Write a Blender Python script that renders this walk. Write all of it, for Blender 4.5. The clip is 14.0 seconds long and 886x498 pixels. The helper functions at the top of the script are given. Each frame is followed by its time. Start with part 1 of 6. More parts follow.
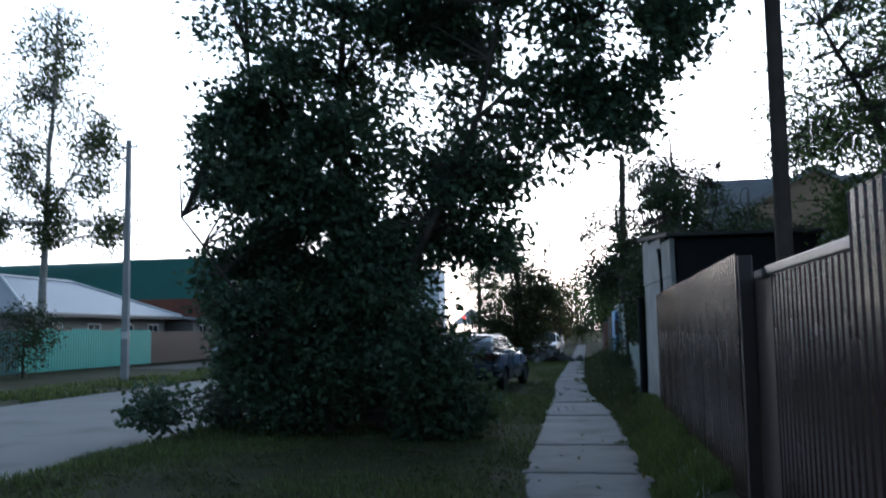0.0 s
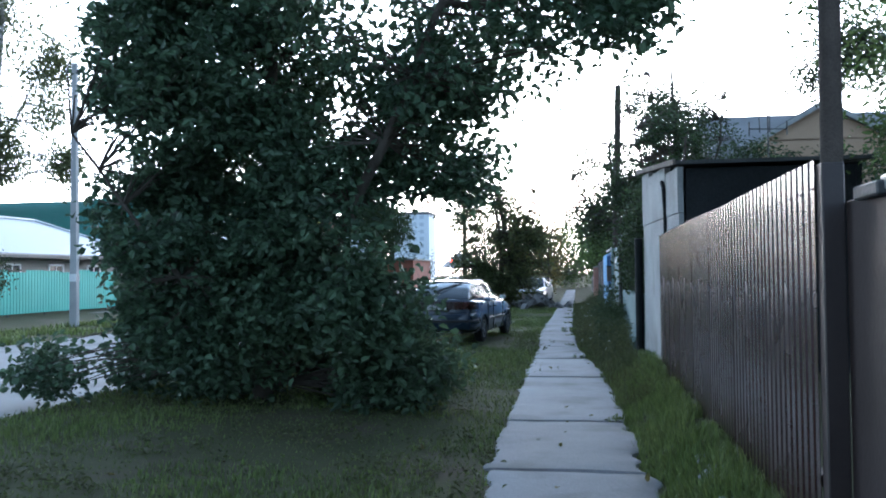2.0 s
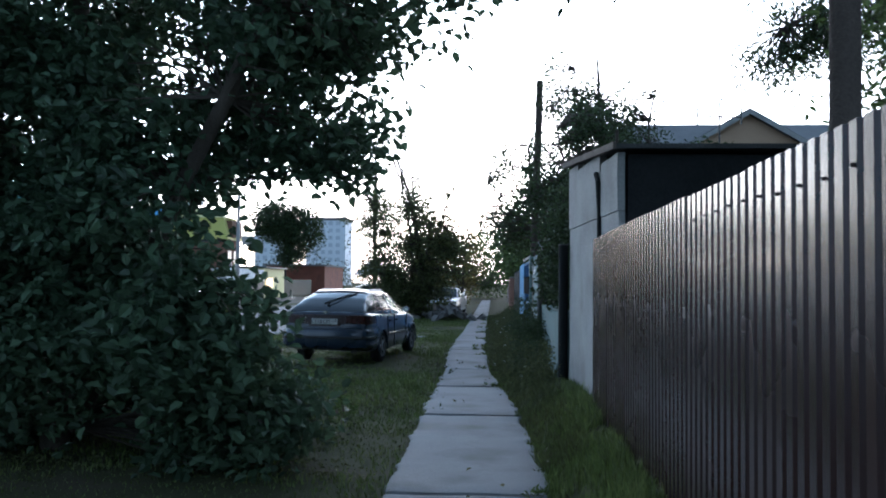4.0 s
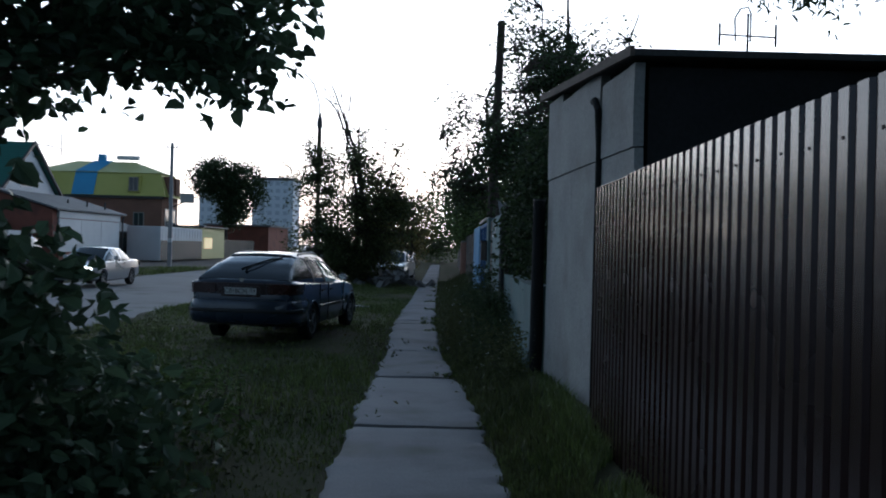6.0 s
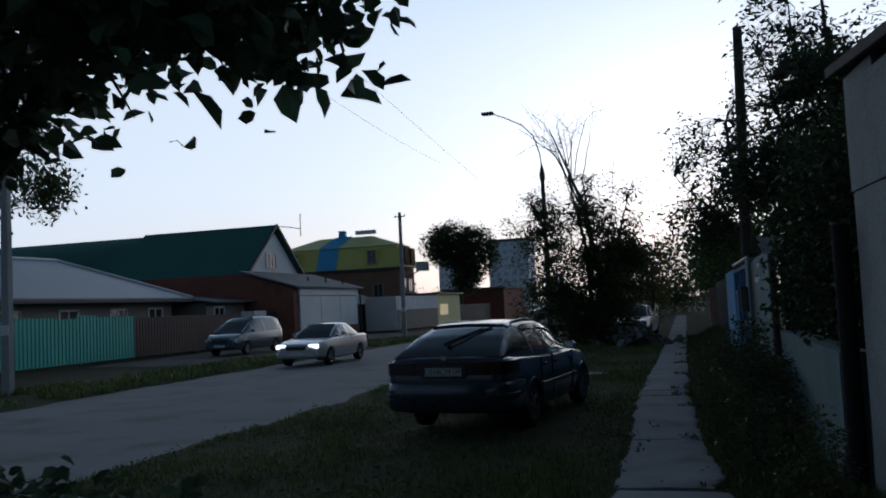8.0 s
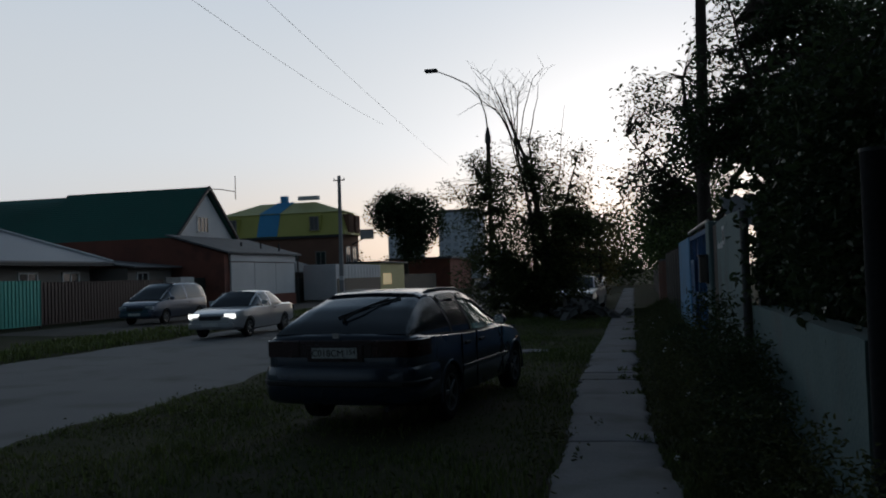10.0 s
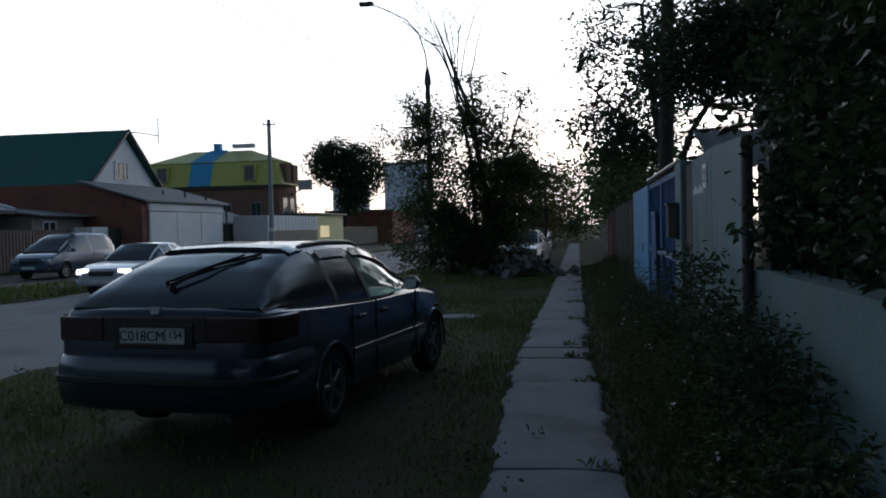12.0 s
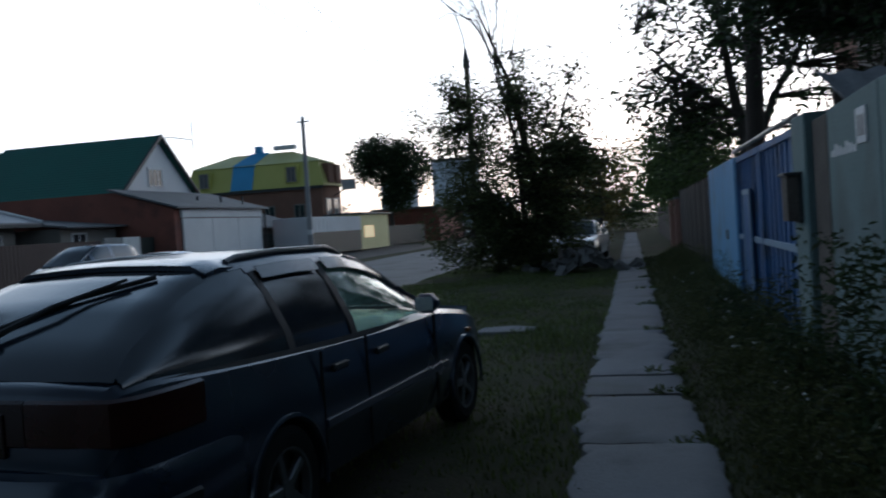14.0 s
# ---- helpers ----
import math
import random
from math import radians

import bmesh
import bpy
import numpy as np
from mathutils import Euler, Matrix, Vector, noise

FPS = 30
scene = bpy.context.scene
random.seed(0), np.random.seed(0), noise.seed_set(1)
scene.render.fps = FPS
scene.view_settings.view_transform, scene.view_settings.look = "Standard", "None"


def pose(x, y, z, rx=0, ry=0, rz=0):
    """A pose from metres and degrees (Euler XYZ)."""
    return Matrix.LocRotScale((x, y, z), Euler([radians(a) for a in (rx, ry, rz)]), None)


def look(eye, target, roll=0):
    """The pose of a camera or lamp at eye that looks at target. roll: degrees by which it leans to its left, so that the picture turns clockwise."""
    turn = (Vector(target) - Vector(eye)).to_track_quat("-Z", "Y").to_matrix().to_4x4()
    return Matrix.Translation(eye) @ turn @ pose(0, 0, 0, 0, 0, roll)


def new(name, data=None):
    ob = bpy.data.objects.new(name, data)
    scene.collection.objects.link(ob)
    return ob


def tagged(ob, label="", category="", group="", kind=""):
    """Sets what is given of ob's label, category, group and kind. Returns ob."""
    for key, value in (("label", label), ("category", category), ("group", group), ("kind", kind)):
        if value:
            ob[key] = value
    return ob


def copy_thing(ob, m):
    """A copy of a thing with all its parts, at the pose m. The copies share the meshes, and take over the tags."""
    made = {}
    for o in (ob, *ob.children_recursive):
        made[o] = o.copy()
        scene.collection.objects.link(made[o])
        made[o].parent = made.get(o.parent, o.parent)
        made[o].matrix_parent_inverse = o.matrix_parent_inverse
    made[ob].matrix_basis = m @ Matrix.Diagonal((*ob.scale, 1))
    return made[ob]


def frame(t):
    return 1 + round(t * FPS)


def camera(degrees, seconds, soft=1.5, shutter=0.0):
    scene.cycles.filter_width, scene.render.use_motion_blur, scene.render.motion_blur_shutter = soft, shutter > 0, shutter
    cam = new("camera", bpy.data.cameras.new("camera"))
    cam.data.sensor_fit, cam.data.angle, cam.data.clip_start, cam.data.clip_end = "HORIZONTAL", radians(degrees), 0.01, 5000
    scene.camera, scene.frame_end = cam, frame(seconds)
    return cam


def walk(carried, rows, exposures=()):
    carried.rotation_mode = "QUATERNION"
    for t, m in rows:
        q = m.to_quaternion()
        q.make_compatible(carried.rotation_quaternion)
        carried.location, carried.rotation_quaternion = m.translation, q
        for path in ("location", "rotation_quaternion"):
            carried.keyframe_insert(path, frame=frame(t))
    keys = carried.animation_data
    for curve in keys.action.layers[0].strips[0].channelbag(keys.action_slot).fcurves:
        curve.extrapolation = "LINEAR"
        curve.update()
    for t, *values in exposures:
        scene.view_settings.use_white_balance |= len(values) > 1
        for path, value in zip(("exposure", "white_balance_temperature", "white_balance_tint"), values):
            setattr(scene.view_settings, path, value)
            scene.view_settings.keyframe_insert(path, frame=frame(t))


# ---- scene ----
cam = camera(54.8, 14.0, 1.9, 0.2)
PATH = [
    (0, (0.577, -1.428, 1.566), (0.242, 0.534, 1.758), -1.0),
    (0.5, (0.535, -0.98, 1.547), (0.273, 1.002, 1.555), -0.7),
    (1, (0.525, -0.216, 1.532), (0.247, 1.764, 1.582), -0.5),
    (1.5, (0.536, 0.443, 1.546), (0.371, 2.436, 1.591), -0.6),
    (2, (0.591, 1.145, 1.601), (0.273, 3.118, 1.661), -0.6),
    (2.5, (0.686, 1.821, 1.629), (0.498, 3.811, 1.684), 1.7),
    (5, (0.523, 5.359, 1.601), (0.411, 7.354, 1.689), 0.2),
    (5.5, (0.477, 6.042, 1.557), (0.376, 8.039, 1.488), -0.3),
    (6, (0.537, 6.85, 1.628), (0.53, 8.85, 1.624), 1.5),
    (6.5, (0.617, 7.528, 1.62), (0.543, 9.526, 1.613), -1.5),
    (7, (0.59, 8.186, 1.625), (0.336, 10.17, 1.609), 2.2),
    (7.5, (0.554, 8.887, 1.67), (0.212, 10.856, 1.753), -1.8),
    (7.7, (0.512, 9.194, 1.707), (-0.037, 11.112, 1.845), -2.7),
    (9.8, (0.369, 11.712, 1.647), (-0.123, 13.65, 1.7), -1.5),
    (10, (0.381, 12.004, 1.625), (-0.061, 13.954, 1.685), -1.9),
    (10.5, (0.385, 12.636, 1.586), (-0.133, 14.568, 1.593), -1.3),
    (11, (0.314, 13.446, 1.613), (-0.027, 15.417, 1.599), -1.0),
    (11.5, (0.287, 14.121, 1.57), (-0.147, 16.073, 1.559), -5.6),
    (12, (0.273, 14.833, 1.564), (-0.05, 16.806, 1.513), -1.3),
    (12.5, (0.219, 15.507, 1.545), (-0.139, 17.474, 1.466), -1.8),
    (13, (0.041, 16.347, 1.505), (-0.357, 18.307, 1.468), -2.8),
    (13.5, (0.078, 16.881, 1.521), (-0.07, 18.875, 1.482), -4.1),
    (14, (-0.006, 17.572, 1.54), (-0.448, 19.522, 1.484), -3.8),
]
EXPOSURES = [(t, stops, 5250 if t < 7.8 else 5800 if t < 11.5 else 5350, 8) for t, stops in ((0.0, 0.75), (0.4, 1.65), (1.0, 2.4), (2.5, 2.1), (5.0, 0.45), (5.5, -0.1), (6.0, 0.15), (7.0, -0.1), (7.7, -0.8), (10.0, -1.25), (11.0, -1.2), (12.5, -0.05), (14.0, -0.2))]
walk(cam, [(t, look(eye, target, roll)) for t, eye, target, roll in PATH], EXPOSURES)

# ---- sky and sun: dusk, the sun just under the end of the street ----
world = bpy.data.worlds.new("dusk")
scene.world = world
world.use_nodes = True
wn, wl = world.node_tree.nodes, world.node_tree.links
sky = wn.new("ShaderNodeTexSky")
sky.sky_type = "NISHITA"
sky.sun_disc = False
sky.sun_elevation = radians(3.0)
sky.sun_rotation = radians(3.0)
sky.air_density, sky.dust_density, sky.ozone_density = 1.0, 2.0, 1.0
pale = wn.new("ShaderNodeHueSaturation")  # thin evening cloud takes most of the colour out of the sky
pale.inputs["Saturation"].default_value = 0.42
wl.new(sky.outputs[0], pale.inputs["Color"])
wl.new(pale.outputs[0], wn["Background"].inputs[0])
wn["Background"].inputs[1].default_value = 0.085
haze = wn.new("ShaderNodeBackground")
where = wn.new("ShaderNodeTexCoord")
axes = wn.new("ShaderNodeSeparateXYZ")
wl.new(where.outputs["Generated"], axes.inputs[0])


def sky_range(socket, low, high, first, last):
    n = wn.new("ShaderNodeMapRange")
    n.interpolation_type = "SMOOTHSTEP"
    for i, value in enumerate((low, high, first, last)):
        n.inputs[i + 1].default_value = value
    wl.new(socket, n.inputs[0])
    return n.outputs[0]


def sky_mix(factor, a, b):
    n = wn.new("ShaderNodeMix")
    n.data_type = "RGBA"
    wl.new(factor, n.inputs[0])
    for socket, value in ((n.inputs[6], a), (n.inputs[7], b)):
        if isinstance(value, tuple):
            socket.default_value = (*value, 1)
        else:
            wl.new(value, socket)
    return n.outputs[2]


# thin cloud: bright and warm low down where the sun has set, dimmer and bluer overhead and behind
lit = wn.new("ShaderNodeMath")
lit.operation = "MULTIPLY"
wl.new(sky_range(axes.outputs[2], 0.3, 0.75, 1.4, 0.16), lit.inputs[0])
wl.new(sky_range(axes.outputs[1], -0.3, 0.8, 0.2, 1.0), lit.inputs[1])
upper = sky_mix(sky_range(axes.outputs[2], 0.2, 0.7, 0.0, 1.0), (0.99, 0.97, 0.94), (0.46, 0.72, 1.0))
sunset = sky_mix(sky_range(axes.outputs[1], 0.7, 0.99, 0.0, 1.0), (0.98, 0.9, 0.85), (1.0, 0.74, 0.5))
glow = sky_mix(sky_range(axes.outputs[2], 0.02, 0.16, 0.0, 1.0), sunset, upper)
wl.new(sky_mix(sky_range(axes.outputs[1], -0.2, 0.65, 0.0, 1.0), (0.5, 0.74, 1.0), glow), haze.inputs[0])
wl.new(lit.outputs[0], haze.inputs[1])
both = wn.new("ShaderNodeAddShader")
wl.new(wn["Background"].outputs[0], both.inputs[0])
wl.new(haze.outputs[0], both.inputs[1])
wl.new(both.outputs[0], wn["World Output"].inputs[0])
sun = new("sun", bpy.data.lights.new("sun", "SUN"))
sun.data.energy, sun.data.angle, sun.data.color = 0.5, radians(40), (1.0, 0.8, 0.62)
sun.matrix_world = look((0, 0, 0), (-0.03, -1.0, -0.07))

# ---- materials ----
def material(name, low, high, rough=0.8, scale=3.0, fine=40.0, bump=0.2, metal=0.0, spec=0.5, stain=None, random_by="", amount=0.35, coat=0.0):
    """Two scales of noise between two colours, fine relief, and stains of a third colour."""
    m = bpy.data.materials.new(name)
    m.use_nodes = True
    nodes, links = m.node_tree.nodes, m.node_tree.links
    bsdf = nodes["Principled BSDF"]
    bsdf.inputs["Roughness"].default_value, bsdf.inputs["Metallic"].default_value = rough, metal
    bsdf.inputs["Specular IOR Level"].default_value = spec
    bsdf.inputs["Coat Weight"].default_value = coat
    bsdf.inputs["Coat Roughness"].default_value = 0.08
    at = nodes.new("ShaderNodeTexCoord")

    def noise_node(size, detail):
        n = nodes.new("ShaderNodeTexNoise")
        n.inputs["Scale"].default_value, n.inputs["Detail"].default_value = size, detail
        links.new(at.outputs["Object"], n.inputs["Vector"])
        return n

    def mixed(a, b, factor, kind="MIX"):
        n = nodes.new("ShaderNodeMix")
        n.data_type, n.blend_type = "RGBA", kind
        for socket, value in ((n.inputs[0], factor), (n.inputs[6], a), (n.inputs[7], b)):
            if isinstance(value, (tuple, float, int)):
                socket.default_value = (*value, 1) if isinstance(value, tuple) else value
            else:
                links.new(value, socket)
        return n.outputs[2]

    def ramped(socket, a, b):
        n = nodes.new("ShaderNodeMapRange")
        n.inputs[1].default_value, n.inputs[2].default_value = a, b
        links.new(socket, n.inputs[0])
        return n.outputs[0]

    big, small = noise_node(scale, 4), noise_node(fine, 3)
    colour = mixed(low, high, ramped(big.outputs[0], 0.3, 0.7))
    colour = mixed(colour, mixed(low, high, ramped(small.outputs[0], 0.3, 0.7)), 0.4)
    if random_by:
        info = nodes.new("ShaderNodeNewGeometry" if random_by == "island" else "ShaderNodeObjectInfo")
        value = info.outputs["Random Per Island" if random_by == "island" else "Random"]
        hsv = nodes.new("ShaderNodeHueSaturation")
        links.new(colour, hsv.inputs["Color"])
        links.new(ramped(value, 0.0, 1.0), hsv.inputs["Fac"])
        r = nodes.new("ShaderNodeMapRange")
        r.inputs[3].default_value, r.inputs[4].default_value = 1 - amount, 1 + amount
        links.new(value, r.inputs[0])
        links.new(r.outputs[0], hsv.inputs["Value"])
        hsv.inputs["Fac"].default_value = 1.0
        for link in list(hsv.inputs["Fac"].links):
            links.remove(link)
        colour = hsv.outputs[0]
    if stain:
        patches = noise_node(scale * 0.45 + 0.6, 6)
        colour = mixed(colour, stain, ramped(patches.outputs[0], 0.52, 0.72))
    links.new(colour, bsdf.inputs["Base Color"])
    if bump:
        b = nodes.new("ShaderNodeBump")
        b.inputs["Strength"].default_value, b.inputs["Distance"].default_value = bump, 0.02
        links.new(small.outputs[0], b.inputs["Height"])
        links.new(b.outputs[0], bsdf.inputs["Normal"])
    r = nodes.new("ShaderNodeMapRange")
    r.inputs[3].default_value, r.inputs[4].default_value = max(rough - 0.08, 0.02), min(rough + 0.1, 1)
    links.new(big.outputs[0], r.inputs[0])
    links.new(r.outputs[0], bsdf.inputs["Roughness"])
    return m


def leaf_material(name, low, high, through_light=0.35):
    m = material(name, low, high, 0.5, 0.6, 6.0, 0.0, spec=0.3, random_by="island", amount=0.5)
    nodes, links = m.node_tree.nodes, m.node_tree.links
    bsdf, out = nodes["Principled BSDF"], nodes["Material Output"]
    glow = nodes.new("ShaderNodeBsdfTranslucent")
    links.new(bsdf.inputs["Base Color"].links[0].from_socket, glow.inputs[0])
    mix = nodes.new("ShaderNodeMixShader")
    mix.inputs[0].default_value = through_light
    links.new(bsdf.outputs[0], mix.inputs[1])
    links.new(glow.outputs[0], mix.inputs[2])
    links.new(mix.outputs[0], out.inputs[0])
    return m


def lamp_material(name, colour, strength):
    m = bpy.data.materials.new(name)
    m.use_nodes = True
    bsdf = m.node_tree.nodes["Principled BSDF"]
    bsdf.inputs["Base Color"].default_value = (*colour, 1)
    bsdf.inputs["Emission Color"].default_value = (*colour, 1)
    bsdf.inputs["Emission Strength"].default_value = strength
    return m


def glass_material(name, tint, rough=0.03, clear=0.0):
    m = bpy.data.materials.new(name)
    m.use_nodes = True
    bsdf = m.node_tree.nodes["Principled BSDF"]
    bsdf.inputs["Base Color"].default_value = (*tint, 1)
    bsdf.inputs["Roughness"].default_value = rough
    bsdf.inputs["IOR"].default_value = 1.5
    bsdf.inputs["Transmission Weight"].default_value = clear
    bsdf.inputs["Specular IOR Level"].default_value = 0.6
    return m


SOIL = material("soil_and_turf", (0.042, 0.048, 0.022), (0.082, 0.082, 0.046), 0.95, 0.5, 25, 0.6, spec=0.1, stain=(0.085, 0.07, 0.055))
ASPHALT = material("asphalt", (0.2, 0.2, 0.205), (0.27, 0.27, 0.275), 0.85, 0.35, 60, 0.3, spec=0.3, stain=(0.16, 0.155, 0.15))
CONCRETE = material("path_concrete", (0.18, 0.184, 0.2), (0.275, 0.28, 0.3), 0.85, 1.2, 45, 0.35, stain=(0.14, 0.137, 0.135), random_by="object", amount=0.1)
GRAVEL = material("roadside_gravel", (0.12, 0.11, 0.1), (0.2, 0.185, 0.17), 0.95, 0.8, 50, 0.8, spec=0.1)
GRASS = leaf_material("grass_blades", (0.072, 0.11, 0.027), (0.152, 0.182, 0.057), 0.3)
WEEDS = leaf_material("weed_leaves", (0.05, 0.068, 0.024), (0.105, 0.112, 0.045), 0.35)
LEAF_MAPLE = leaf_material("shrub_leaves", (0.042, 0.075, 0.042), (0.08, 0.12, 0.065), 0.3)
LEAF_DARK = leaf_material("hedge_leaves", (0.03, 0.048, 0.02), (0.055, 0.078, 0.032), 0.32)
LEAF_LIGHT = leaf_material("garden_leaves", (0.055, 0.09, 0.025), (0.1, 0.14, 0.045), 0.35)
LEAF_AUTUMN = leaf_material("yellowing_leaves", (0.08, 0.08, 0.025), (0.15, 0.12, 0.04), 0.4)
LEAF_BIRCH = leaf_material("birch_leaves", (0.06, 0.08, 0.03), (0.11, 0.12, 0.05), 0.4)
BARK = material("bark", (0.05, 0.042, 0.034), (0.1, 0.085, 0.07), 0.95, 5, 60, 0.8, spec=0.1)
BIRCH_BARK = material("birch_bark", (0.12, 0.11, 0.1), (0.42, 0.4, 0.37), 0.85, 4, 30, 0.4)
PETAL = material("white_petals", (0.6, 0.6, 0.58), (0.75, 0.75, 0.72), 0.7, 5, 30, 0)
BROWN_STEEL = material("brown_painted_steel", (0.02, 0.009, 0.008), (0.03, 0.014, 0.012), 0.26, 0.7, 25, 0.0, spec=0.42, coat=0.12)
BROWN_STEEL_MATT = material("brown_post_paint", (0.018, 0.011, 0.01), (0.028, 0.017, 0.014), 0.5, 2, 30, 0.08)
ZINC = material("galvanised_rail", (0.3, 0.29, 0.28), (0.48, 0.46, 0.44), 0.4, 5, 60, 0.1, metal=0.8)
RAIL_STEEL = material("worn_rail_steel", (0.13, 0.125, 0.12), (0.24, 0.23, 0.22), 0.45, 5, 60, 0.1, metal=0.6)
PLASTER = material("worn_whitewashed_plaster", (0.2, 0.2, 0.197), (0.35, 0.35, 0.34), 0.9, 1.6, 30, 0.4, stain=(0.19, 0.178, 0.165))
PLASTER_GREEN = material("pale_green_plaster", (0.09, 0.145, 0.143), (0.145, 0.2, 0.195), 0.9, 1.6, 30, 0.35, stain=(0.13, 0.15, 0.145))
PANEL_GREEN = material("grey_green_panel", (0.11, 0.165, 0.165), (0.17, 0.23, 0.225), 0.8, 1.2, 35, 0.25, stain=(0.1, 0.12, 0.115))
TAR = material("tarred_board", (0.012, 0.013, 0.014), (0.026, 0.027, 0.028), 0.85, 1.5, 30, 0.3, spec=0.2)
FELT = material("roofing_felt", (0.05, 0.05, 0.05), (0.1, 0.1, 0.1), 0.95, 2, 40, 0.5, spec=0.2)
DARK_PAINT = material("dark_green_paint", (0.018, 0.026, 0.024), (0.035, 0.045, 0.04), 0.6, 2, 30, 0.2)
DARK_METAL = material("dark_metal", (0.03, 0.03, 0.03), (0.06, 0.06, 0.058), 0.55, 4, 40, 0.15)
BLUE_DARK = material("faded_blue_paint", (0.025, 0.085, 0.22), (0.05, 0.14, 0.32), 0.55, 1.8, 25, 0.2, stain=(0.04, 0.07, 0.12))
BLUE_LIGHT = material("sky_blue_paint", (0.1, 0.29, 0.52), (0.18, 0.4, 0.64), 0.5, 1.5, 25, 0.15, stain=(0.13, 0.24, 0.36))
BLUE_TRIM = material("pale_blue_paint", (0.18, 0.27, 0.38), (0.26, 0.35, 0.46), 0.55, 2, 25, 0.15)
OLD_WOOD = material("weathered_wood", (0.09, 0.075, 0.065), (0.17, 0.145, 0.125), 0.9, 3, 45, 0.5, spec=0.2)
POLE_WOOD = material("old_pole_timber", (0.05, 0.04, 0.033), (0.1, 0.08, 0.067), 0.95, 3, 45, 0.6, spec=0.2)
POLE_CONCRETE = material("pole_concrete", (0.26, 0.26, 0.26), (0.38, 0.375, 0.37), 0.9, 2, 40, 0.3)
BLOCK = material("concrete_block", (0.13, 0.127, 0.123), (0.23, 0.225, 0.22), 0.95, 3, 50, 0.5, random_by="object", amount=0.3)
TURQUOISE = material("turquoise_fence_paint", (0.07, 0.38, 0.31), (0.1, 0.46, 0.38), 0.5, 0.8, 20, 0.05)
TEAL = material("dark_teal_fence_paint", (0.02, 0.13, 0.14), (0.03, 0.18, 0.18), 0.5, 0.8, 20, 0.05)
RED_BROWN = material("red_brown_fence_paint", (0.03, 0.016, 0.016), (0.045, 0.025, 0.024), 0.5, 0.8, 20, 0.05)
GREEN_ROOF = material("green_metal_roof", (0.022, 0.12, 0.095), (0.035, 0.17, 0.13), 0.45, 0.5, 15, 0.05)
GREY_ROOF = material("grey_metal_roof", (0.14, 0.145, 0.165), (0.21, 0.215, 0.235), 0.4, 0.6, 15, 0.08, metal=0.2)
SLATE = material("grey_sheet_roof", (0.12, 0.12, 0.125), (0.2, 0.2, 0.205), 0.8, 1, 20, 0.25)
RED_BRICK = material("red_brick", (0.17, 0.065, 0.045), (0.26, 0.1, 0.07), 0.9, 0.8, 18, 0.2, stain=(0.13, 0.06, 0.048))
BROWN_BRICK = material("brown_brick_wall", (0.16, 0.085, 0.06), (0.24, 0.13, 0.09), 0.9, 0.7, 18, 0.2)
HOUSE_WALL = material("house_wall_plaster", (0.2, 0.18, 0.16), (0.3, 0.27, 0.24), 0.9, 0.7, 20, 0.15)
VILLA_WALL = material("warm_beige_plaster", (0.3, 0.2, 0.13), (0.4, 0.28, 0.19), 0.9, 0.7, 20, 0.15)
WHITE_WALL = material("white_cladding", (0.55, 0.57, 0.58), (0.7, 0.71, 0.72), 0.7, 0.7, 20, 0.1)
WHITE_PAINT = material("white_paint", (0.6, 0.6, 0.6), (0.74, 0.74, 0.73), 0.6, 2, 30, 0.1)
YELLOW = material("yellow_cladding", (0.48, 0.46, 0.11), (0.56, 0.53, 0.15), 0.6, 0.5, 20, 0.05)
YELLOW_ROOF = material("pale_yellow_roof", (0.5, 0.5, 0.2), (0.6, 0.58, 0.26), 0.6, 0.5, 20, 0.05)
CYAN = material("blue_cladding", (0.08, 0.32, 0.6), (0.1, 0.38, 0.68), 0.6, 0.5, 20, 0.05)
PINK = material("salmon_pier_paint", (0.35, 0.19, 0.15), (0.45, 0.26, 0.21), 0.8, 2, 25, 0.15)
# far towers: distance haze is mixed into wall and window colours, lowering contrast
TOWER = material("haze_paled_tower_wall", (0.68, 0.71, 0.76), (0.74, 0.77, 0.81), 0.9, 0.05, 2, 0)
TOWER_GLASS = material("haze_paled_tower_windows", (0.48, 0.52, 0.58), (0.54, 0.58, 0.64), 0.4, 0.1, 3, 0)
PANE = glass_material("window_pane", (0.03, 0.035, 0.04), 0.05)
CAR_PAINT = material("dark_blue_grey_car_paint", (0.009, 0.018, 0.038), (0.013, 0.026, 0.05), 0.27, 0.8, 120, 0.0, metal=0.1, coat=0.5)
CAR_TRIM = material("black_car_plastic", (0.012, 0.012, 0.013), (0.02, 0.02, 0.021), 0.55, 5, 80, 0.05)
CAR_RAIL = material("grey_roof_rail", (0.12, 0.125, 0.13), (0.16, 0.165, 0.17), 0.35, 5, 50, 0.03, metal=0.5)
CAR_GLASS = glass_material("tinted_car_glass", (0.014, 0.02, 0.03), 0.12)
CLEAR_GLASS = glass_material("car_side_glass", (0.45, 0.6, 0.55), 0.02, 0.85)
TAIL_RED = material("red_lamp_lens", (0.022, 0.002, 0.002), (0.032, 0.003, 0.003), 0.25, 6, 60, 0.02, coat=0.3)
TAIL_DARK = material("dark_red_garnish", (0.014, 0.002, 0.003), (0.02, 0.004, 0.005), 0.28, 6, 60, 0.02, coat=0.3)
AMBER = material("amber_lens", (0.18, 0.07, 0.015), (0.24, 0.09, 0.02), 0.2, 6, 60, 0.0)
CHROME = material("chrome", (0.6, 0.6, 0.6), (0.7, 0.7, 0.7), 0.12, 5, 50, 0.0, metal=1.0)
ALLOY = material("wheel_alloy", (0.16, 0.165, 0.17), (0.22, 0.225, 0.23), 0.4, 6, 50, 0.03, metal=0.7)
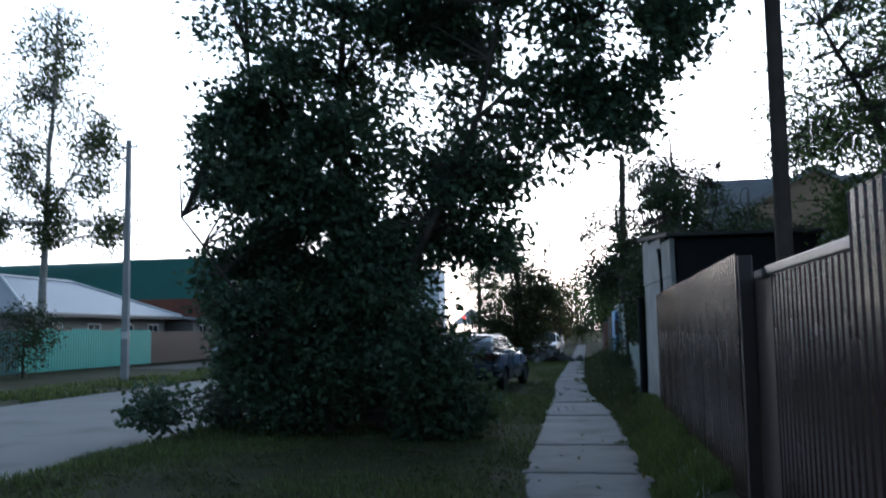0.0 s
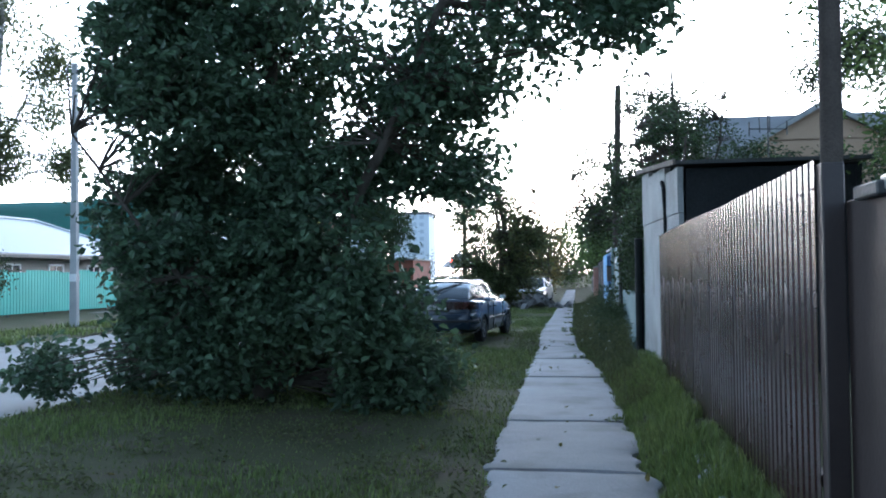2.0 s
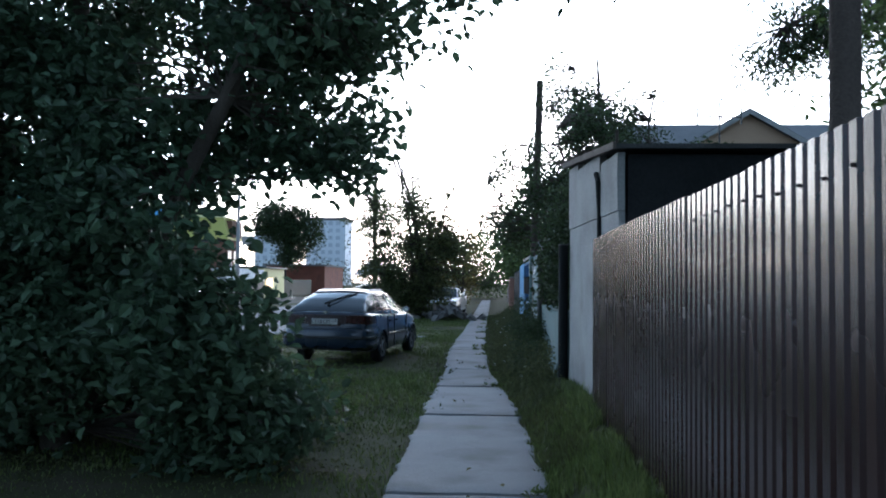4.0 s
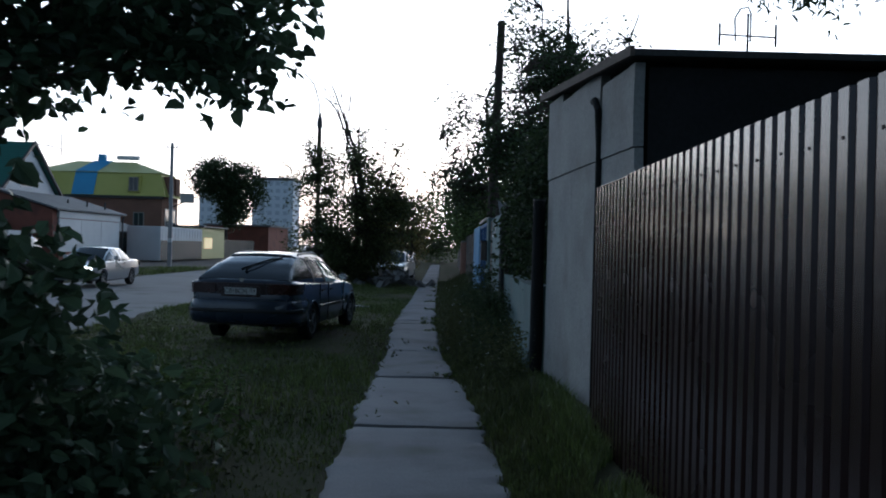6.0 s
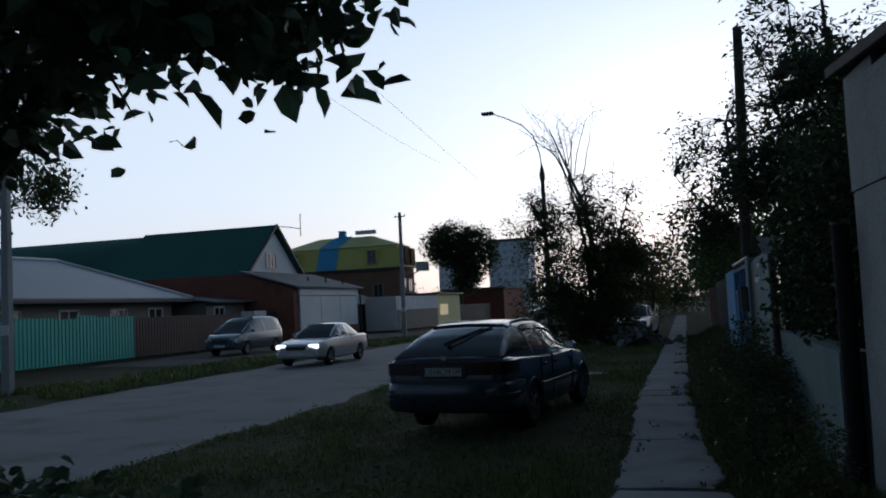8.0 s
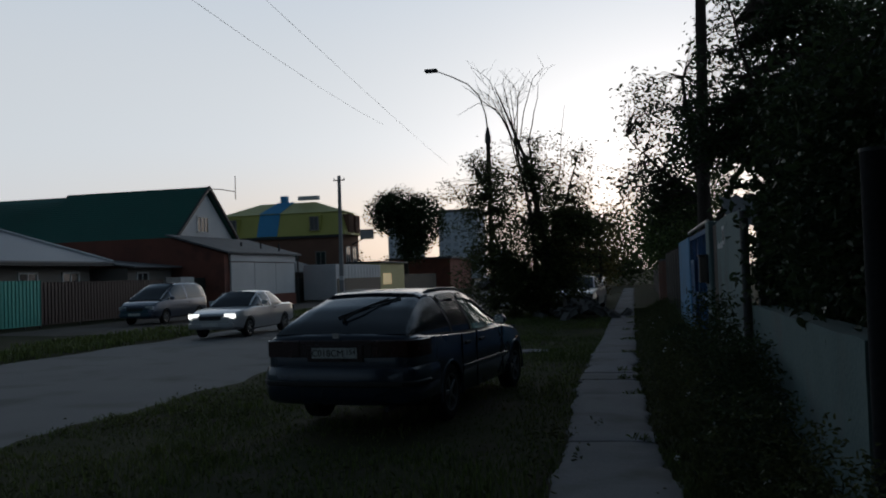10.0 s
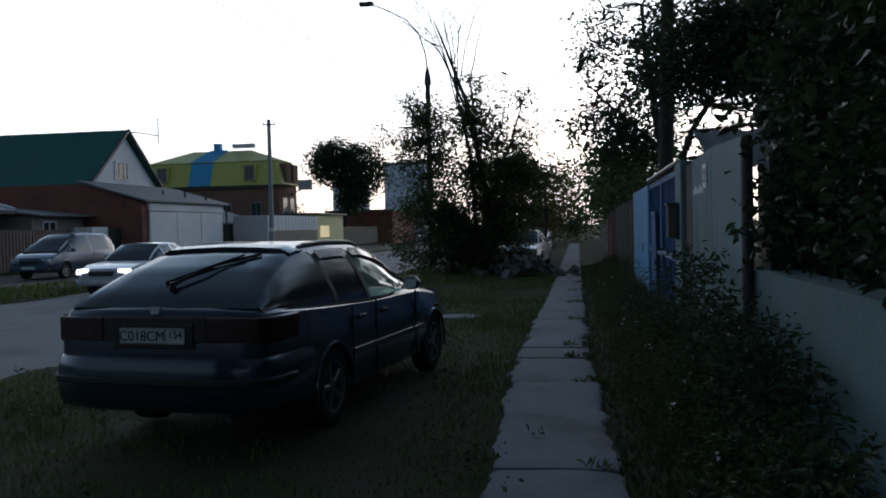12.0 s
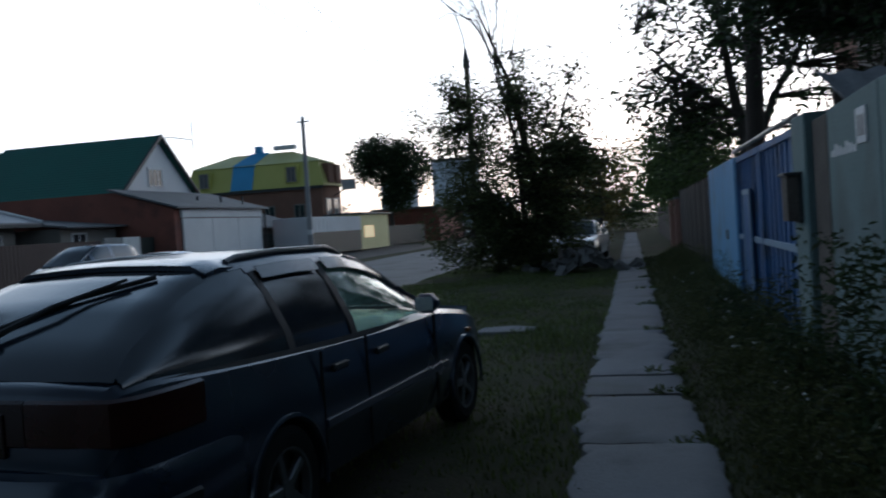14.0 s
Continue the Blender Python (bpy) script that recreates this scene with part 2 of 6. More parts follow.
RUBBER = material("tyre_rubber", (0.014, 0.014, 0.014), (0.025, 0.024, 0.023), 0.9, 8, 80, 0.3, spec=0.2)
PLATE_WHITE = material("number_plate_white", (0.5, 0.5, 0.49), (0.6, 0.6, 0.58), 0.5, 8, 60, 0.0)
INK = material("black_ink", (0.01, 0.01, 0.01), (0.014, 0.014, 0.014), 0.6, 8, 60, 0.0)
VAN_PAINT = material("blue_grey_van_paint", (0.05, 0.07, 0.11), (0.065, 0.085, 0.135), 0.3, 0.8, 100, 0.0, metal=0.4, coat=0.9)
SILVER_PAINT = material("silver_car_paint", (0.4, 0.41, 0.43), (0.46, 0.47, 0.49), 0.3, 0.8, 100, 0.0, metal=0.4, coat=0.9)
WHITE_CAR = material("white_car_paint", (0.55, 0.56, 0.58), (0.62, 0.63, 0.65), 0.3, 0.8, 100, 0.0, coat=0.8)
LENS = material("headlamp_lens", (0.5, 0.52, 0.54), (0.6, 0.62, 0.64), 0.1, 5, 50, 0.0, coat=0.5)
SEAT = material("grey_car_seat", (0.05, 0.05, 0.052), (0.08, 0.08, 0.082), 0.9, 5, 60, 0.2)
KIOSK_LIGHT = lamp_material("lit_kiosk_window", (1.0, 0.72, 0.35), 0.5)
HEADLIGHT = lamp_material("lit_headlamp", (1.0, 0.93, 0.8), 4.0)
RED_SIGNAL = lamp_material("red_signal_lamp", (1.0, 0.06, 0.03), 3.0)

# ---- mesh helpers ----
TWO = 2 * math.pi


def finish(bm, angle=35):
    """Smooth faces with sharp edges above an angle."""
    bm.normal_update()
    for f in bm.faces:
        f.smooth = True
    for e in bm.edges:
        if len(e.link_faces) == 2 and e.calc_face_angle(0) > radians(angle):
            e.smooth = False
    return bm


def part(name, bm, mat, parent=None, label="", smooth=35):
    """Links a bmesh as one mesh object under a thing or under a part."""
    mesh = bpy.data.meshes.new(name)
    if smooth:
        finish(bm, smooth)
    bm.to_mesh(mesh)
    bm.free()
    mesh.materials.append(mat)
    ob = new(name, mesh)
    ob.parent = parent
    if label:
        tagged(ob, label)
    return ob


def shared(name, mesh, parent, m):
    """One more object on a mesh that is shared between alike pieces."""
    ob = new(name, mesh)
    ob.parent = parent
    ob.matrix_basis = m
    return ob


def thing(name, label, category, m=None, group="", kind=""):
    ob = new(name)
    ob.empty_display_size = 0.2
    ob.matrix_basis = m if m is not None else Matrix()
    return tagged(ob, label, category, group, kind)


def setting(name, bm, mat, label, category="", smooth=35):
    return tagged(part(name, bm, mat, None, "", smooth), label, category, "", "structure")


def box(bm, x0, y0, z0, x1, y1, z1, bevel=0.0, turn=None):
    made = bmesh.ops.create_cube(bm, size=1)["verts"]
    m = Matrix.Translation(((x0 + x1) / 2, (y0 + y1) / 2, (z0 + z1) / 2)) @ Matrix.Diagonal((x1 - x0, y1 - y0, z1 - z0, 1))
    bmesh.ops.transform(bm, matrix=(turn @ m) if turn else m, verts=made)
    if bevel:
        edges = list({e for v in made for e in v.link_edges})
        bmesh.ops.bevel(bm, geom=edges, offset=bevel, segments=1, affect="EDGES")
    return bm


def a_box(*args, bevel=0.0, turn=None):
    return box(bmesh.new(), *args, bevel=bevel, turn=turn)


def tube(bm, points, radii, sides=8, cap=True):
    """A tapered tube through points."""
    points = [Vector(p) for p in points]
    if not isinstance(radii, (list, tuple)):
        radii = [radii] * len(points)
    rings, side = [], None
    for i, p in enumerate(points):
        d = (points[min(i + 1, len(points) - 1)] - points[max(i - 1, 0)]).normalized()
        if side is None:
            side = d.orthogonal().normalized()
        side = (side - d * side.dot(d)).normalized()
        up = d.cross(side)
        rings.append([bm.verts.new(p + radii[i] * (math.cos(TWO * k / sides) * side + math.sin(TWO * k / sides) * up)) for k in range(sides)])
    for a, b in zip(rings, rings[1:]):
        for k in range(sides):
            bm.faces.new((a[k], a[(k + 1) % sides], b[(k + 1) % sides], b[k]))
    if cap:
        bm.faces.new(rings[0][::-1])
        bm.faces.new(rings[-1])
    return bm


def a_tube(*args, **more):
    return tube(bmesh.new(), *args, **more)


def prism(bm, outline, axis, a, b):
    """A flat outline (pairs in the two other axes, in order) drawn out along an axis from a to b."""
    def place(u, v, w):
        return {"x": (w, u, v), "y": (u, w, v), "z": (u, v, w)}[axis]
    lower = [bm.verts.new(place(u, v, a)) for u, v in outline]
    upper = [bm.verts.new(place(u, v, b)) for u, v in outline]
    n = len(outline)
    for i in range(n):
        bm.faces.new((lower[i], lower[(i + 1) % n], upper[(i + 1) % n], upper[i]))
    bm.faces.new(lower[::-1])
    bm.faces.new(upper)
    bmesh.ops.recalc_face_normals(bm, faces=bm.faces[:])
    return bm


def a_prism(*args):
    return prism(bmesh.new(), *args)


def array_mesh(name, verts, quads, mat, smooth=False):
    """A mesh straight from arrays of places and four-cornered faces."""
    mesh = bpy.data.meshes.new(name)
    verts, quads = np.asarray(verts, dtype=np.float32), np.asarray(quads, dtype=np.int32)
    sides = quads.shape[1]
    mesh.vertices.add(len(verts))
    mesh.vertices.foreach_set("co", verts.ravel())
    mesh.loops.add(quads.size)
    mesh.loops.foreach_set("vertex_index", quads.ravel())
    mesh.polygons.add(len(quads))
    mesh.polygons.foreach_set("loop_start", np.arange(0, quads.size, sides, dtype=np.int32))
    mesh.polygons.foreach_set("use_smooth", np.full(len(quads), smooth, dtype=bool))
    mesh.materials.append(mat)
    mesh.update(calc_edges=True)
    return mesh


def text_mesh(name, words, size, mat, depth=0.002):
    """Writing in the built-in font, turned into a mesh in the xz plane, facing -y."""
    curve = bpy.data.curves.new(name, "FONT")
    curve.body, curve.size, curve.extrude = words, size, depth
    curve.align_x, curve.align_y = "CENTER", "CENTER"
    ob = new(name, curve)
    mesh = bpy.data.meshes.new_from_object(ob.evaluated_get(bpy.context.evaluated_depsgraph_get()))
    bpy.data.objects.remove(ob)
    bpy.data.curves.remove(curve)
    mesh.transform(Matrix.Rotation(radians(90), 4, "X"))
    mesh.materials.clear()
    mesh.materials.append(mat)
    return mesh


def slab_between(a, b, c, d, thick=0.08):
    """A sloped slab through four corners in order."""
    bm = bmesh.new()
    low = [bm.verts.new(p) for p in (a, b, c, d)]
    high = [bm.verts.new(Vector(p) + Vector((0, 0, thick))) for p in (a, b, c, d)]
    for k in range(4):
        bm.faces.new((low[k], low[(k + 1) % 4], high[(k + 1) % 4], high[k]))
    bm.faces.new(low[::-1])
    bm.faces.new(high)
    bmesh.ops.recalc_face_normals(bm, faces=bm.faces[:])
    return bm


# ---- ground, road, path ----
def smooth_step(v, a, b):
    f = min(max((v - a) / (b - a), 0), 1)
    return f * f * (3 - 2 * f)


ROAD_LEFT, ROAD_RIGHT = -13.4, -6.3


def path_edges(y):
    """Left and right edge of the concrete path at y."""
    left = np.interp(y, (-4, 5.7, 9, 15, 20, 25, 35, 90), (0.05, 0.0, -0.22, -0.29, -0.34, -0.53, -0.5, -0.8))
    right = np.interp(y, (-4, 5.7, 10, 14.5, 20, 25, 35, 90), (1.15, 1.09, 1.08, 0.95, 0.5, 0.33, 0.24, -0.05))
    return left, right


def ground_height(x, y):
    bumps = 0.05 * noise.noise((x * 0.35, y * 0.35, 0)) + 0.025 * noise.noise((x * 1.7, y * 1.7, 3))
    left, right = path_edges(y)
    z = bumps
    off = max(left - x, x - right, 0)
    z = z * smooth_step(off, 0.1, 0.9) - 0.02 if -4 < y < 90 else z
    if off == 0 and -4 < y < 90:
        z = -0.06
    bank = 0.26 if y < 14 else float(np.interp(y, (14, 17, 40), (0.26, 0.12, 0.1)))
    if x > right:
        z += bank * smooth_step(x, right + 0.1, 1.6)
    edge = 0.35 * noise.noise((0, y * 0.5, 7)) + 0.12 * noise.noise((0, y * 2.1, 9))
    inside = min(smooth_step(-x, -(ROAD_RIGHT + edge + 0.25), -(ROAD_RIGHT + edge - 0.35)), smooth_step(x, ROAD_LEFT + edge - 0.5, ROAD_LEFT + edge + 0.2))
    return z * (1 - inside) - 0.13 * inside


def steps(*stretches):
    values = []
    for a, b, d in stretches:
        values += list(np.arange(a, b, d))
    return values + [stretches[-1][1]]


GX = steps((-1500, -300, 300), (-300, -60, 40), (-60, -24, 4), (-24, -13.9, 1.0), (-13.9, -12.8, 0.2), (-12.8, -7.2, 0.8), (-7.2, 2.2, 0.13), (2.2, 10, 1.2), (10, 60, 10), (60, 300, 60), (300, 1500, 300))
GY = steps((-1500, -300, 300), (-300, -20, 40), (-20, -2, 1.0), (-2, 32, 0.16), (32, 60, 0.5), (60, 120, 4), (120, 300, 30), (300, 1500, 300))
gv = [(x, y, ground_height(x, y) if -300 < x < 300 and -60 < y < 300 else 0) for y in GY for x in GX]
nx = len(GX)
gq = [(j * nx + i, j * nx + i + 1, (j + 1) * nx + i + 1, (j + 1) * nx + i) for j in range(len(GY) - 1) for i in range(nx - 1)]
ground = tagged(new("ground", array_mesh("ground", gv, gq, SOIL, True)), "uneven trodden turf and bare brown soil beside the street", "ground", "", "structure")

rx = [-14.4, -13.6, -12, -10, -8, -6.6, -5.6]
rys = steps((-300, -40, 65), (-40, 120, 2.0), (120, 300, 60))
rv = [(x, y, -0.05 - 0.0016 * (x + 9.9) ** 2 + 0.01 * noise.noise((x * 0.6, y * 0.3, 5))) for y in rys for x in rx]
rq = [(j * len(rx) + i, j * len(rx) + i + 1, (j + 1) * len(rx) + i + 1, (j + 1) * len(rx) + i) for j in range(len(rys) - 1) for i in range(len(rx) - 1)]
road = tagged(new("road", array_mesh("road", rv, rq, ASPHALT, True)), "worn pale grey asphalt street with crumbling edges", "road", "", "structure")

# the strip of gravel and dust between the street and the far fences
vx = steps((-22.6, -14.2, 0.7))
vy = steps((20, 90, 1.0))
vv = [(x, y, 0.035 + 0.03 * noise.noise((x * 0.5, y * 0.5, 11)) + ground_height(x, y) * 0.5 - (0.12 if x > -14.9 or x < -22 or y < 38 else 0)) for y in vy for x in vx]
vq = [(j * len(vx) + i, j * len(vx) + i + 1, (j + 1) * len(vx) + i + 1, (j + 1) * len(vx) + i) for j in range(len(vy) - 1) for i in range(len(vx) - 1)]
tagged(new("gravel_verge", array_mesh("gravel_verge", vv, vq, GRAVEL, True)), "dusty grey gravel parking strip before the far fences", "gravel", "", "structure")

JOINTS = [-3.5, -0.6, 2.6, 5.7, 8.2, 10.7, 14.6, 17.6, 20.4, 23.4, 25.0, 26.0, 29.0, 32.2, 35.2, 38.2, 41.2, 44.2, 47.2, 50.2, 53.2, 56.2, 59.2, 62.2, 65.2, 70, 75, 80, 85]
pavement = thing("pavement", "cracked grey concrete slab footpath overgrown at its edges", "footpath", kind="structure")
rng = random.Random(4)


def path_slab(y0, y1, tilt):
    """One concrete slab with ragged edges and a crumbled rim."""
    bm = bmesh.new()
    n = max(int((y1 - y0) / 0.1), 3)
    rows = []
    for i in range(n + 1):
        y = y0 + (y1 - y0) * i / n
        left, right = path_edges(y)
        left += 0.09 * noise.noise((1, y * 1.4, 2)) + 0.07 * noise.noise((1, y * 5, 4)) + 0.03 * noise.noise((1, y * 13, 8))
        right += 0.13 * noise.noise((5, y * 1.1, 2)) + 0.09 * noise.noise((5, y * 4, 4)) + 0.035 * noise.noise((5, y * 12, 8))
        z = 0.012 * math.sin(y * 0.9) + tilt * (i / n - 0.5)
        ends = 0.012 if i in (0, n) else 0.0
        row = [(left - 0.02, -0.12), (left, z - 0.02), (left + 0.03, z - ends)]
        row += [(left + (right - left) * f, z + 0.006 * noise.noise((f * 6, y * 3, 1)) - ends) for f in (0.25, 0.5, 0.75)]
        row += [(right - 0.03, z - ends), (right, z - 0.02), (right + 0.02, -0.12)]
        wobble = 0.02 * noise.noise((y0, i, 3))
        rows.append([bm.verts.new((x, y + (0.06 * noise.noise((x * 3, y0, 6)) if i in (0, n) else wobble), zz)) for x, zz in row])
    for a, b in zip(rows, rows[1:]):
        for k in range(len(a) - 1):
            bm.faces.new((a[k], a[k + 1], b[k + 1], b[k]))
    for row in (rows[0][::-1], rows[-1]):
        bm.faces.new(row)
    bmesh.ops.recalc_face_normals(bm, faces=bm.faces[:])
    return bm


for y0, y1 in zip(JOINTS, JOINTS[1:]):
    gap = 0.06 if y1 in (14.6, 26.0, 35.2) else rng.uniform(0.035, 0.08)
    part("slab", path_slab(y0 + 0.01, y1 - gap, rng.uniform(-0.025, 0.025)), CONCRETE, pavement)

# ---- the brown steel fence and its sliding gate ----
RIB = 0.115


def sheet_mesh(name, ribs, z0, z1, mat):
    """A profiled steel sheet, ribs along y, its face towards -x; the origin at its lower corner."""
    bm = bmesh.new()
    outline = []
    for i in range(ribs):
        y = i * RIB
        outline += [(0.0, y + 0.006), (0.0, y + 0.07), (0.014, y + 0.08), (0.014, y + 0.105)]
    outline.append((0.0, ribs * RIB + 0.004))
    zs = (z0, z0 + 0.8, z1)
    cols = [[bm.verts.new((x, y, z)) for z in zs] for x, y in outline]
    back = [[bm.verts.new((x + 0.003, y, z)) for z in zs] for x, y in outline]
    for a, b in zip(cols, cols[1:]):
        for k in range(2):
            bm.faces.new((a[k], a[k + 1], b[k + 1], b[k]))
    for a, b in zip(back, back[1:]):
        for k in range(2):
            bm.faces.new((a[k], b[k], b[k + 1], a[k + 1]))
    for i in range(len(outline) - 1):
        bm.faces.new((cols[i][2], back[i][2], back[i + 1][2], cols[i + 1][2]))
        bm.faces.new((cols[i][0], cols[i + 1][0], back[i + 1][0], back[i][0]))
    bmesh.ops.recalc_face_normals(bm, faces=bm.faces[:])
    mesh = bpy.data.meshes.new(name)
    bm.to_mesh(mesh)
    bm.free()
    mesh.materials.append(mat)
    return mesh


SHEET = sheet_mesh("sheet", 10, 0.0, 1.9, BROWN_STEEL)
bolt_bm = bmesh.new()
bmesh.ops.create_cone(bolt_bm, cap_ends=True, segments=6, radius1=0.009, radius2=0.006, depth=0.01)
bmesh.ops.rotate(bolt_bm, verts=bolt_bm.verts[:], matrix=Matrix.Rotation(radians(-90), 3, "Y"))
BOLT = bpy.data.meshes.new("bolt")
bolt_bm.to_mesh(BOLT)
bolt_bm.free()
BOLT.materials.append(BROWN_STEEL_MATT)

rng = random.Random(11)


def steel_fence(y0, y1, x, z0, label):
    fence = thing("steel_fence", label, "fence", pose(x, y0, z0))
    y = 0.0
    while y < y1 - y0 - 0.3:
        lean = rng.uniform(-0.25, 0.25)
        shared("sheet", SHEET, fence, pose(0.004 * (int(y) % 2), y, rng.uniform(-0.006, 0.006), 0, lean, 0))
        for k in range(0, 10, 2):
            shared("bolt", BOLT, fence, pose(-0.002, y + k * RIB + 0.038, 1.76 + rng.uniform(-0.01, 0.01)))
        y += 10 * RIB
    part("rail", a_box(0.03, 0, 0.35, 0.07, y, 0.41), BROWN_STEEL_MATT, fence)
    part("rail", a_box(0.03, 0, 1.55, 0.07, y, 1.61), BROWN_STEEL_MATT, fence)
    for k in np.arange(0.1, y, 2.4):
        part("post", a_box(0.072, k, -0.3, 0.13, k + 0.06, 1.85, bevel=0.004), BROWN_STEEL_MATT, fence)
    return fence


steel_fence(5.38, 13.4, 1.68, 0.22, "glossy dark brown profiled steel fence along the footpath")
steel_fence(-13.58, 2.77, 1.70, 0.25, "dark brown profiled steel fence, taller than the gate beside it")

gate = thing("sliding_gate", "dark brown profiled steel sliding gate with a pale top rail, closed", "gate", pose(1.80, 2.3, 0.3))
GATE_SHEET = sheet_mesh("sheet", 10, 0.05, 1.62, BROWN_STEEL)
for k in range(2):
    shared("sheet", GATE_SHEET, gate, pose(0, 0.1 + k * 1.15, 0))
part("top_rail", a_box(-0.02, 0, 1.62, 0.05, 2.5, 1.68, bevel=0.006), ZINC, gate, "pale worn metal top rail")
part("bottom_rail", a_box(-0.01, 0, 0.0, 0.05, 3.0, 0.06, bevel=0.006), BROWN_STEEL_MATT, gate)
part("end_plate", a_box(0.0, 2.4, 0.0, 0.05, 3.02, 1.62, bevel=0.006), BROWN_STEEL_MATT, gate, "flat dark brown end panel")
part("guide", a_box(-0.05, 2.45, 1.6, 0.06, 2.75, 1.66, bevel=0.008), DARK_METAL, gate)
gate_post = thing("gate_post", "square dark brown steel gate post", "post", pose(1.74, 5.34, 0.0))
part("shaft", a_box(-0.05, -0.05, 0, 0.05, 0.05, 2.1, bevel=0.006), BROWN_STEEL_MATT, gate_post)
track = thing("gate_track", "two worn shiny steel rails of the sliding gate set in concrete", "gate track", pose(1.72, 0.0, 0.2))
part("footing", a_box(-0.13, 1.0, -0.25, 0.12, 5.5, 0.03, bevel=0.02), GRAVEL, track, "rough grey concrete footing")
for dx in (-0.09, -0.02):
    part("rail", a_tube([(dx, 1.0, 0.045), (dx, 5.3, 0.045)], 0.012, sides=8), RAIL_STEEL, track)
rng = random.Random(5)
for k in range(7):
    y = 5.35 + k * 0.42
    rubble = part("concrete_lump", bmesh.new(), CONCRETE)
    bm = bmesh.new()
    bmesh.ops.create_icosphere(bm, subdivisions=2, radius=0.15)
    for v in bm.verts:
        v.co *= 0.75 + 0.5 * noise.noise(v.co * 6 + Vector((k, 0, 0)))
        v.co.z *= 0.5
        v.co.y *= 1.7
    bm.to_mesh(rubble.data)
    bm.free()
    rubble.matrix_basis = pose(1.54 + 0.05 * math.sin(k * 2.1), y, 0.17, 0, 0, 12 * math.sin(k * 5))
    tagged(rubble, "broken lump of grey footing concrete at the fence", "concrete", "lumps of broken footing")

# ---- the shed beside the path ----
shed = thing("shed", "flat-roofed shed with worn whitewashed front and black tarred side", "shed", pose(0, 0, 0))
bm = bmesh.new()
prism(bm, [(2.04, 13.32), (4.3, 13.32), (4.3, 16.7), (1.8, 16.7)], "z", 0.0, 3.02)
part("core", bm, TAR, shed, "black tarred board wall")


def front_x(y):
    return 1.96 - (y - 13.3) * 0.07


def front_panel(y0, y1, z0, z1, proud, mat, name="panel", label=""):
    bm = bmesh.new()
    a, b = front_x(y0), front_x(y1)
    rows = 7
    cols = 5
    grid = []
    for j in range(rows + 1):
        z = z0 + (z1 - z0) * j / rows
        grid.append([bm.verts.new((a + (b - a) * i / cols - proud - 0.012 * noise.noise((y0 + i, z * 1.3, 5)), y0 + (y1 - y0) * i / cols, z)) for i in range(cols + 1)])
    for r, s in zip(grid, grid[1:]):
        for i in range(cols):
            bm.faces.new((r[i], r[i + 1], s[i + 1], s[i]))
    made = bmesh.ops.extrude_face_region(bm, geom=bm.faces[:])
    bmesh.ops.translate(bm, verts=[v for v in made["geom"] if isinstance(v, bmesh.types.BMVert)], vec=(0.05 + proud, 0, 0))
    bmesh.ops.recalc_face_normals(bm, faces=bm.faces[:])
    return part(name, bm, mat, shed, label)


front_panel(13.3, 14.3, 0.0, 2.42, 0.02, PLASTER, label="whitewashed plaster panel, grey with dirt")
front_panel(14.33, 15.45, 0.0, 2.42, 0.028, PLASTER, label="whitewashed plaster panel, grey with dirt")
front_panel(15.47, 16.72, 0.0, 2.42, 0.02, PLASTER, label="whitewashed plaster panel, grey with dirt")
front_panel(13.3, 14.3, 2.43, 3.06, 0.03, PLASTER, "board")
front_panel(14.33, 15.95, 2.43, 3.2, 0.035, PLASTER, "board")
front_panel(15.97, 16.72, 2.43, 3.3, 0.03, PLASTER, "board")
part("end_wall", a_prism([(13.28, 0), (16.74, 0), (16.74, 3.36), (13.28, 3.06)], "x", 4.25, 4.32), TAR, shed)
part("upper_wall", a_prism([(13.34, 3.0), (16.68, 3.0), (16.68, 3.32), (13.34, 3.04)], "x", 2.05, 4.24), TAR, shed)
near, far = front_x(13.15) - 0.09, front_x(16.85) - 0.09
part("roof", slab_between((near, 13.15, 3.08), (far, 16.85, 3.37), (4.5, 16.85, 3.37), (4.5, 13.15, 3.08), 0.05), FELT, shed, "worn roofing felt")
part("fascia", slab_between((near - 0.03, 13.12, 3.07), (far - 0.03, 16.88, 3.36), (far + 0.004, 16.88, 3.36), (near + 0.004, 13.12, 3.07), 0.075), OLD_WOOD, shed, "warped pale eaves board")
part("drainpipe", a_tube([(1.84, 14.6, 2.98), (1.82, 14.42, 2.96), (1.83, 14.3, 2.86), (1.85, 14.3, 2.5), (1.85, 14.3, 0.2)], 0.032, sides=10), TAR, shed, "black bent pipe")
aerial = thing("tv_aerial", "thin bent metal television aerial on the shed roof", "aerial", pose(3.7, 16.0, 3.36))
part("mast", a_tube([(0, 0, 0), (0, 0, 0.85)], 0.012, sides=6), DARK_METAL, aerial)
part("crossbar", a_tube([(-0.3, 0, 0.62), (0.3, 0, 0.6)], 0.009, sides=6), DARK_METAL, aerial)
part("loop", a_tube([(-0.13, 0, 0.55), (-0.14, 0, 0.8), (-0.08, 0, 0.9), (0, 0, 0.92), (0.03, 0, 0.85), (0.03, 0, 0.55)], 0.009, sides=6), DARK_METAL, aerial)
for dx in (-0.3, 0.3):
    part("tip", a_tube([(dx, 0, 0.5), (dx, 0, 0.74)], 0.012, sides=6), DARK_METAL, aerial)

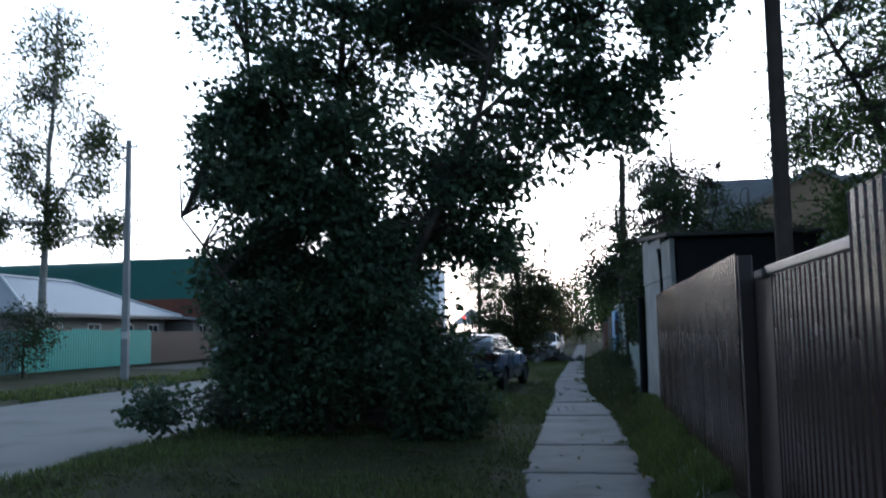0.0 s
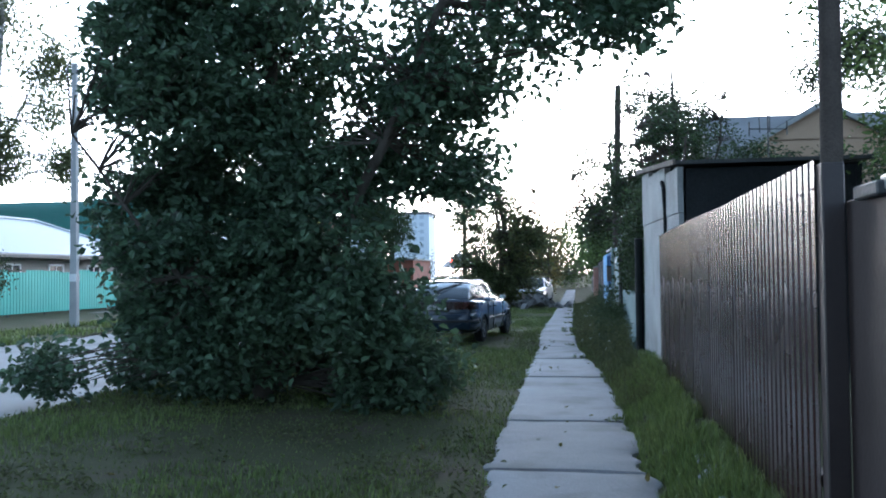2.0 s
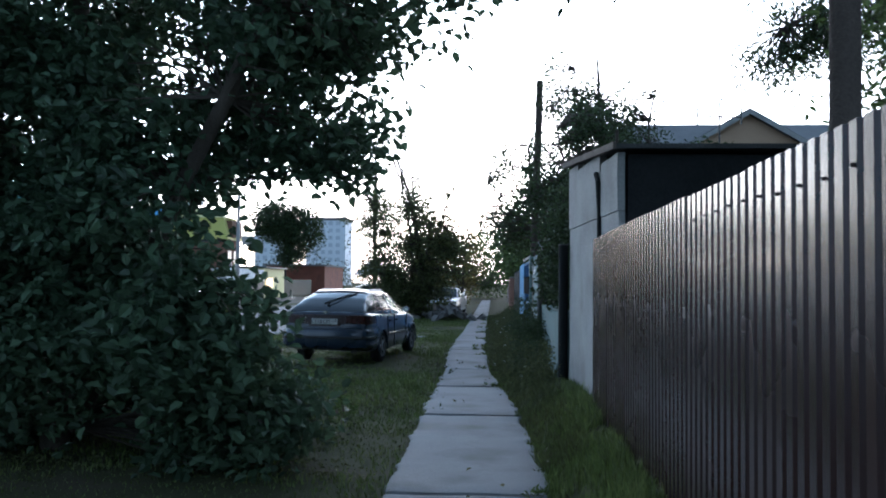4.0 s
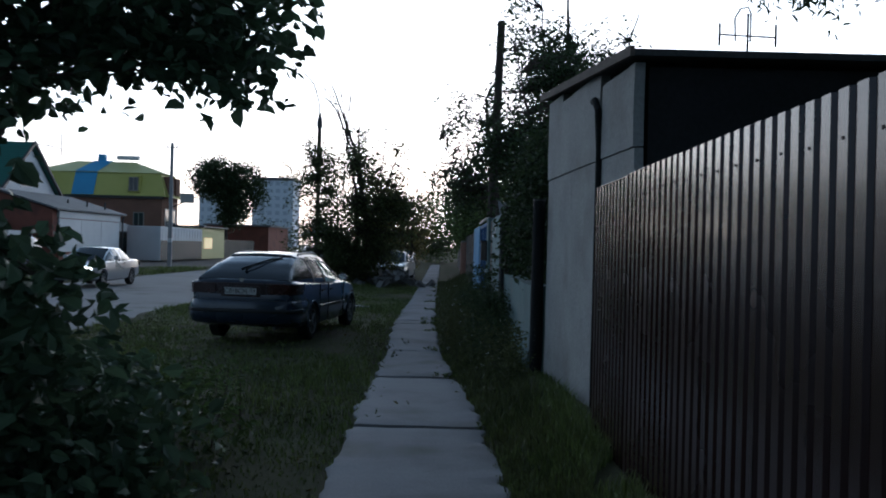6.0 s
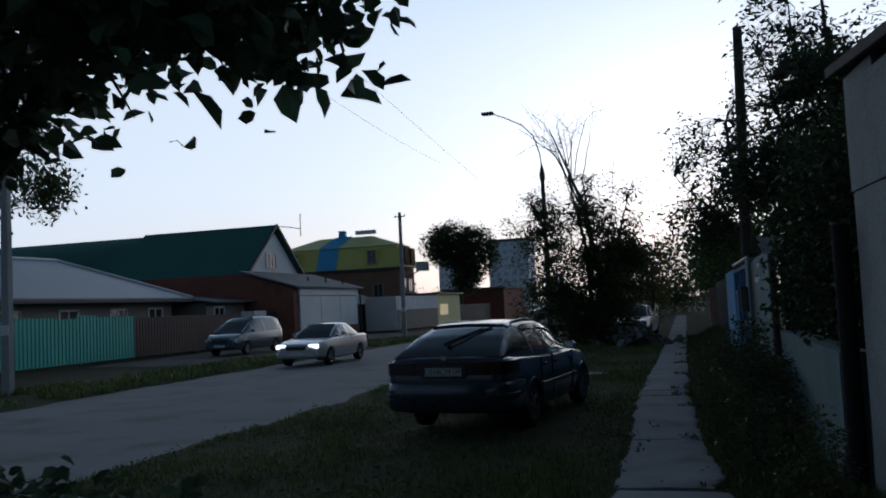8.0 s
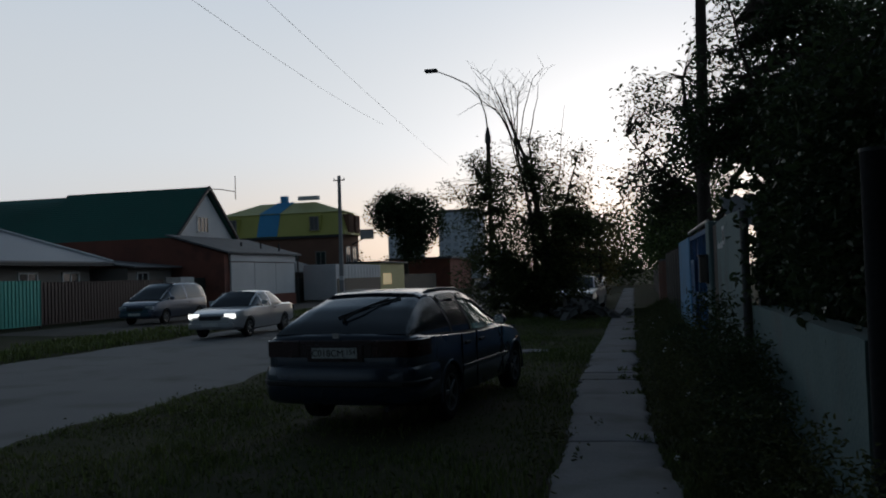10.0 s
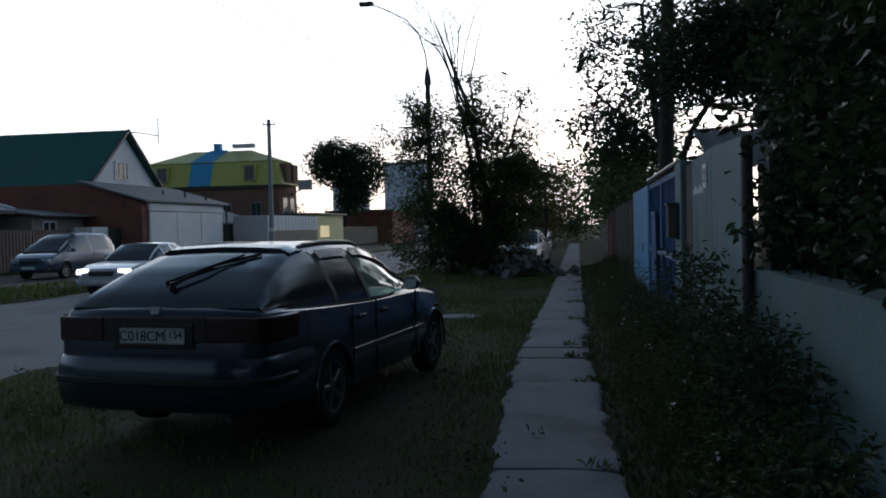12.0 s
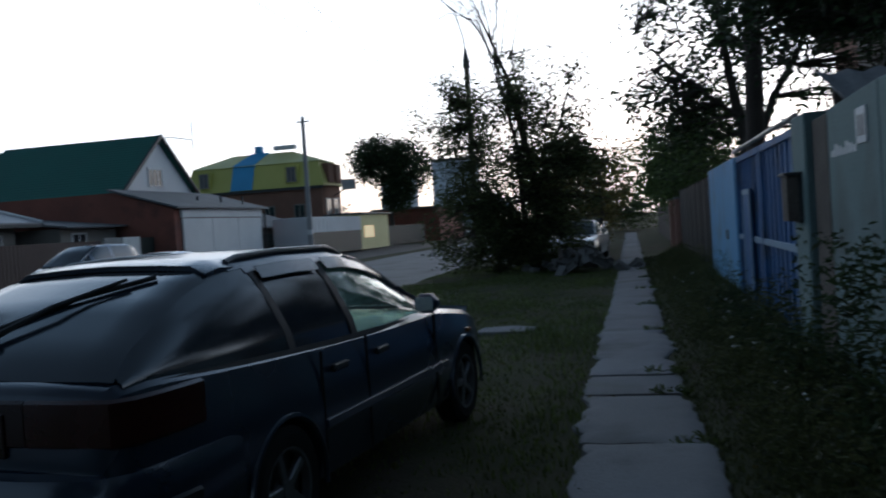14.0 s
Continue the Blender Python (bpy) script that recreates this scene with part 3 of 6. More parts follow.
# ---- walls and gates along the path ----
dark_door = thing("board_door", "tall narrow door of dark green painted boards, shut", "door", pose(1.76, 16.74, 0.0))
part("board", a_box(0.0, 0.0, 0.02, 0.04, 0.21, 2.16, bevel=0.004), TAR, dark_door)
iron_post = thing("iron_post", "dark green round iron fence post", "post", pose(1.62, 16.9, 0.0))
part("shaft", a_tube([(0, 0, 0), (0, 0, 2.2)], 0.07, sides=14), TAR, iron_post)
part("cap", a_tube([(0, 0, 2.2), (0, 0, 2.22)], 0.074, sides=14), DARK_METAL, iron_post)

bm = bmesh.new()
ys = list(np.linspace(16.98, 21.55, 30))
front, top = [], []
for y in ys:
    col = []
    for z in np.linspace(-0.1, 1.2, 8):
        col.append(bm.verts.new((1.55 - 0.05 * (z < 0.3) + 0.02 * noise.noise((y * 2, z * 2, 4)), y, z + (0.03 * noise.noise((y * 1.5, 1, 1)) if z > 1.1 else 0))))
    col.append(bm.verts.new((1.78, y, col[-1].co.z)))
    col.append(bm.verts.new((1.78, y, -0.1)))
    front.append(col)
for a, b in zip(front, front[1:]):
    for k in range(len(a) - 1):
        bm.faces.new((a[k], a[k + 1], b[k + 1], b[k]))
bm.faces.new(front[0])
bm.faces.new(front[-1][::-1])
bmesh.ops.recalc_face_normals(bm, faces=bm.faces[:])
setting("wall_garden", bm, PLASTER_GREEN, "low pale green plastered garden wall, flaking at its foot", "wall")

square_post = thing("square_post", "square grey post with a dark cap board", "post", pose(1.66, 21.4, 0))
part("shaft", a_box(-0.06, -0.13, 0, 0.16, 0.05, 2.3, bevel=0.01), DARK_METAL, square_post)
part("cap", a_box(-0.14, -0.22, 2.3, 0.25, 0.14, 2.34, bevel=0.01), BROWN_STEEL_MATT, square_post, "thin dark red cap plate")
pipe_post = thing("pipe_post", "dark blue rusted pipe post beside a panel", "post", pose(1.5, 21.56, 0))
part("shaft", a_tube([(0, 0, 0), (0, 0, 2.2)], 0.045, sides=12), DARK_METAL, pipe_post)

panel_wall = thing("panel_fence", "grey-green flat panel fence with faint white writing", "fence", pose(1.5, 21.62, 0), kind="")


def flat_panel(y0, y1, z1a, z1b, name="panel", mat=PANEL_GREEN, thick=0.05):
    bm = bmesh.new()
    prism(bm, [(y0, 0.02), (y1, 0.02), (y1, z1b), (y0, z1a)], "x", 0.0, thick)
    bmesh.ops.bevel(bm, geom=bm.edges[:], offset=0.006, segments=1, affect="EDGES")
    return part(name, bm, mat, panel_wall)


flat_panel(0.0, 1.72, 2.22, 2.27)
flat_panel(1.74, 3.18, 2.27, 2.24)
plate = part("house_number", a_box(-0.012, 2.0, 1.9, 0.0, 2.26, 2.14, bevel=0.003), WHITE_PAINT, panel_wall, "small white house number plate")
for y in (2.05, 2.15):
    part("digit", a_box(-0.015, y, 1.95, -0.012, y + 0.05, 2.09), DARK_METAL, plate, "dark worn digit")
for k in range(7):
    part("mark", a_box(-0.004, 2.32 + k * 0.11, 1.86 - 0.0 * k, 0.0, 2.32 + k * 0.11 + 0.075, 1.91 + 0.02 * (k % 3)), WHITE_PAINT, panel_wall, "faint white painted mark")

plank_pier = thing("board_pier", "wide weathered brown board upright between panels", "post", pose(1.5, 24.83, 0))
part("board", a_box(0, 0, 0, 0.06, 0.55, 2.22, bevel=0.008), OLD_WOOD, plank_pier)
concrete_pier = thing("gate_pier", "grey-green square concrete gate pier", "pier", pose(1.44, 25.42, 0))
part("shaft", a_box(0, 0, 0, 0.3, 0.62, 2.3, bevel=0.015), PANEL_GREEN, concrete_pier)
letter_box = thing("letter_box", "rusty open-sided metal letter box on the gate pier", "letter box", pose(1.44, 25.6, 1.35))
part("back", a_box(-0.03, 0, 0, 0.0, 0.3, 0.42, bevel=0.003), DARK_METAL, letter_box)
part("lid", a_box(-0.15, -0.02, 0.42, 0.0, 0.32, 0.45, bevel=0.004), DARK_METAL, letter_box)
part("body", a_box(-0.13, 0.01, 0.02, -0.03, 0.29, 0.42, bevel=0.004), OLD_WOOD, letter_box)

blue_gate = thing("blue_gate", "faded dark blue double gate of framed metal leaves, shut", "gate", pose(1.5, 26.08, 0.0))
for y0, y1 in ((0.04, 2.4), (2.44, 4.8)):
    leaf = part("leaf", a_box(0.02, y0, 0.15, 0.04, y1, 2.2), BLUE_DARK, blue_gate)
    for a, b, z0, z1 in ((y0, y0 + 0.08, 0.15, 2.24), (y1 - 0.08, y1, 0.15, 2.24), (y0, y1, 0.15, 0.23), (y0, y1, 2.16, 2.24), (y0, y1, 1.05, 1.12)):
        part("frame_bar", a_box(-0.02, a, z0, 0.02, b, z1, bevel=0.004), BLUE_DARK if z1 > 2 or z0 < 0.3 else BLUE_TRIM, leaf)
    for k in range(1, 8):
        yy = y0 + (y1 - y0) * k / 8
        part("rib", a_box(0.0, yy - 0.012, 0.23, 0.02, yy + 0.012, 2.16), BLUE_DARK, leaf)
wicket = part("wicket", a_box(-0.04, 3.2, 0.2, -0.02, 4.0, 1.75, bevel=0.004), BLUE_DARK, blue_gate, "small blue wicket door")
for a, b, z0, z1 in ((3.2, 3.26, 0.2, 1.75), (3.94, 4.0, 0.2, 1.75), (3.2, 4.0, 1.68, 1.75)):
    part("frame_bar", a_box(-0.055, a, z0, -0.04, b, z1, bevel=0.003), BLUE_TRIM, wicket)
part("top_rail", a_tube([(-0.02, -0.1, 2.33), (-0.02, 4.9, 2.33)], 0.03, sides=8), ZINC, blue_gate, "pale pipe above the gate")
blue_panel = thing("metal_fence", "sky blue painted metal fence panel, scratched", "fence panel", pose(1.46, 30.95, 0))
part("sheet", a_box(0, 0, 0.05, 0.04, 4.4, 2.25, bevel=0.008), BLUE_LIGHT, blue_panel)
part("slot", a_box(-0.01, 1.2, 1.0, 0.0, 1.45, 1.15), INK, blue_panel)
for y in (0.0, 4.34):
    part("post", a_box(0.04, y, 0, 0.12, y + 0.08, 2.3, bevel=0.004), DARK_METAL, blue_panel)
dark_fence = thing("board_fence", "dark brown board fence continuing past the blue gate", "fence", pose(1.5, 35.5, 0))
for k in range(62):
    part("board", a_box(0.0, k * 0.2, 0.05, 0.025, k * 0.2 + 0.185, 2.15 + 0.03 * math.sin(k * 1.7)), TAR if k % 9 else BROWN_STEEL_MATT, dark_fence)
part("rail", a_box(0.026, 0, 0.5, 0.07, 12.4, 0.58), DARK_PAINT, dark_fence)
part("rail", a_box(0.026, 0, 1.7, 0.07, 12.4, 1.78), DARK_PAINT, dark_fence)
pink = thing("salmon_pier", "salmon painted gate pier with a pale edge", "pier", pose(1.35, 48.2, 0), group="salmon piers")
part("shaft", a_box(0, 0, 0, 0.35, 0.4, 1.9, bevel=0.015), PINK, pink)
part("cap", a_box(-0.04, -0.04, 1.9, 0.39, 0.44, 1.97, bevel=0.012), PLASTER, pink)
copy_thing(pink, pose(1.3, 51.5, 0))
far_fence = thing("board_fence", "grey weathered board fence at the far end of the path", "fence", pose(1.5, 52.2, 0))
for k in range(60):
    part("board", a_box(0.0, k * 0.4, 0.05, 0.025, k * 0.4 + 0.37, 1.75 + 0.06 * math.sin(k * 1.3)), OLD_WOOD, far_fence)
part("rail", a_box(0.026, 0, 1.2, 0.07, 24, 1.28), OLD_WOOD, far_fence)

awning = thing("lean_to_roof", "small corrugated grey sheet roof behind the panel fence", "roof", pose(1.66, 24.5, 2.16))
bm = bmesh.new()
cols = []
for i in range(33):
    x = i * 0.065
    cols.append([bm.verts.new((x, y, zz + 0.022 * math.cos(i * math.pi / 2))) for y, zz in ((0.0, 0.0), (0.7, 0.26), (1.4, 0.52))])
for a, b in zip(cols, cols[1:]):
    for k in range(2):
        bm.faces.new((a[k], a[k + 1], b[k + 1], b[k]))
made = bmesh.ops.extrude_face_region(bm, geom=bm.faces[:])
bmesh.ops.translate(bm, verts=[v for v in made["geom"] if isinstance(v, bmesh.types.BMVert)], vec=(0, 0, -0.012))
bmesh.ops.recalc_face_normals(bm, faces=bm.faces[:])
part("sheet", bm, SLATE, awning, smooth=60)
for x in (0.1, 1.9):
    part("post", a_box(x, 0.1, -2.2, x + 0.08, 0.18, -0.01), OLD_WOOD, awning)
    part("post", a_box(x, 1.2, -2.2, x + 0.08, 1.28, 0.39), OLD_WOOD, awning)

# ---- poles and wires ----
timber_pole = thing("utility_pole", "thick dark round timber pole behind the brown fence", "pole", pose(3.05, 10.1, 0))
part("shaft", a_tube([(0, 0, 0), (0.02, 0, 4), (0.05, 0, 9.5)], [0.115, 0.105, 0.09], sides=14), POLE_WOOD, timber_pole)
slim_pole = thing("utility_pole", "slim grey timber pole rising from trees behind the gate", "pole", pose(1.74, 31.0, 0))
part("shaft", a_tube([(0, 0, 0), (0.1, 0, 4), (0.2, 0, 8.05)], [0.15, 0.13, 0.11], sides=12), POLE_WOOD, slim_pole)


def concrete_pole(x, y, height, label):
    pole = thing("utility_pole", label, "pole", pose(x, y, 0))
    bm = bmesh.new()
    a = [bm.verts.new(p) for p in ((-0.13, -0.1, 0), (0.13, -0.1, 0), (0.13, 0.1, 0), (-0.13, 0.1, 0))]
    b = [bm.verts.new(p) for p in ((-0.08, -0.07, height), (0.08, -0.07, height), (0.08, 0.07, height), (-0.08, 0.07, height))]
    for k in range(4):
        bm.faces.new((a[k], a[(k + 1) % 4], b[(k + 1) % 4], b[k]))
    bm.faces.new(a[::-1])
    bm.faces.new(b)
    bmesh.ops.bevel(bm, geom=bm.edges[:], offset=0.015, segments=1, affect="EDGES")
    part("shaft", bm, POLE_CONCRETE, pole)
    arm = part("crossarm", a_box(-0.35, -0.03, height - 0.3, 0.35, 0.03, height - 0.24), DARK_METAL, pole)
    for dx in (-0.3, 0.0, 0.3):
        part("insulator", a_tube([(dx, 0, height - 0.24), (dx, 0, height - 0.12)], [0.03, 0.02], sides=8), WHITE_PAINT, arm)
    part("band", a_box(-0.12, -0.1, 1.5, 0.12, 0.1, 1.75), WHITE_PAINT, pole, "pasted paper notices")
    return pole


concrete_pole(-16.0, 27.2, 8.8, "tapered concrete street pole with a crossarm")
concrete_pole(-16.4, 59.2, 7.6, "slim concrete street pole with a crossarm")

lamp_post = thing("street_lamp", "tall dark street lamp with a long curved arm", "street lamp", pose(-6.15, 51.0, 0.45))
part("shaft", a_tube([(0, 0, -0.5), (0, 0, 7.3)], [0.13, 0.1], sides=12), POLE_WOOD, lamp_post)
part("collar", a_tube([(0, 0, 7.2), (0, 0, 7.5), (0, 0, 7.95)], [0.15, 0.14, 0.05], sides=12), DARK_METAL, lamp_post)
part("arm", a_tube([(0, 0, 7.8), (-0.05, -0.1, 8.5), (-0.27, -0.4, 9.35), (-0.75, -0.7, 9.87), (-1.5, -0.9, 10.25), (-2.1, -1.0, 10.5)], [0.036, 0.032, 0.03, 0.028, 0.025, 0.025], sides=8), DARK_METAL, lamp_post)
part("head", a_box(-2.65, -1.2, 10.47, -2.05, -0.85, 10.6, bevel=0.03), DARK_METAL, lamp_post)
for k, (x0, z0, x1, z1, sag) in enumerate(((-8.0, 7.7, -14.4, 10.9, 0.3), (-7.7, 9.05, -10.4, 8.15, 0.15))):
    wire = thing("overhead_wire", "thin dark overhead wire sagging along the street", "wire", pose(0, 0, 0), group="overhead wires")
    pts = []
    for i in range(25):
        f = i / 24
        pts.append((x0 + (x1 - x0) * f, 20 + 42 * f, z0 + (z1 - z0) * f - 4 * sag * f * (1 - f)))
    part("strand", a_tube(pts, 0.0055, sides=5), DARK_METAL, wire)
# ---- houses ----
def window(parent, axis, at, u, z, w, hgt, frame_mat=WHITE_PAINT, bars=1, name="window"):
    """A framed window on a wall; axis: the way it faces ('-y' or '+x'); at: the wall's place; u, z: centre."""
    def bx(u0, z0, u1, z1, d0, d1):
        if axis == "-y":
            return a_box(u0, at - d1, z0, u1, at - d0, z1)
        return a_box(at + d0, u0, z0, at + d1, u1, z1)
    holder = part(name, bx(u - w / 2 + 0.05, z - hgt / 2 + 0.05, u + w / 2 - 0.05, z + hgt / 2 - 0.05, -0.02, 0.02), PANE, parent)
    for a in ((u - w / 2, z - hgt / 2, u - w / 2 + 0.09, z + hgt / 2), (u + w / 2 - 0.09, z - hgt / 2, u + w / 2, z + hgt / 2), (u - w / 2, z + hgt / 2 - 0.09, u + w / 2, z + hgt / 2), (u - w / 2 - 0.05, z - hgt / 2, u + w / 2 + 0.05, z - hgt / 2 + 0.09)):
        part("frame", bx(*a, -0.02, 0.06), frame_mat, holder)
    for k in range(bars):
        c = u - w / 2 + w * (k + 1) / (bars + 1)
        part("bar", bx(c - 0.03, z - hgt / 2 + 0.09, c + 0.03, z + hgt / 2 - 0.09, 0.0, 0.045), frame_mat, holder)
    return holder


# brick garage with its white front
garage = thing("brick_garage", "red brick garage with a white panelled front and lean-to roof", "garage", pose(0.42, 0, 0))
part("wall", a_prism([(-33, 0), (-22.3, 0), (-22.3, 3.2), (-25.6, 4.2), (-33, 4.2)], "y", 55.4, 65.2), RED_BRICK, garage)
part("plinth", a_box(-22.28, 55.9, 0, -22.15, 65.1, 0.75, bevel=0.01), RED_BRICK, garage, "red brick plinth")
for k in range(3):
    part("front_panel", a_box(-22.28, 56.0 + k * 3.02, 0.78, -22.18, 58.98 + k * 3.02, 2.72, bevel=0.012), WHITE_WALL, garage, "white sheet panel")
part("front_band", a_box(-22.28, 55.9, 2.76, -22.14, 65.1, 3.18, bevel=0.012), WHITE_WALL, garage, "white band over the panels")
part("roof", slab_between((-21.9, 55.1, 3.2), (-21.9, 65.6, 3.2), (-25.7, 65.6, 4.3), (-25.7, 55.1, 4.3), 0.1), SLATE, garage, "grey sheet lean-to roof")
part("drainpipe", a_tube([(-22.0, 65.4, 3.15), (-22.1, 65.4, 2.9), (-22.1, 65.4, 0)], 0.06, sides=8), DARK_METAL, garage)
for k in range(3):
    part("vent", a_tube([(-23.5 + 0.4 * k, 60 + k * 1.9, 3.5), (-23.5 + 0.4 * k, 60 + k * 1.9, 4.0)], 0.06, sides=8), DARK_METAL, garage)
yard_gate = thing("yard_gate", "pale grey flat metal gate between brown fences", "gate", pose(-23.0, 51.2, 0))
for k in range(2):
    part("leaf", a_box(-0.03, k * 1.45, 0.1, 0.03, k * 1.45 + 1.4, 1.95, bevel=0.01), WHITE_PAINT if k else PLASTER, yard_gate)

# green-roofed house
house = thing("gabled_house", "house with a steep green metal roof and white gable", "house", pose(0, 0, 0))
part("wall", a_box(-46, 57.6, 0, -26.6, 66.4, 4.3), RED_BRICK, house, "dark red brick wall")
part("gable", a_prism([(57.9, 4.2), (66.1, 4.2), (62.0, 7.45)], "x", -26.75, -26.5), WHITE_WALL, house, "white clad gable")
for sign, y_eave in ((-1, 57.2), (1, 66.8)):
    part("roof", slab_between((-26.2, y_eave, 3.75), (-26.2, 62.0, 7.65), (-36.5, 62.0, 7.65), (-36.5, y_eave, 3.75), 0.1), GREEN_ROOF, house, "green metal roof slope")
    part("lower_roof", slab_between((-36.5, y_eave, 3.65), (-36.5, 62.0, 7.5), (-52, 62.0, 7.5), (-52, y_eave, 3.65), 0.1), GREEN_ROOF, house, "green metal roof slope")
    part("verge", slab_between((-26.1, y_eave, 3.7), (-26.1, 62.0, 7.6), (-26.25, 62.0, 7.6), (-26.25, y_eave, 3.7), 0.2), DARK_METAL, house)
for k in range(26):
    y = 57.2 + 4.8 * (k + 0.5) / 26
    z = 3.75 + 3.9 * (k + 0.5) / 26 + 0.1
    part("roof_step", a_box(-52 if k < 23 else -36.5, y - 0.02, z, -26.2, y + 0.02, z + 0.025), GREEN_ROOF, house)
window(house, "+x", -26.5, 61.6, 5.3, 1.5, 1.1, bars=2)
mast = thing("tv_aerial", "television aerial on a bent boom beside the green roof", "aerial", pose(-26.4, 62.3, 7.65))
part("boom", a_tube([(0, 0, 0), (0.3, 1.0, 0.05), (0.6, 2.6, 0.02)], 0.03, sides=6), DARK_METAL, mast)
part("mast", a_tube([(0.6, 2.6, -0.5), (0.6, 2.6, 1.1)], 0.03, sides=6), DARK_METAL, mast)

# silver-roofed low house
low_house = thing("hipped_house", "low plastered house with a grey hipped metal roof", "house", pose(0, 0, 0))
part("wall", a_box(-35, 36, 0, -26.5, 50, 2.75), HOUSE_WALL, low_house, "grey-brown plastered wall")
H = [(-35.8, 35.2, 2.75), (-25.7, 35.2, 2.75), (-25.7, 50.8, 2.75), (-35.8, 50.8, 2.75), (-30.7, 39.8, 4.9), (-30.7, 46.2, 4.9)]
for idx in ((0, 1, 4, 4), (1, 2, 5, 4), (2, 3, 5, 5), (3, 0, 4, 5)):
    bm = bmesh.new()
    pts = [H[i] for i in dict.fromkeys(idx)]
    low = [bm.verts.new(p) for p in pts]
    high = [bm.verts.new(Vector(p) + Vector((0, 0, 0.09))) for p in pts]
    n = len(pts)
    for k in range(n):
        bm.faces.new((low[k], low[(k + 1) % n], high[(k + 1) % n], high[k]))
    bm.faces.new(low[::-1])
    bm.faces.new(high)
    bmesh.ops.recalc_face_normals(bm, faces=bm.faces[:])
    part("roof", bm, GREY_ROOF, low_house, "grey metal hip slope")
for a, b in ((1, 4), (2, 5), (4, 5), (0, 4)):
    part("ridge_cap", a_tube([Vector(H[a]) + Vector((0, 0, 0.1)), Vector(H[b]) + Vector((0, 0, 0.1))], 0.09, sides=6), WHITE_WALL, low_house, "pale ridge flashing")
part("soffit", a_box(-26.1, 35.2, 2.62, -25.6, 50.8, 2.76), DARK_METAL, low_house)
for y in (38.5, 42, 45.5, 48.5):
    window(low_house, "+x", -26.5, y, 1.75, 1.3, 1.2)
for x in (-29, -32.5):
    window(low_house, "-y", 36, x, 1.75, 1.3, 1.2)
annexe = thing("low_outhouse", "small dark outhouse with a grey sheet roof and white window", "outhouse", pose(0, 0, 0))
part("wall", a_box(-31, 51, 0, -25, 55.2, 2.5), HOUSE_WALL, annexe)
part("roof", slab_between((-24.4, 50.7, 2.5), (-24.4, 55.35, 2.5), (-31.5, 55.35, 3.3), (-31.5, 50.7, 3.3), 0.08), SLATE, annexe)
window(annexe, "+x", -25.0, 52.3, 1.9, 1.1, 0.8)

# fences across the street
def street_fence(y0, y1, height, mat, label, x=-23.0, rise=0.0):
    fence = thing("street_fence", label, "fence", pose(x, y0, 0))
    n = max(int((y1 - y0) / 1.15), 1)
    w = (y1 - y0) / n
    for k in range(n):
        bm = bmesh.new()
        outline = []
        m = 6
        for i in range(m):
            u = k * w + w * i / m
            outline += [(0.0, u), (0.0, u + w / m * 0.6), (-0.025, u + w / m * 0.7), (-0.025, u + w / m * 0.95)]
        outline.append((0.0, (k + 1) * w))
        top = height + rise * math.sin(k * 2.3)
        low = [bm.verts.new((x0, u, 0.12)) for x0, u in outline]
        high = [bm.verts.new((x0, u, top)) for x0, u in outline]
        for i in range(len(outline) - 1):
            bm.faces.new((low[i], low[i + 1], high[i + 1], high[i]))
        made = bmesh.ops.extrude_face_region(bm, geom=bm.faces[:])
        bmesh.ops.translate(bm, verts=[v for v in made["geom"] if isinstance(v, bmesh.types.BMVert)], vec=(-0.004, 0, 0))
        bmesh.ops.recalc_face_normals(bm, faces=bm.faces[:])
        part("sheet", bm, mat, fence, smooth=20)
    for u in np.arange(0, y1 - y0, 2.5):
        part("post", a_box(-0.1, u, 0, -0.04, u + 0.06, height), DARK_METAL, fence)
    return fence


street_fence(16, 31.0, 1.9, TEAL, "dark teal profiled metal fence across the street")
street_fence(31.0, 41.9, 1.95, TURQUOISE, "bright turquoise profiled metal fence across the street", rise=0.06)
street_fence(41.9, 51.0, 1.85, RED_BROWN, "dark red-brown profiled metal fence across the street")
street_fence(54.2, 55.3, 1.9, DARK_PAINT, "dark narrow metal fence beside the brick garage")
street_fence(65.6, 73.0, 1.7, DARK_PAINT, "dark metal fence past the brick garage", x=-22.4)
street_fence(84.0, 100.0, 1.8, DARK_PAINT, "dark metal fence down the street", x=-20.4)

grey_shed = thing("grey_shed", "low shed with a sloping grey sheet roof", "shed", pose(0, 0, 0))
part("wall", a_box(-32, 67.5, 0, -24.2, 75, 2.2), OLD_WOOD, grey_shed)
part("roof", slab_between((-23.4, 67.0, 2.1), (-23.4, 76, 2.1), (-31, 76, 4.6), (-31, 67.0, 4.6), 0.1), SLATE, grey_shed)

# yellow mansard building
inn = thing("mansard_building", "brick building with a yellow mansard storey and one blue panel", "building", pose(0, 0, 0))
part("wall", a_box(-41.2, 92, 0, -27.9, 97, 5.95), BROWN_BRICK, inn, "brown brick lower storeys")
bm = bmesh.new()
a = [bm.verts.new(p) for p in ((-41.6, 91.6, 5.95), (-27.5, 91.6, 5.95), (-27.5, 97.4, 5.95), (-41.6, 97.4, 5.95))]
b = [bm.verts.new(p) for p in ((-40.9, 92.3, 8.25), (-28.2, 92.3, 8.25), (-28.2, 96.7, 8.25), (-40.9, 96.7, 8.25))]
for k in range(4):
    bm.faces.new((a[k], a[(k + 1) % 4], b[(k + 1) % 4], b[k]))
bm.faces.new(a[::-1])
bm.faces.new(b)
part("mansard", bm, YELLOW, inn, "yellow metal mansard cladding")
bm = bmesh.new()
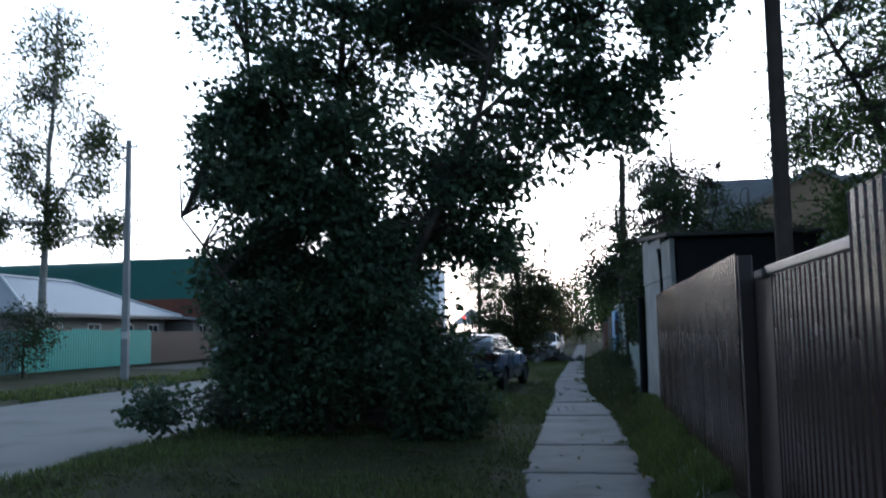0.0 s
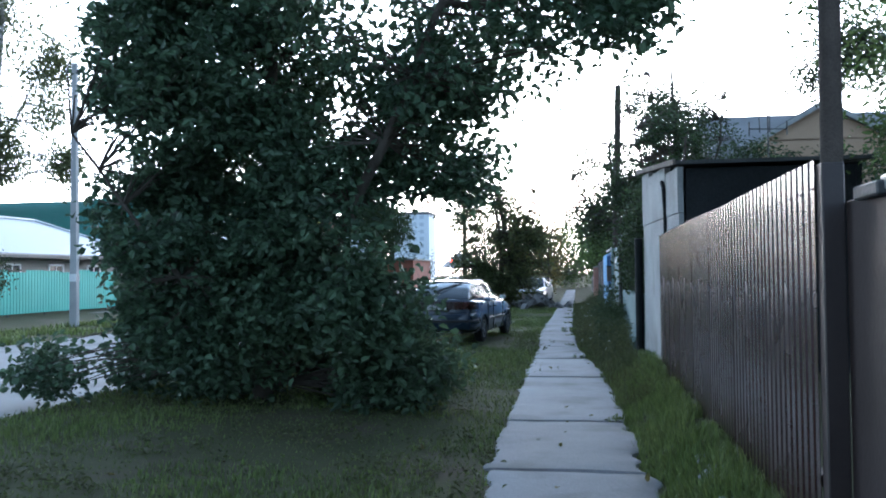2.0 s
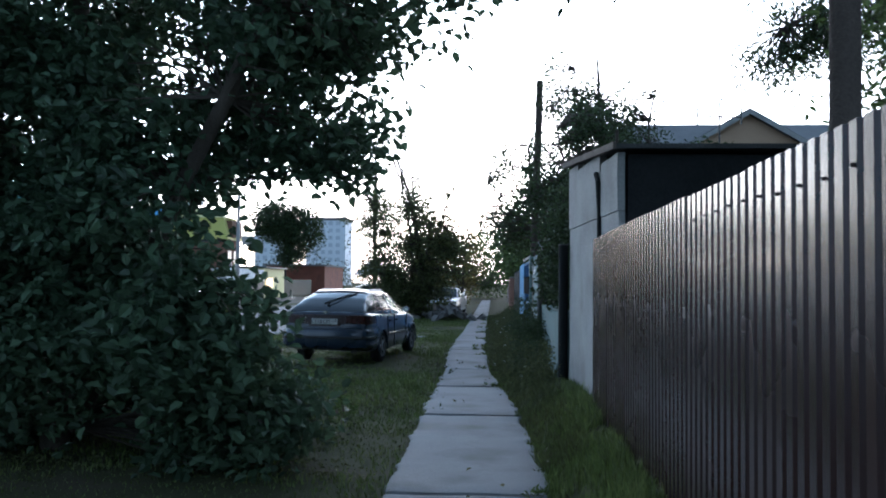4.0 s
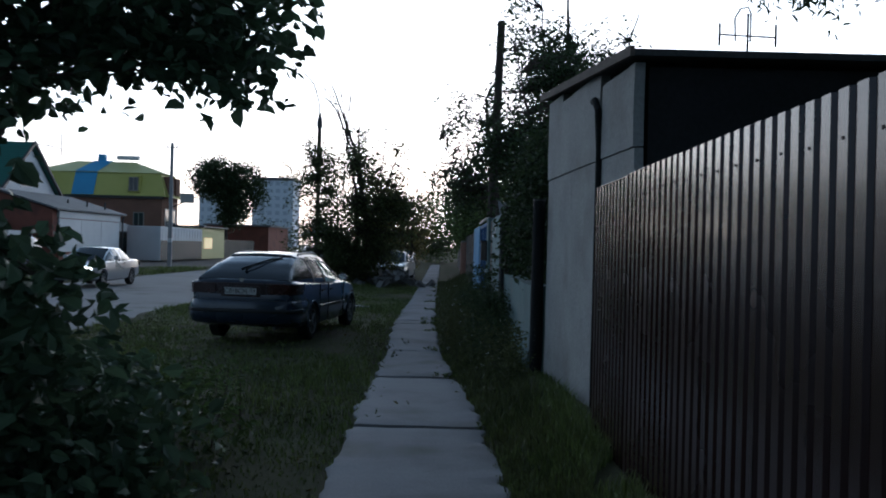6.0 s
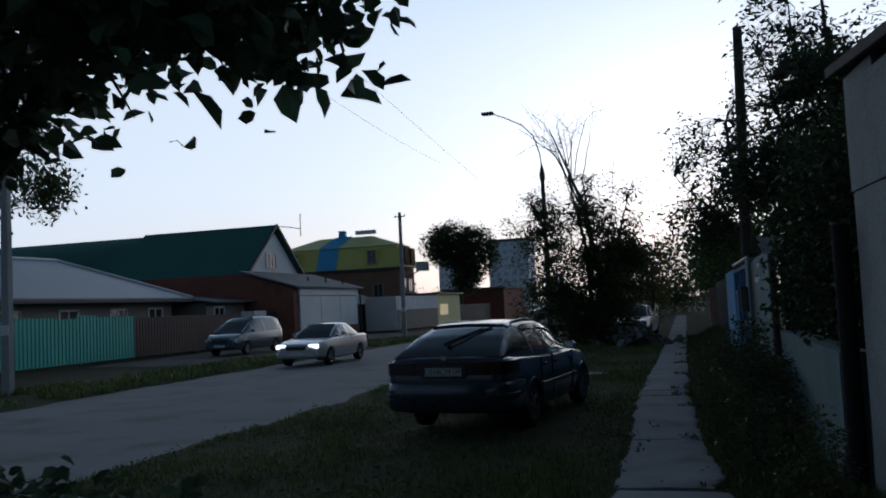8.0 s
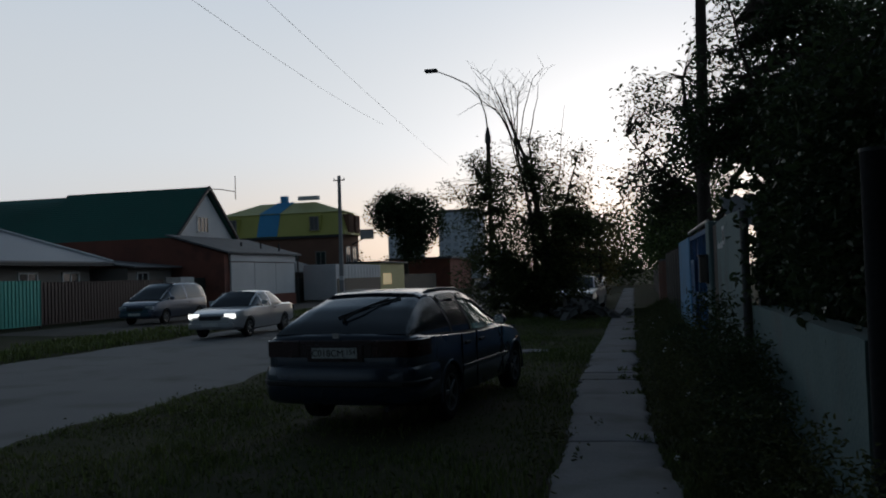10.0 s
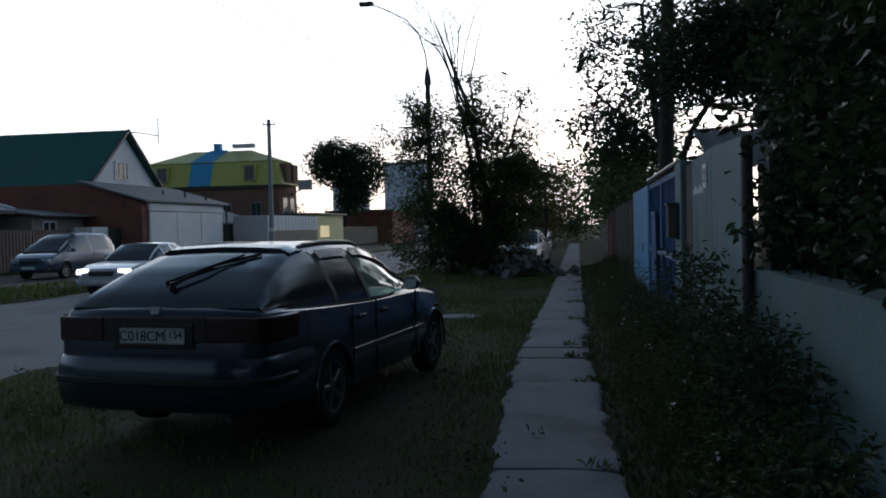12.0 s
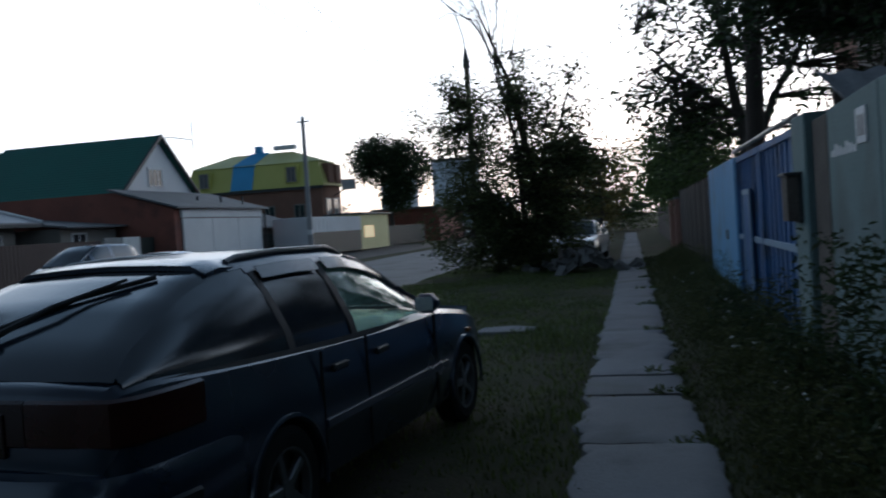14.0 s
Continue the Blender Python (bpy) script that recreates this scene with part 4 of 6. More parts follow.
a = [bm.verts.new(p) for p in ((-41.1, 92.1, 8.26), (-28.0, 92.1, 8.26), (-28.0, 96.9, 8.26), (-41.1, 96.9, 8.26))]
b = [bm.verts.new(p) for p in ((-37.5, 94.3, 9.5), (-31.5, 94.3, 9.5), (-31.5, 94.8, 9.5), (-37.5, 94.8, 9.5))]
for k in range(4):
    bm.faces.new((a[k], a[(k + 1) % 4], b[(k + 1) % 4], b[k]))
bm.faces.new(a[::-1])
bm.faces.new(b)
part("roof", bm, YELLOW_ROOF, inn, "pale yellow hipped roof")
part("blue_cladding", slab_between((-36.8, 91.55, 5.98), (-34.6, 91.55, 5.98), (-34.5, 92.27, 8.24), (-36.7, 92.27, 8.24), 0.06), CYAN, inn, "bright blue cladding strip")
part("blue_roof_strip", slab_between((-36.7, 92.15, 8.3), (-34.5, 92.15, 8.3), (-33.8, 94.25, 9.54), (-35.6, 94.25, 9.54), 0.05), CYAN, inn, "bright blue roof strip")
for x in (-39.4, -30.6):
    part("dormer", a_box(x - 0.6, 91.5, 6.3, x + 0.6, 92.6, 7.95, bevel=0.02), YELLOW, inn)
    window(inn, "-y", 91.5, x, 7.1, 0.95, 1.4, HOUSE_WALL)
for x in (-39.2, -36.2, -33.2, -30.2):
    window(inn, "-y", 92, x, 3.6, 1.1, 1.5, HOUSE_WALL)
for y in (93.6, 95.6):
    window(inn, "+x", -27.9, y, 3.8, 1.3, 2.0)
    part("dormer", a_box(-28.7, y - 0.7, 6.2, -27.45, y + 0.7, 8.0, bevel=0.02), BROWN_BRICK, inn)
part("band", a_box(-41.4, 91.7, 5.7, -27.7, 92.0, 5.95), DARK_METAL, inn)
part("chimney", a_box(-35.3, 94.2, 9.3, -34.6, 94.8, 10.25, bevel=0.03), CYAN, inn)
part("chimney_cap", a_box(-33.4, 94.3, 9.75, -31.2, 94.8, 10.15), WHITE_WALL, inn)
sign_post = thing("hanging_sign", "small sign board and bracket on the yellow building", "sign", pose(-27.9, 95, 5.0))
part("bracket", a_tube([(0, 0, 0), (1.3, 0, 0.6)], 0.06, sides=6), DARK_METAL, sign_post)
part("board", a_box(0.9, -0.1, 0.5, 2.3, 0.1, 1.5, bevel=0.02), WHITE_WALL, sign_post)

kiosk_box = thing("container", "long white metal container beside the street", "container", pose(-19.8, 67.6, 0))
part("body", a_box(-2.4, 0, 0.15, 0, 10.4, 2.6, bevel=0.03), WHITE_WALL, kiosk_box)
part("lower_band", a_box(-0.01, 0.1, 0.15, 0.02, 10.3, 1.6), DARK_PAINT, kiosk_box, "dark lower band")
for k in range(14):
    part("rib", a_box(0.0, 0.4 + k * 0.72, 1.6, 0.025, 0.46 + k * 0.72, 2.5), WHITE_WALL, kiosk_box)
kiosk = thing("kiosk", "pale yellow street kiosk with a lit window", "kiosk", pose(-20.0, 78.3, 0))
part("body", a_box(-2.6, 0, 0.1, 0, 7.6, 2.75, bevel=0.03), YELLOW_ROOF, kiosk)
part("window", a_box(-1.9, -0.03, 1.0, -0.5, 0.0, 1.9), KIOSK_LIGHT, kiosk, "warmly lit shop window")
part("window", a_box(0.0, 1.0, 1.0, 0.03, 3.4, 1.9), KIOSK_LIGHT, kiosk, "warmly lit shop window")
part("roof", a_box(-2.8, -0.2, 2.75, 0.3, 7.8, 2.9, bevel=0.02), DARK_METAL, kiosk)
shop = thing("brick_shop", "low red brick shop down the street", "shop", pose(-19.5, 103, 0))
part("wall", a_box(-7, 0, 0, 0, 12, 3.4), RED_BRICK, shop)
part("roof", a_box(-7.3, -0.3, 3.4, 0.3, 12.3, 3.6), SLATE, shop)
signal = thing("signal_lamp", "red signal lamp on a thin post down the street", "signal", pose(-15.5, 108, 0))
part("post", a_tube([(0, 0, 0), (0, 0, 3.4)], 0.06, sides=8), DARK_METAL, signal)
part("lens", a_tube([(0, -0.12, 3.3), (0, -0.2, 3.3)], 0.16, sides=12), RED_SIGNAL, signal, "glowing red lens")
pavilion = thing("market_tent", "white peaked market tent far down the street", "tent", pose(-17, 125, 0))
bm = bmesh.new()
a = [bm.verts.new(p) for p in ((-2.5, -2.5, 2.6), (2.5, -2.5, 2.6), (2.5, 2.5, 2.6), (-2.5, 2.5, 2.6))]
top = bm.verts.new((0, 0, 5.0))
for k in range(4):
    bm.faces.new((a[k], a[(k + 1) % 4], top))
bm.faces.new(a[::-1])
part("canopy", bm, WHITE_WALL, pavilion)
for sx in (-2.4, 2.4):
    for sy in (-2.4, 2.4):
        part("leg", a_tube([(sx, sy, 0), (sx, sy, 2.6)], 0.05, sides=6), DARK_METAL, pavilion)


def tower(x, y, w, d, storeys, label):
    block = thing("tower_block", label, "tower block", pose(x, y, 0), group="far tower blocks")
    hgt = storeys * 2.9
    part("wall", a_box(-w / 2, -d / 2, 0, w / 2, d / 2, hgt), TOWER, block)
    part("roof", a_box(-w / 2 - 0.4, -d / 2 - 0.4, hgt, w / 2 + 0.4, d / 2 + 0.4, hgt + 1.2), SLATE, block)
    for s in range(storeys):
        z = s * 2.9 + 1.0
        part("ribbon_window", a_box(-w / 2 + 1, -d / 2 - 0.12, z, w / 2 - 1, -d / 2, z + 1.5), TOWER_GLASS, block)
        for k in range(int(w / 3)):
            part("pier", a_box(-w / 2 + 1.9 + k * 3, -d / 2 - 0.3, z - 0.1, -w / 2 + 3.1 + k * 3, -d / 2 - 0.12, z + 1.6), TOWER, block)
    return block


tower(-86, 330, 10, 16, 7, "hazy pale high-rise apartment block far down the street")
tower(-68, 350, 16, 16, 9, "hazy pale high-rise apartment block far down the street")


# the brown house behind the garden walls
villa = thing("gabled_house", "tall brown brick house with a dark grey roof behind trees", "house", pose(0, 0, 0))
part("wall", a_box(6.9, 41, 0, 19, 49, 6.9), BROWN_BRICK, villa)
part("roof", slab_between((6.4, 40.3, 6.6), (19.5, 40.3, 6.6), (19.5, 45, 9.1), (6.4, 45, 9.1), 0.15), SLATE, villa, "dark grey sheet roof slope")
part("roof", slab_between((6.4, 49.7, 6.6), (19.5, 49.7, 6.6), (19.5, 45, 9.1), (6.4, 45, 9.1), 0.15), SLATE, villa, "dark grey sheet roof slope")
part("gable", a_prism([(41, 6.85), (49, 6.85), (45, 9.05)], "x", 6.85, 7.05), HOUSE_WALL, villa)
part("bay", a_box(8.4, 40.0, 0, 13.6, 41.2, 7.3), VILLA_WALL, villa, "warm beige plastered bay")
part("bay_gable", a_prism([(8.4, 7.25), (13.6, 7.25), (11.0, 8.75)], "y", 40.0, 44.0), VILLA_WALL, villa, "warm beige gable wall")
for sx in (-1, 1):
    edge, ridge = 11.0 + sx * 3.0, 11.0
    part("bay_roof", slab_between((edge, 39.7, 7.12), (ridge, 39.7, 8.85), (ridge, 44.5, 8.85), (edge, 44.5, 7.12), 0.12), SLATE, villa, "dark grey sheet roof slope")
    part("bargeboard", slab_between((edge, 39.64, 6.98), (ridge, 39.64, 8.7), (ridge, 39.69, 8.7), (edge, 39.69, 6.98), 0.22), PLASTER, villa, "pale bargeboard")
for x in (9.2, 11.6):
    window(villa, "-y", 40.0, x, 5.2, 1.3, 1.25)
for x in (7.6, 14.7, 16.9):
    window(villa, "-y", 41, x, 5.5, 1.0, 1.5)
    window(villa, "-y", 41, x, 2.6, 1.0, 1.5)
lean_house = thing("outbuilding", "low grey-roofed outbuilding with a small gable behind the shed", "outbuilding", pose(0, 0, 0))
part("wall", a_box(5.2, 36, 0, 7.4, 39, 5.6), HOUSE_WALL, lean_house)
part("roof", a_prism([(4.9, 5.6), (7.7, 5.6), (6.3, 7.0)], "y", 35.7, 39.3), SLATE, lean_house)
# ---- cars: x to the right, y forward from the rear bumper, z up ----
def ring(w, zb, zt):
    half = [(0, zb), (w * 0.8, zb), (w * 0.95, zb + 0.06), (w * 0.995, zb + (zt - zb) * 0.35), (w, zb + (zt - zb) * 0.55), (w * 0.985, zb + (zt - zb) * 0.75), (w * 0.95, zt - 0.035), (w * 0.9, zt), (w * 0.5, zt + 0.012), (0, zt + 0.018)]
    return half + [(-x, z) for x, z in half[-2:0:-1]]


def loft(bm, rings):
    rows = [[bm.verts.new((x, y, z)) for x, z in pts] for y, pts in rings]
    n = len(rows[0])
    for a, b in zip(rows, rows[1:]):
        for k in range(n):
            bm.faces.new((a[k], a[(k + 1) % n], b[(k + 1) % n], b[k]))
    bm.faces.new(rows[0][::-1])
    bm.faces.new(rows[-1])
    bmesh.ops.recalc_face_normals(bm, faces=bm.faces[:])
    return bm


def refine(table, count=34):
    """Rows of numbers, first column y, blended smoothly to more rows."""
    table = np.array(table, dtype=float)
    ys = np.interp(np.linspace(0, len(table) - 1, count), range(len(table)), table[:, 0])
    return [[y] + [float(np.interp(y, table[:, 0], table[:, c])) for c in range(1, table.shape[1])] for y in ys]


def body_mesh(name, table, axles, arch, mat):
    """The lower body, closed, with four wheel arches cut out."""
    bm = loft(bmesh.new(), [(y, ring(w, zb, zt)) for y, w, zb, zt in refine(table)])
    mesh = bpy.data.meshes.new(name)
    bm.to_mesh(mesh)
    bm.free()
    ob = new(name, mesh)
    cutters = []
    for y in axles:
        for s in (-1, 1):
            cm = bmesh.new()
            tube(cm, [(s * 0.52, y, arch[1]), (s * 1.2, y, arch[1])], arch[0], 28)
            bmesh.ops.recalc_face_normals(cm, faces=cm.faces[:])
            data = bpy.data.meshes.new("cutter")
            cm.to_mesh(data)
            cm.free()
            cut = new("cutter", data)
            cutters.append(cut)
            mod = ob.modifiers.new("arch", "BOOLEAN")
            mod.object, mod.operation, mod.solver = cut, "DIFFERENCE", "EXACT"
    made = bpy.data.meshes.new_from_object(ob.evaluated_get(bpy.context.evaluated_depsgraph_get()))
    for o in [ob, *cutters]:
        data = o.data
        bpy.data.objects.remove(o)
        bpy.data.meshes.remove(data)
    bm = bmesh.new()
    bm.from_mesh(made)
    bpy.data.meshes.remove(made)
    return bm


def cabin_section(y, table):
    wb, zb, wr, zr = [float(np.interp(y, [r[0] for r in table], [r[c] for r in table])) for c in range(1, 5)]
    hgt = zr - zb
    return [(wb, zb - 0.02), (wb * 0.87 + wr * 0.13, zb + hgt * 0.2), (wb * 0.40 + wr * 0.60, zb + hgt * 0.62), (wr * 1.0, zr - hgt * 0.12), (wr * 0.9, zr - hgt * 0.03), (wr * 0.5, zr), (0, zr + 0.008)]


def cabin_skin(table, y0, y1, k0, k1, proud=0.0, count=10, sides=(1, -1)):
    """A piece of the cabin's skin: between two stations and two places round the section."""
    bm = bmesh.new()
    for s in sides:
        rows = []
        for y in np.linspace(y0, y1, count):
            pts = cabin_section(y, table)
            row = []
            ks = np.linspace(k0, k1, int(math.ceil((k1 - k0) * 2)) + 1)
            for k in ks:
                i = min(int(k), 5)
                f = k - i
                x = pts[i][0] * (1 - f) + pts[i + 1][0] * f
                z = pts[i][1] * (1 - f) + pts[i + 1][1] * f
                out = Vector((1, 0, 0.5)) if k < 3.5 else Vector((0.1, 0, 1))
                out.normalize()
                row.append(bm.verts.new((s * (x + out.x * proud), y, z + out.z * proud)))
            rows.append(row)
        for a, b in zip(rows, rows[1:]):
            for i in range(len(a) - 1):
                f = (a[i], b[i], b[i + 1], a[i + 1])
                bm.faces.new(f if s > 0 else f[::-1])
    bmesh.ops.remove_doubles(bm, verts=bm.verts[:], dist=0.0005)
    return bm


def thick(bm, d=0.008):
    bm.normal_update()
    bmesh.ops.solidify(bm, geom=bm.faces[:], thickness=d)
    return bm


def wheel(parent, x, y, r, spokes=5, name="wheel"):
    s = 1 if x > 0 else -1
    bm = bmesh.new()
    profile = [(-0.09, r * 0.66), (-0.1, r * 0.86), (-0.075, r * 0.985), (0, r), (0.075, r * 0.985), (0.1, r * 0.86), (0.09, r * 0.66)]
    n = 28
    rows = [[bm.verts.new((x + s * u, y + q * math.cos(TWO * i / n), r + q * math.sin(TWO * i / n))) for u, q in profile] for i in range(n)]
    for i in range(n):
        a, b = rows[i], rows[(i + 1) % n]
        for k in range(len(profile) - 1):
            bm.faces.new((a[k], a[k + 1], b[k + 1], b[k]))
    bmesh.ops.recalc_face_normals(bm, faces=bm.faces[:])
    hold = part(name, a_tube([(x - s * 0.085, y, r), (x + s * 0.02, y, r)], r * 0.64, sides=24), DARK_METAL, parent)
    part("tyre", bm, RUBBER, hold)
    bm = bmesh.new()
    prof = [(0.045, r * 0.6), (0.088, r * 0.61), (0.092, r * 0.66), (0.07, r * 0.67)]
    rows = [[bm.verts.new((x + s * u, y + q * math.cos(TWO * i / n), r + q * math.sin(TWO * i / n))) for u, q in prof] for i in range(n)]
    for i in range(n):
        a, b = rows[i], rows[(i + 1) % n]
        for k in range(3):
            bm.faces.new((a[k], a[k + 1], b[k + 1], b[k]))
    tube(bm, [(x + s * 0.03, y, r), (x + s * 0.085, y, r)], [r * 0.19, r * 0.15], 14)
    for i in range(spokes):
        ang = TWO * i / spokes + 0.3
        turn = Matrix.Translation((x, y, r)) @ Matrix.Rotation(ang, 4, "X")
        box(bm, min(s * 0.04, s * 0.08), -r * 0.085, r * 0.12, max(s * 0.04, s * 0.08), r * 0.085, r * 0.63, bevel=0.008, turn=turn)
    bmesh.ops.recalc_face_normals(bm, faces=bm.faces[:])
    part("rim", bm, ALLOY, hold, "grey spoked alloy rim")
    return hold


def band(points, z0, z1, depth=0.02):
    """A strip that follows a line in plan, drawn up from z0 to z1."""
    bm = bmesh.new()
    pts = [Vector((*p, 0)) for p in points]
    rows = []
    for i, p in enumerate(pts):
        d = (pts[min(i + 1, len(pts) - 1)] - pts[max(i - 1, 0)]).normalized()
        out = Vector((d.y, -d.x, 0)) * depth
        rows.append([bm.verts.new(q) for q in ((p.x, p.y, z0), (p.x + out.x, p.y + out.y, z0 + 0.012), (p.x + out.x, p.y + out.y, z1 - 0.012), (p.x, p.y, z1))])
    for a, b in zip(rows, rows[1:]):
        for k in range(4):
            bm.faces.new((a[k], a[(k + 1) % 4], b[(k + 1) % 4], b[k]))
    bm.faces.new(rows[0])
    bm.faces.new(rows[-1][::-1])
    bmesh.ops.recalc_face_normals(bm, faces=bm.faces[:])
    return bm


ESTATE_BODY = [(0.03, 0.70, 0.45, 0.76), (0.05, 0.78, 0.40, 0.94), (0.08, 0.81, 0.36, 1.0), (0.13, 0.835, 0.33, 1.025), (0.3, 0.86, 0.28, 1.03), (0.6, 0.875, 0.24, 1.01), (1.1, 0.885, 0.21, 0.985), (1.9, 0.885, 0.2, 0.955), (2.7, 0.885, 0.2, 0.94), (3.3, 0.88, 0.2, 0.945), (3.6, 0.875, 0.21, 0.915), (4.1, 0.855, 0.23, 0.85), (4.45, 0.8, 0.27, 0.77), (4.65, 0.7, 0.33, 0.68), (4.73, 0.6, 0.4, 0.58)]
ESTATE_CABIN = [(0.1, 0.77, 1.0, 0.76, 1.012), (0.16, 0.785, 1.01, 0.74, 1.065), (0.3, 0.795, 1.015, 0.70, 1.15), (0.6, 0.81, 1.0, 0.65, 1.29), (0.9, 0.82, 0.985, 0.6, 1.39), (1.2, 0.825, 0.97, 0.585, 1.445), (1.7, 0.83, 0.95, 0.58, 1.465), (2.3, 0.83, 0.935, 0.57, 1.455), (2.6, 0.82, 0.93, 0.565, 1.40), (2.85, 0.81, 0.93, 0.58, 1.30), (3.15, 0.79, 0.935, 0.62, 1.13), (3.45, 0.77, 0.93, 0.70, 0.965)]


def estate_car(m):
    car = thing("estate_car", "dark blue-grey estate car parked on the grass verge", "car", m)
    C = ESTATE_CABIN
    body = part("body", body_mesh("body", ESTATE_BODY, (1.14, 3.86), (0.345, 0.32), CAR_PAINT), CAR_PAINT, car, smooth=28)
    part("well_liner", a_box(-0.6, 0.5, 0.3, 0.6, 4.3, 0.6), CAR_TRIM, car)
    part("roof", thick(cabin_skin(C, 1.16, 2.55, 3.0, 6.0, 0.004, 16), 0.01), CAR_PAINT, car, smooth=50)
    part("rear_window", thick(cabin_skin(C, 0.13, 1.14, 3.0, 6.0, 0.0, 14), 0.008), CAR_GLASS, car, "dark tinted sloping rear window", smooth=60)
    part("windscreen", thick(cabin_skin(C, 2.58, 3.42, 3.0, 6.0, 0.0, 12), 0.008), CLEAR_GLASS, car, smooth=60)
    for s, side in ((1, "right"), (-1, "left")):
        part("quarter_window", thick(cabin_skin(C, 0.15, 1.3, 0.0, 3.0, 0.0, 12, (s,)), 0.008), CAR_GLASS, car, "dark tinted rear side window", smooth=60)
        part("rear_door_window", thick(cabin_skin(C, 1.36, 1.99, 0.0, 3.0, -0.004, 10, (s,)), 0.006), CAR_GLASS, car, "dark rear door window", smooth=60)
        part("front_door_window", thick(cabin_skin(C, 2.07, 3.08, 0.0, 3.0, -0.004, 12, (s,)), 0.005), CLEAR_GLASS, car, "clear greenish front door window", smooth=60)
        part("corner_panel", thick(cabin_skin(C, 3.08, 3.44, 0.0, 3.0, 0.0, 8, (s,)), 0.008), CAR_PAINT, car, smooth=60)
        for y0, y1 in ((1.3, 1.36), (1.995, 2.065)):
            part("pillar", thick(cabin_skin(C, y0, y1, 0.0, 3.1, 0.004, 4, (s,)), 0.014), CAR_TRIM, car, "black window pillar", smooth=60)
        part("window_frame", thick(cabin_skin(C, 1.28, 3.1, 2.78, 3.2, 0.006, 20, (s,)), 0.014), CAR_PAINT, car, smooth=60)
        part("rain_visor", thick(cabin_skin(C, 1.36, 1.98, 2.45, 2.95, 0.022, 8, (s,)), 0.005), CAR_GLASS, car, "smoked plastic rain visor", smooth=60)
        part("rain_visor", thick(cabin_skin(C, 2.08, 2.85, 2.45, 2.95, 0.022, 8, (s,)), 0.005), CAR_GLASS, car, "smoked plastic rain visor", smooth=60)
        part("belt_strip", thick(cabin_skin(C, 0.35, 3.3, 0.0, 0.22, 0.008, 24, (s,)), 0.01), CAR_TRIM, car, smooth=60)
        bar = [cabin_section(y, C)[3] for y in (2.45, 2.6, 2.75, 2.9, 3.05, 3.2, 3.4)]
        part("windscreen_pillar", a_tube([(s * (x + 0.004), y, z) for (x, z), y in zip(bar, (2.45, 2.6, 2.75, 2.9, 3.05, 3.2, 3.4))], 0.026, sides=8), CAR_PAINT, car)
        bar = [(y, cabin_section(y, C)[4]) for y in np.linspace(1.22, 2.5, 14)]
        part("roof_rail", a_tube([(s * (x + 0.005), y, z + (0.012 if 1.25 < y < 2.45 else -0.006)) for y, (x, z) in bar], 0.017, sides=8), CAR_RAIL, car, "grey roof rail")
        part("seam", a_box(min(s * 0.872, s * 0.889), 1.5, 0.34, max(s * 0.872, s * 0.889), 1.507, 0.93), INK, car)
        part("seam", a_box(min(s * 0.872, s * 0.89), 2.05, 0.27, max(s * 0.872, s * 0.89), 2.057, 0.94), INK, car)
        part("seam", a_box(min(s * 0.865, s * 0.886), 3.18, 0.27, max(s * 0.865, s * 0.886), 3.187, 0.93), INK, car)
        for y in (1.62, 2.18):
            part("door_handle", a_box(min(s * 0.87, s * 0.9), y, 0.80, max(s * 0.87, s * 0.9), y + 0.17, 0.84, bevel=0.008), CAR_TRIM, car)
        part("side_moulding", a_box(min(s * 0.875, s * 0.9), 1.5, 0.52, max(s * 0.875, s * 0.9), 3.38, 0.575, bevel=0.008), CAR_PAINT, car)
        mirror = part("mirror", a_box(min(s * 0.82, s * 0.99), 2.93, 0.95, max(s * 0.82, s * 0.99), 3.07, 1.08, bevel=0.045), CAR_PAINT, car)
        part("mirror_glass", a_box(min(s * 0.85, s * 0.975), 2.922, 0.97, max(s * 0.85, s * 0.975), 2.93, 1.065), CHROME, mirror, "mirror glass")
        part("side_indicator", a_box(min(s * 0.84, s * 0.866), 3.95, 0.69, max(s * 0.84, s * 0.866), 4.03, 0.72), AMBER, car)
        lamp = [(s * x, y) for x, y in ((0.868, 0.5), (0.862, 0.3), (0.84, 0.13), (0.79, 0.062), (0.6, 0.045), (0.42, 0.04))]
        part("tail_lamp", band(lamp if s > 0 else lamp[::-1], 0.80, 0.985, -0.018 if s > 0 else -0.018), TAIL_RED, car, "dark red wrap-round tail lamp")
        part("arch_lip", a_tube([(s * 0.878, 1.14 + 0.352 * math.cos(a), 0.32 + 0.352 * math.sin(a)) for a in np.linspace(-0.2, math.pi + 0.2, 20)], 0.016, sides=6), CAR_PAINT, car)
        part("arch_lip", a_tube([(s * 0.868, 3.86 + 0.352 * math.cos(a), 0.32 + 0.352 * math.sin(a)) for a in np.linspace(-0.2, math.pi + 0.2, 20)], 0.016, sides=6), CAR_PAINT, car)
        wheel(car, s * 0.775, 1.14, 0.315)
        wheel(car, s * 0.765, 3.86, 0.315)
        seat = part("seat", a_box(s * 0.38 - 0.25, 2.0, 0.35, s * 0.38 + 0.25, 2.5, 0.97, bevel=0.06), SEAT, car, "grey front seat back")
        part("headrest", a_box(s * 0.38 - 0.12, 2.05, 0.97, s * 0.38 + 0.12, 2.15, 1.16, bevel=0.04), SEAT, seat)
    garnish = [(x, y) for x, y in ((0.41, 0.04), (0.2, 0.034), (0, 0.032), (-0.2, 0.034), (-0.41, 0.04))]
    part("garnish", band(garnish, 0.80, 0.985, -0.014), TAIL_DARK, car, "dark red panel between the tail lamps")
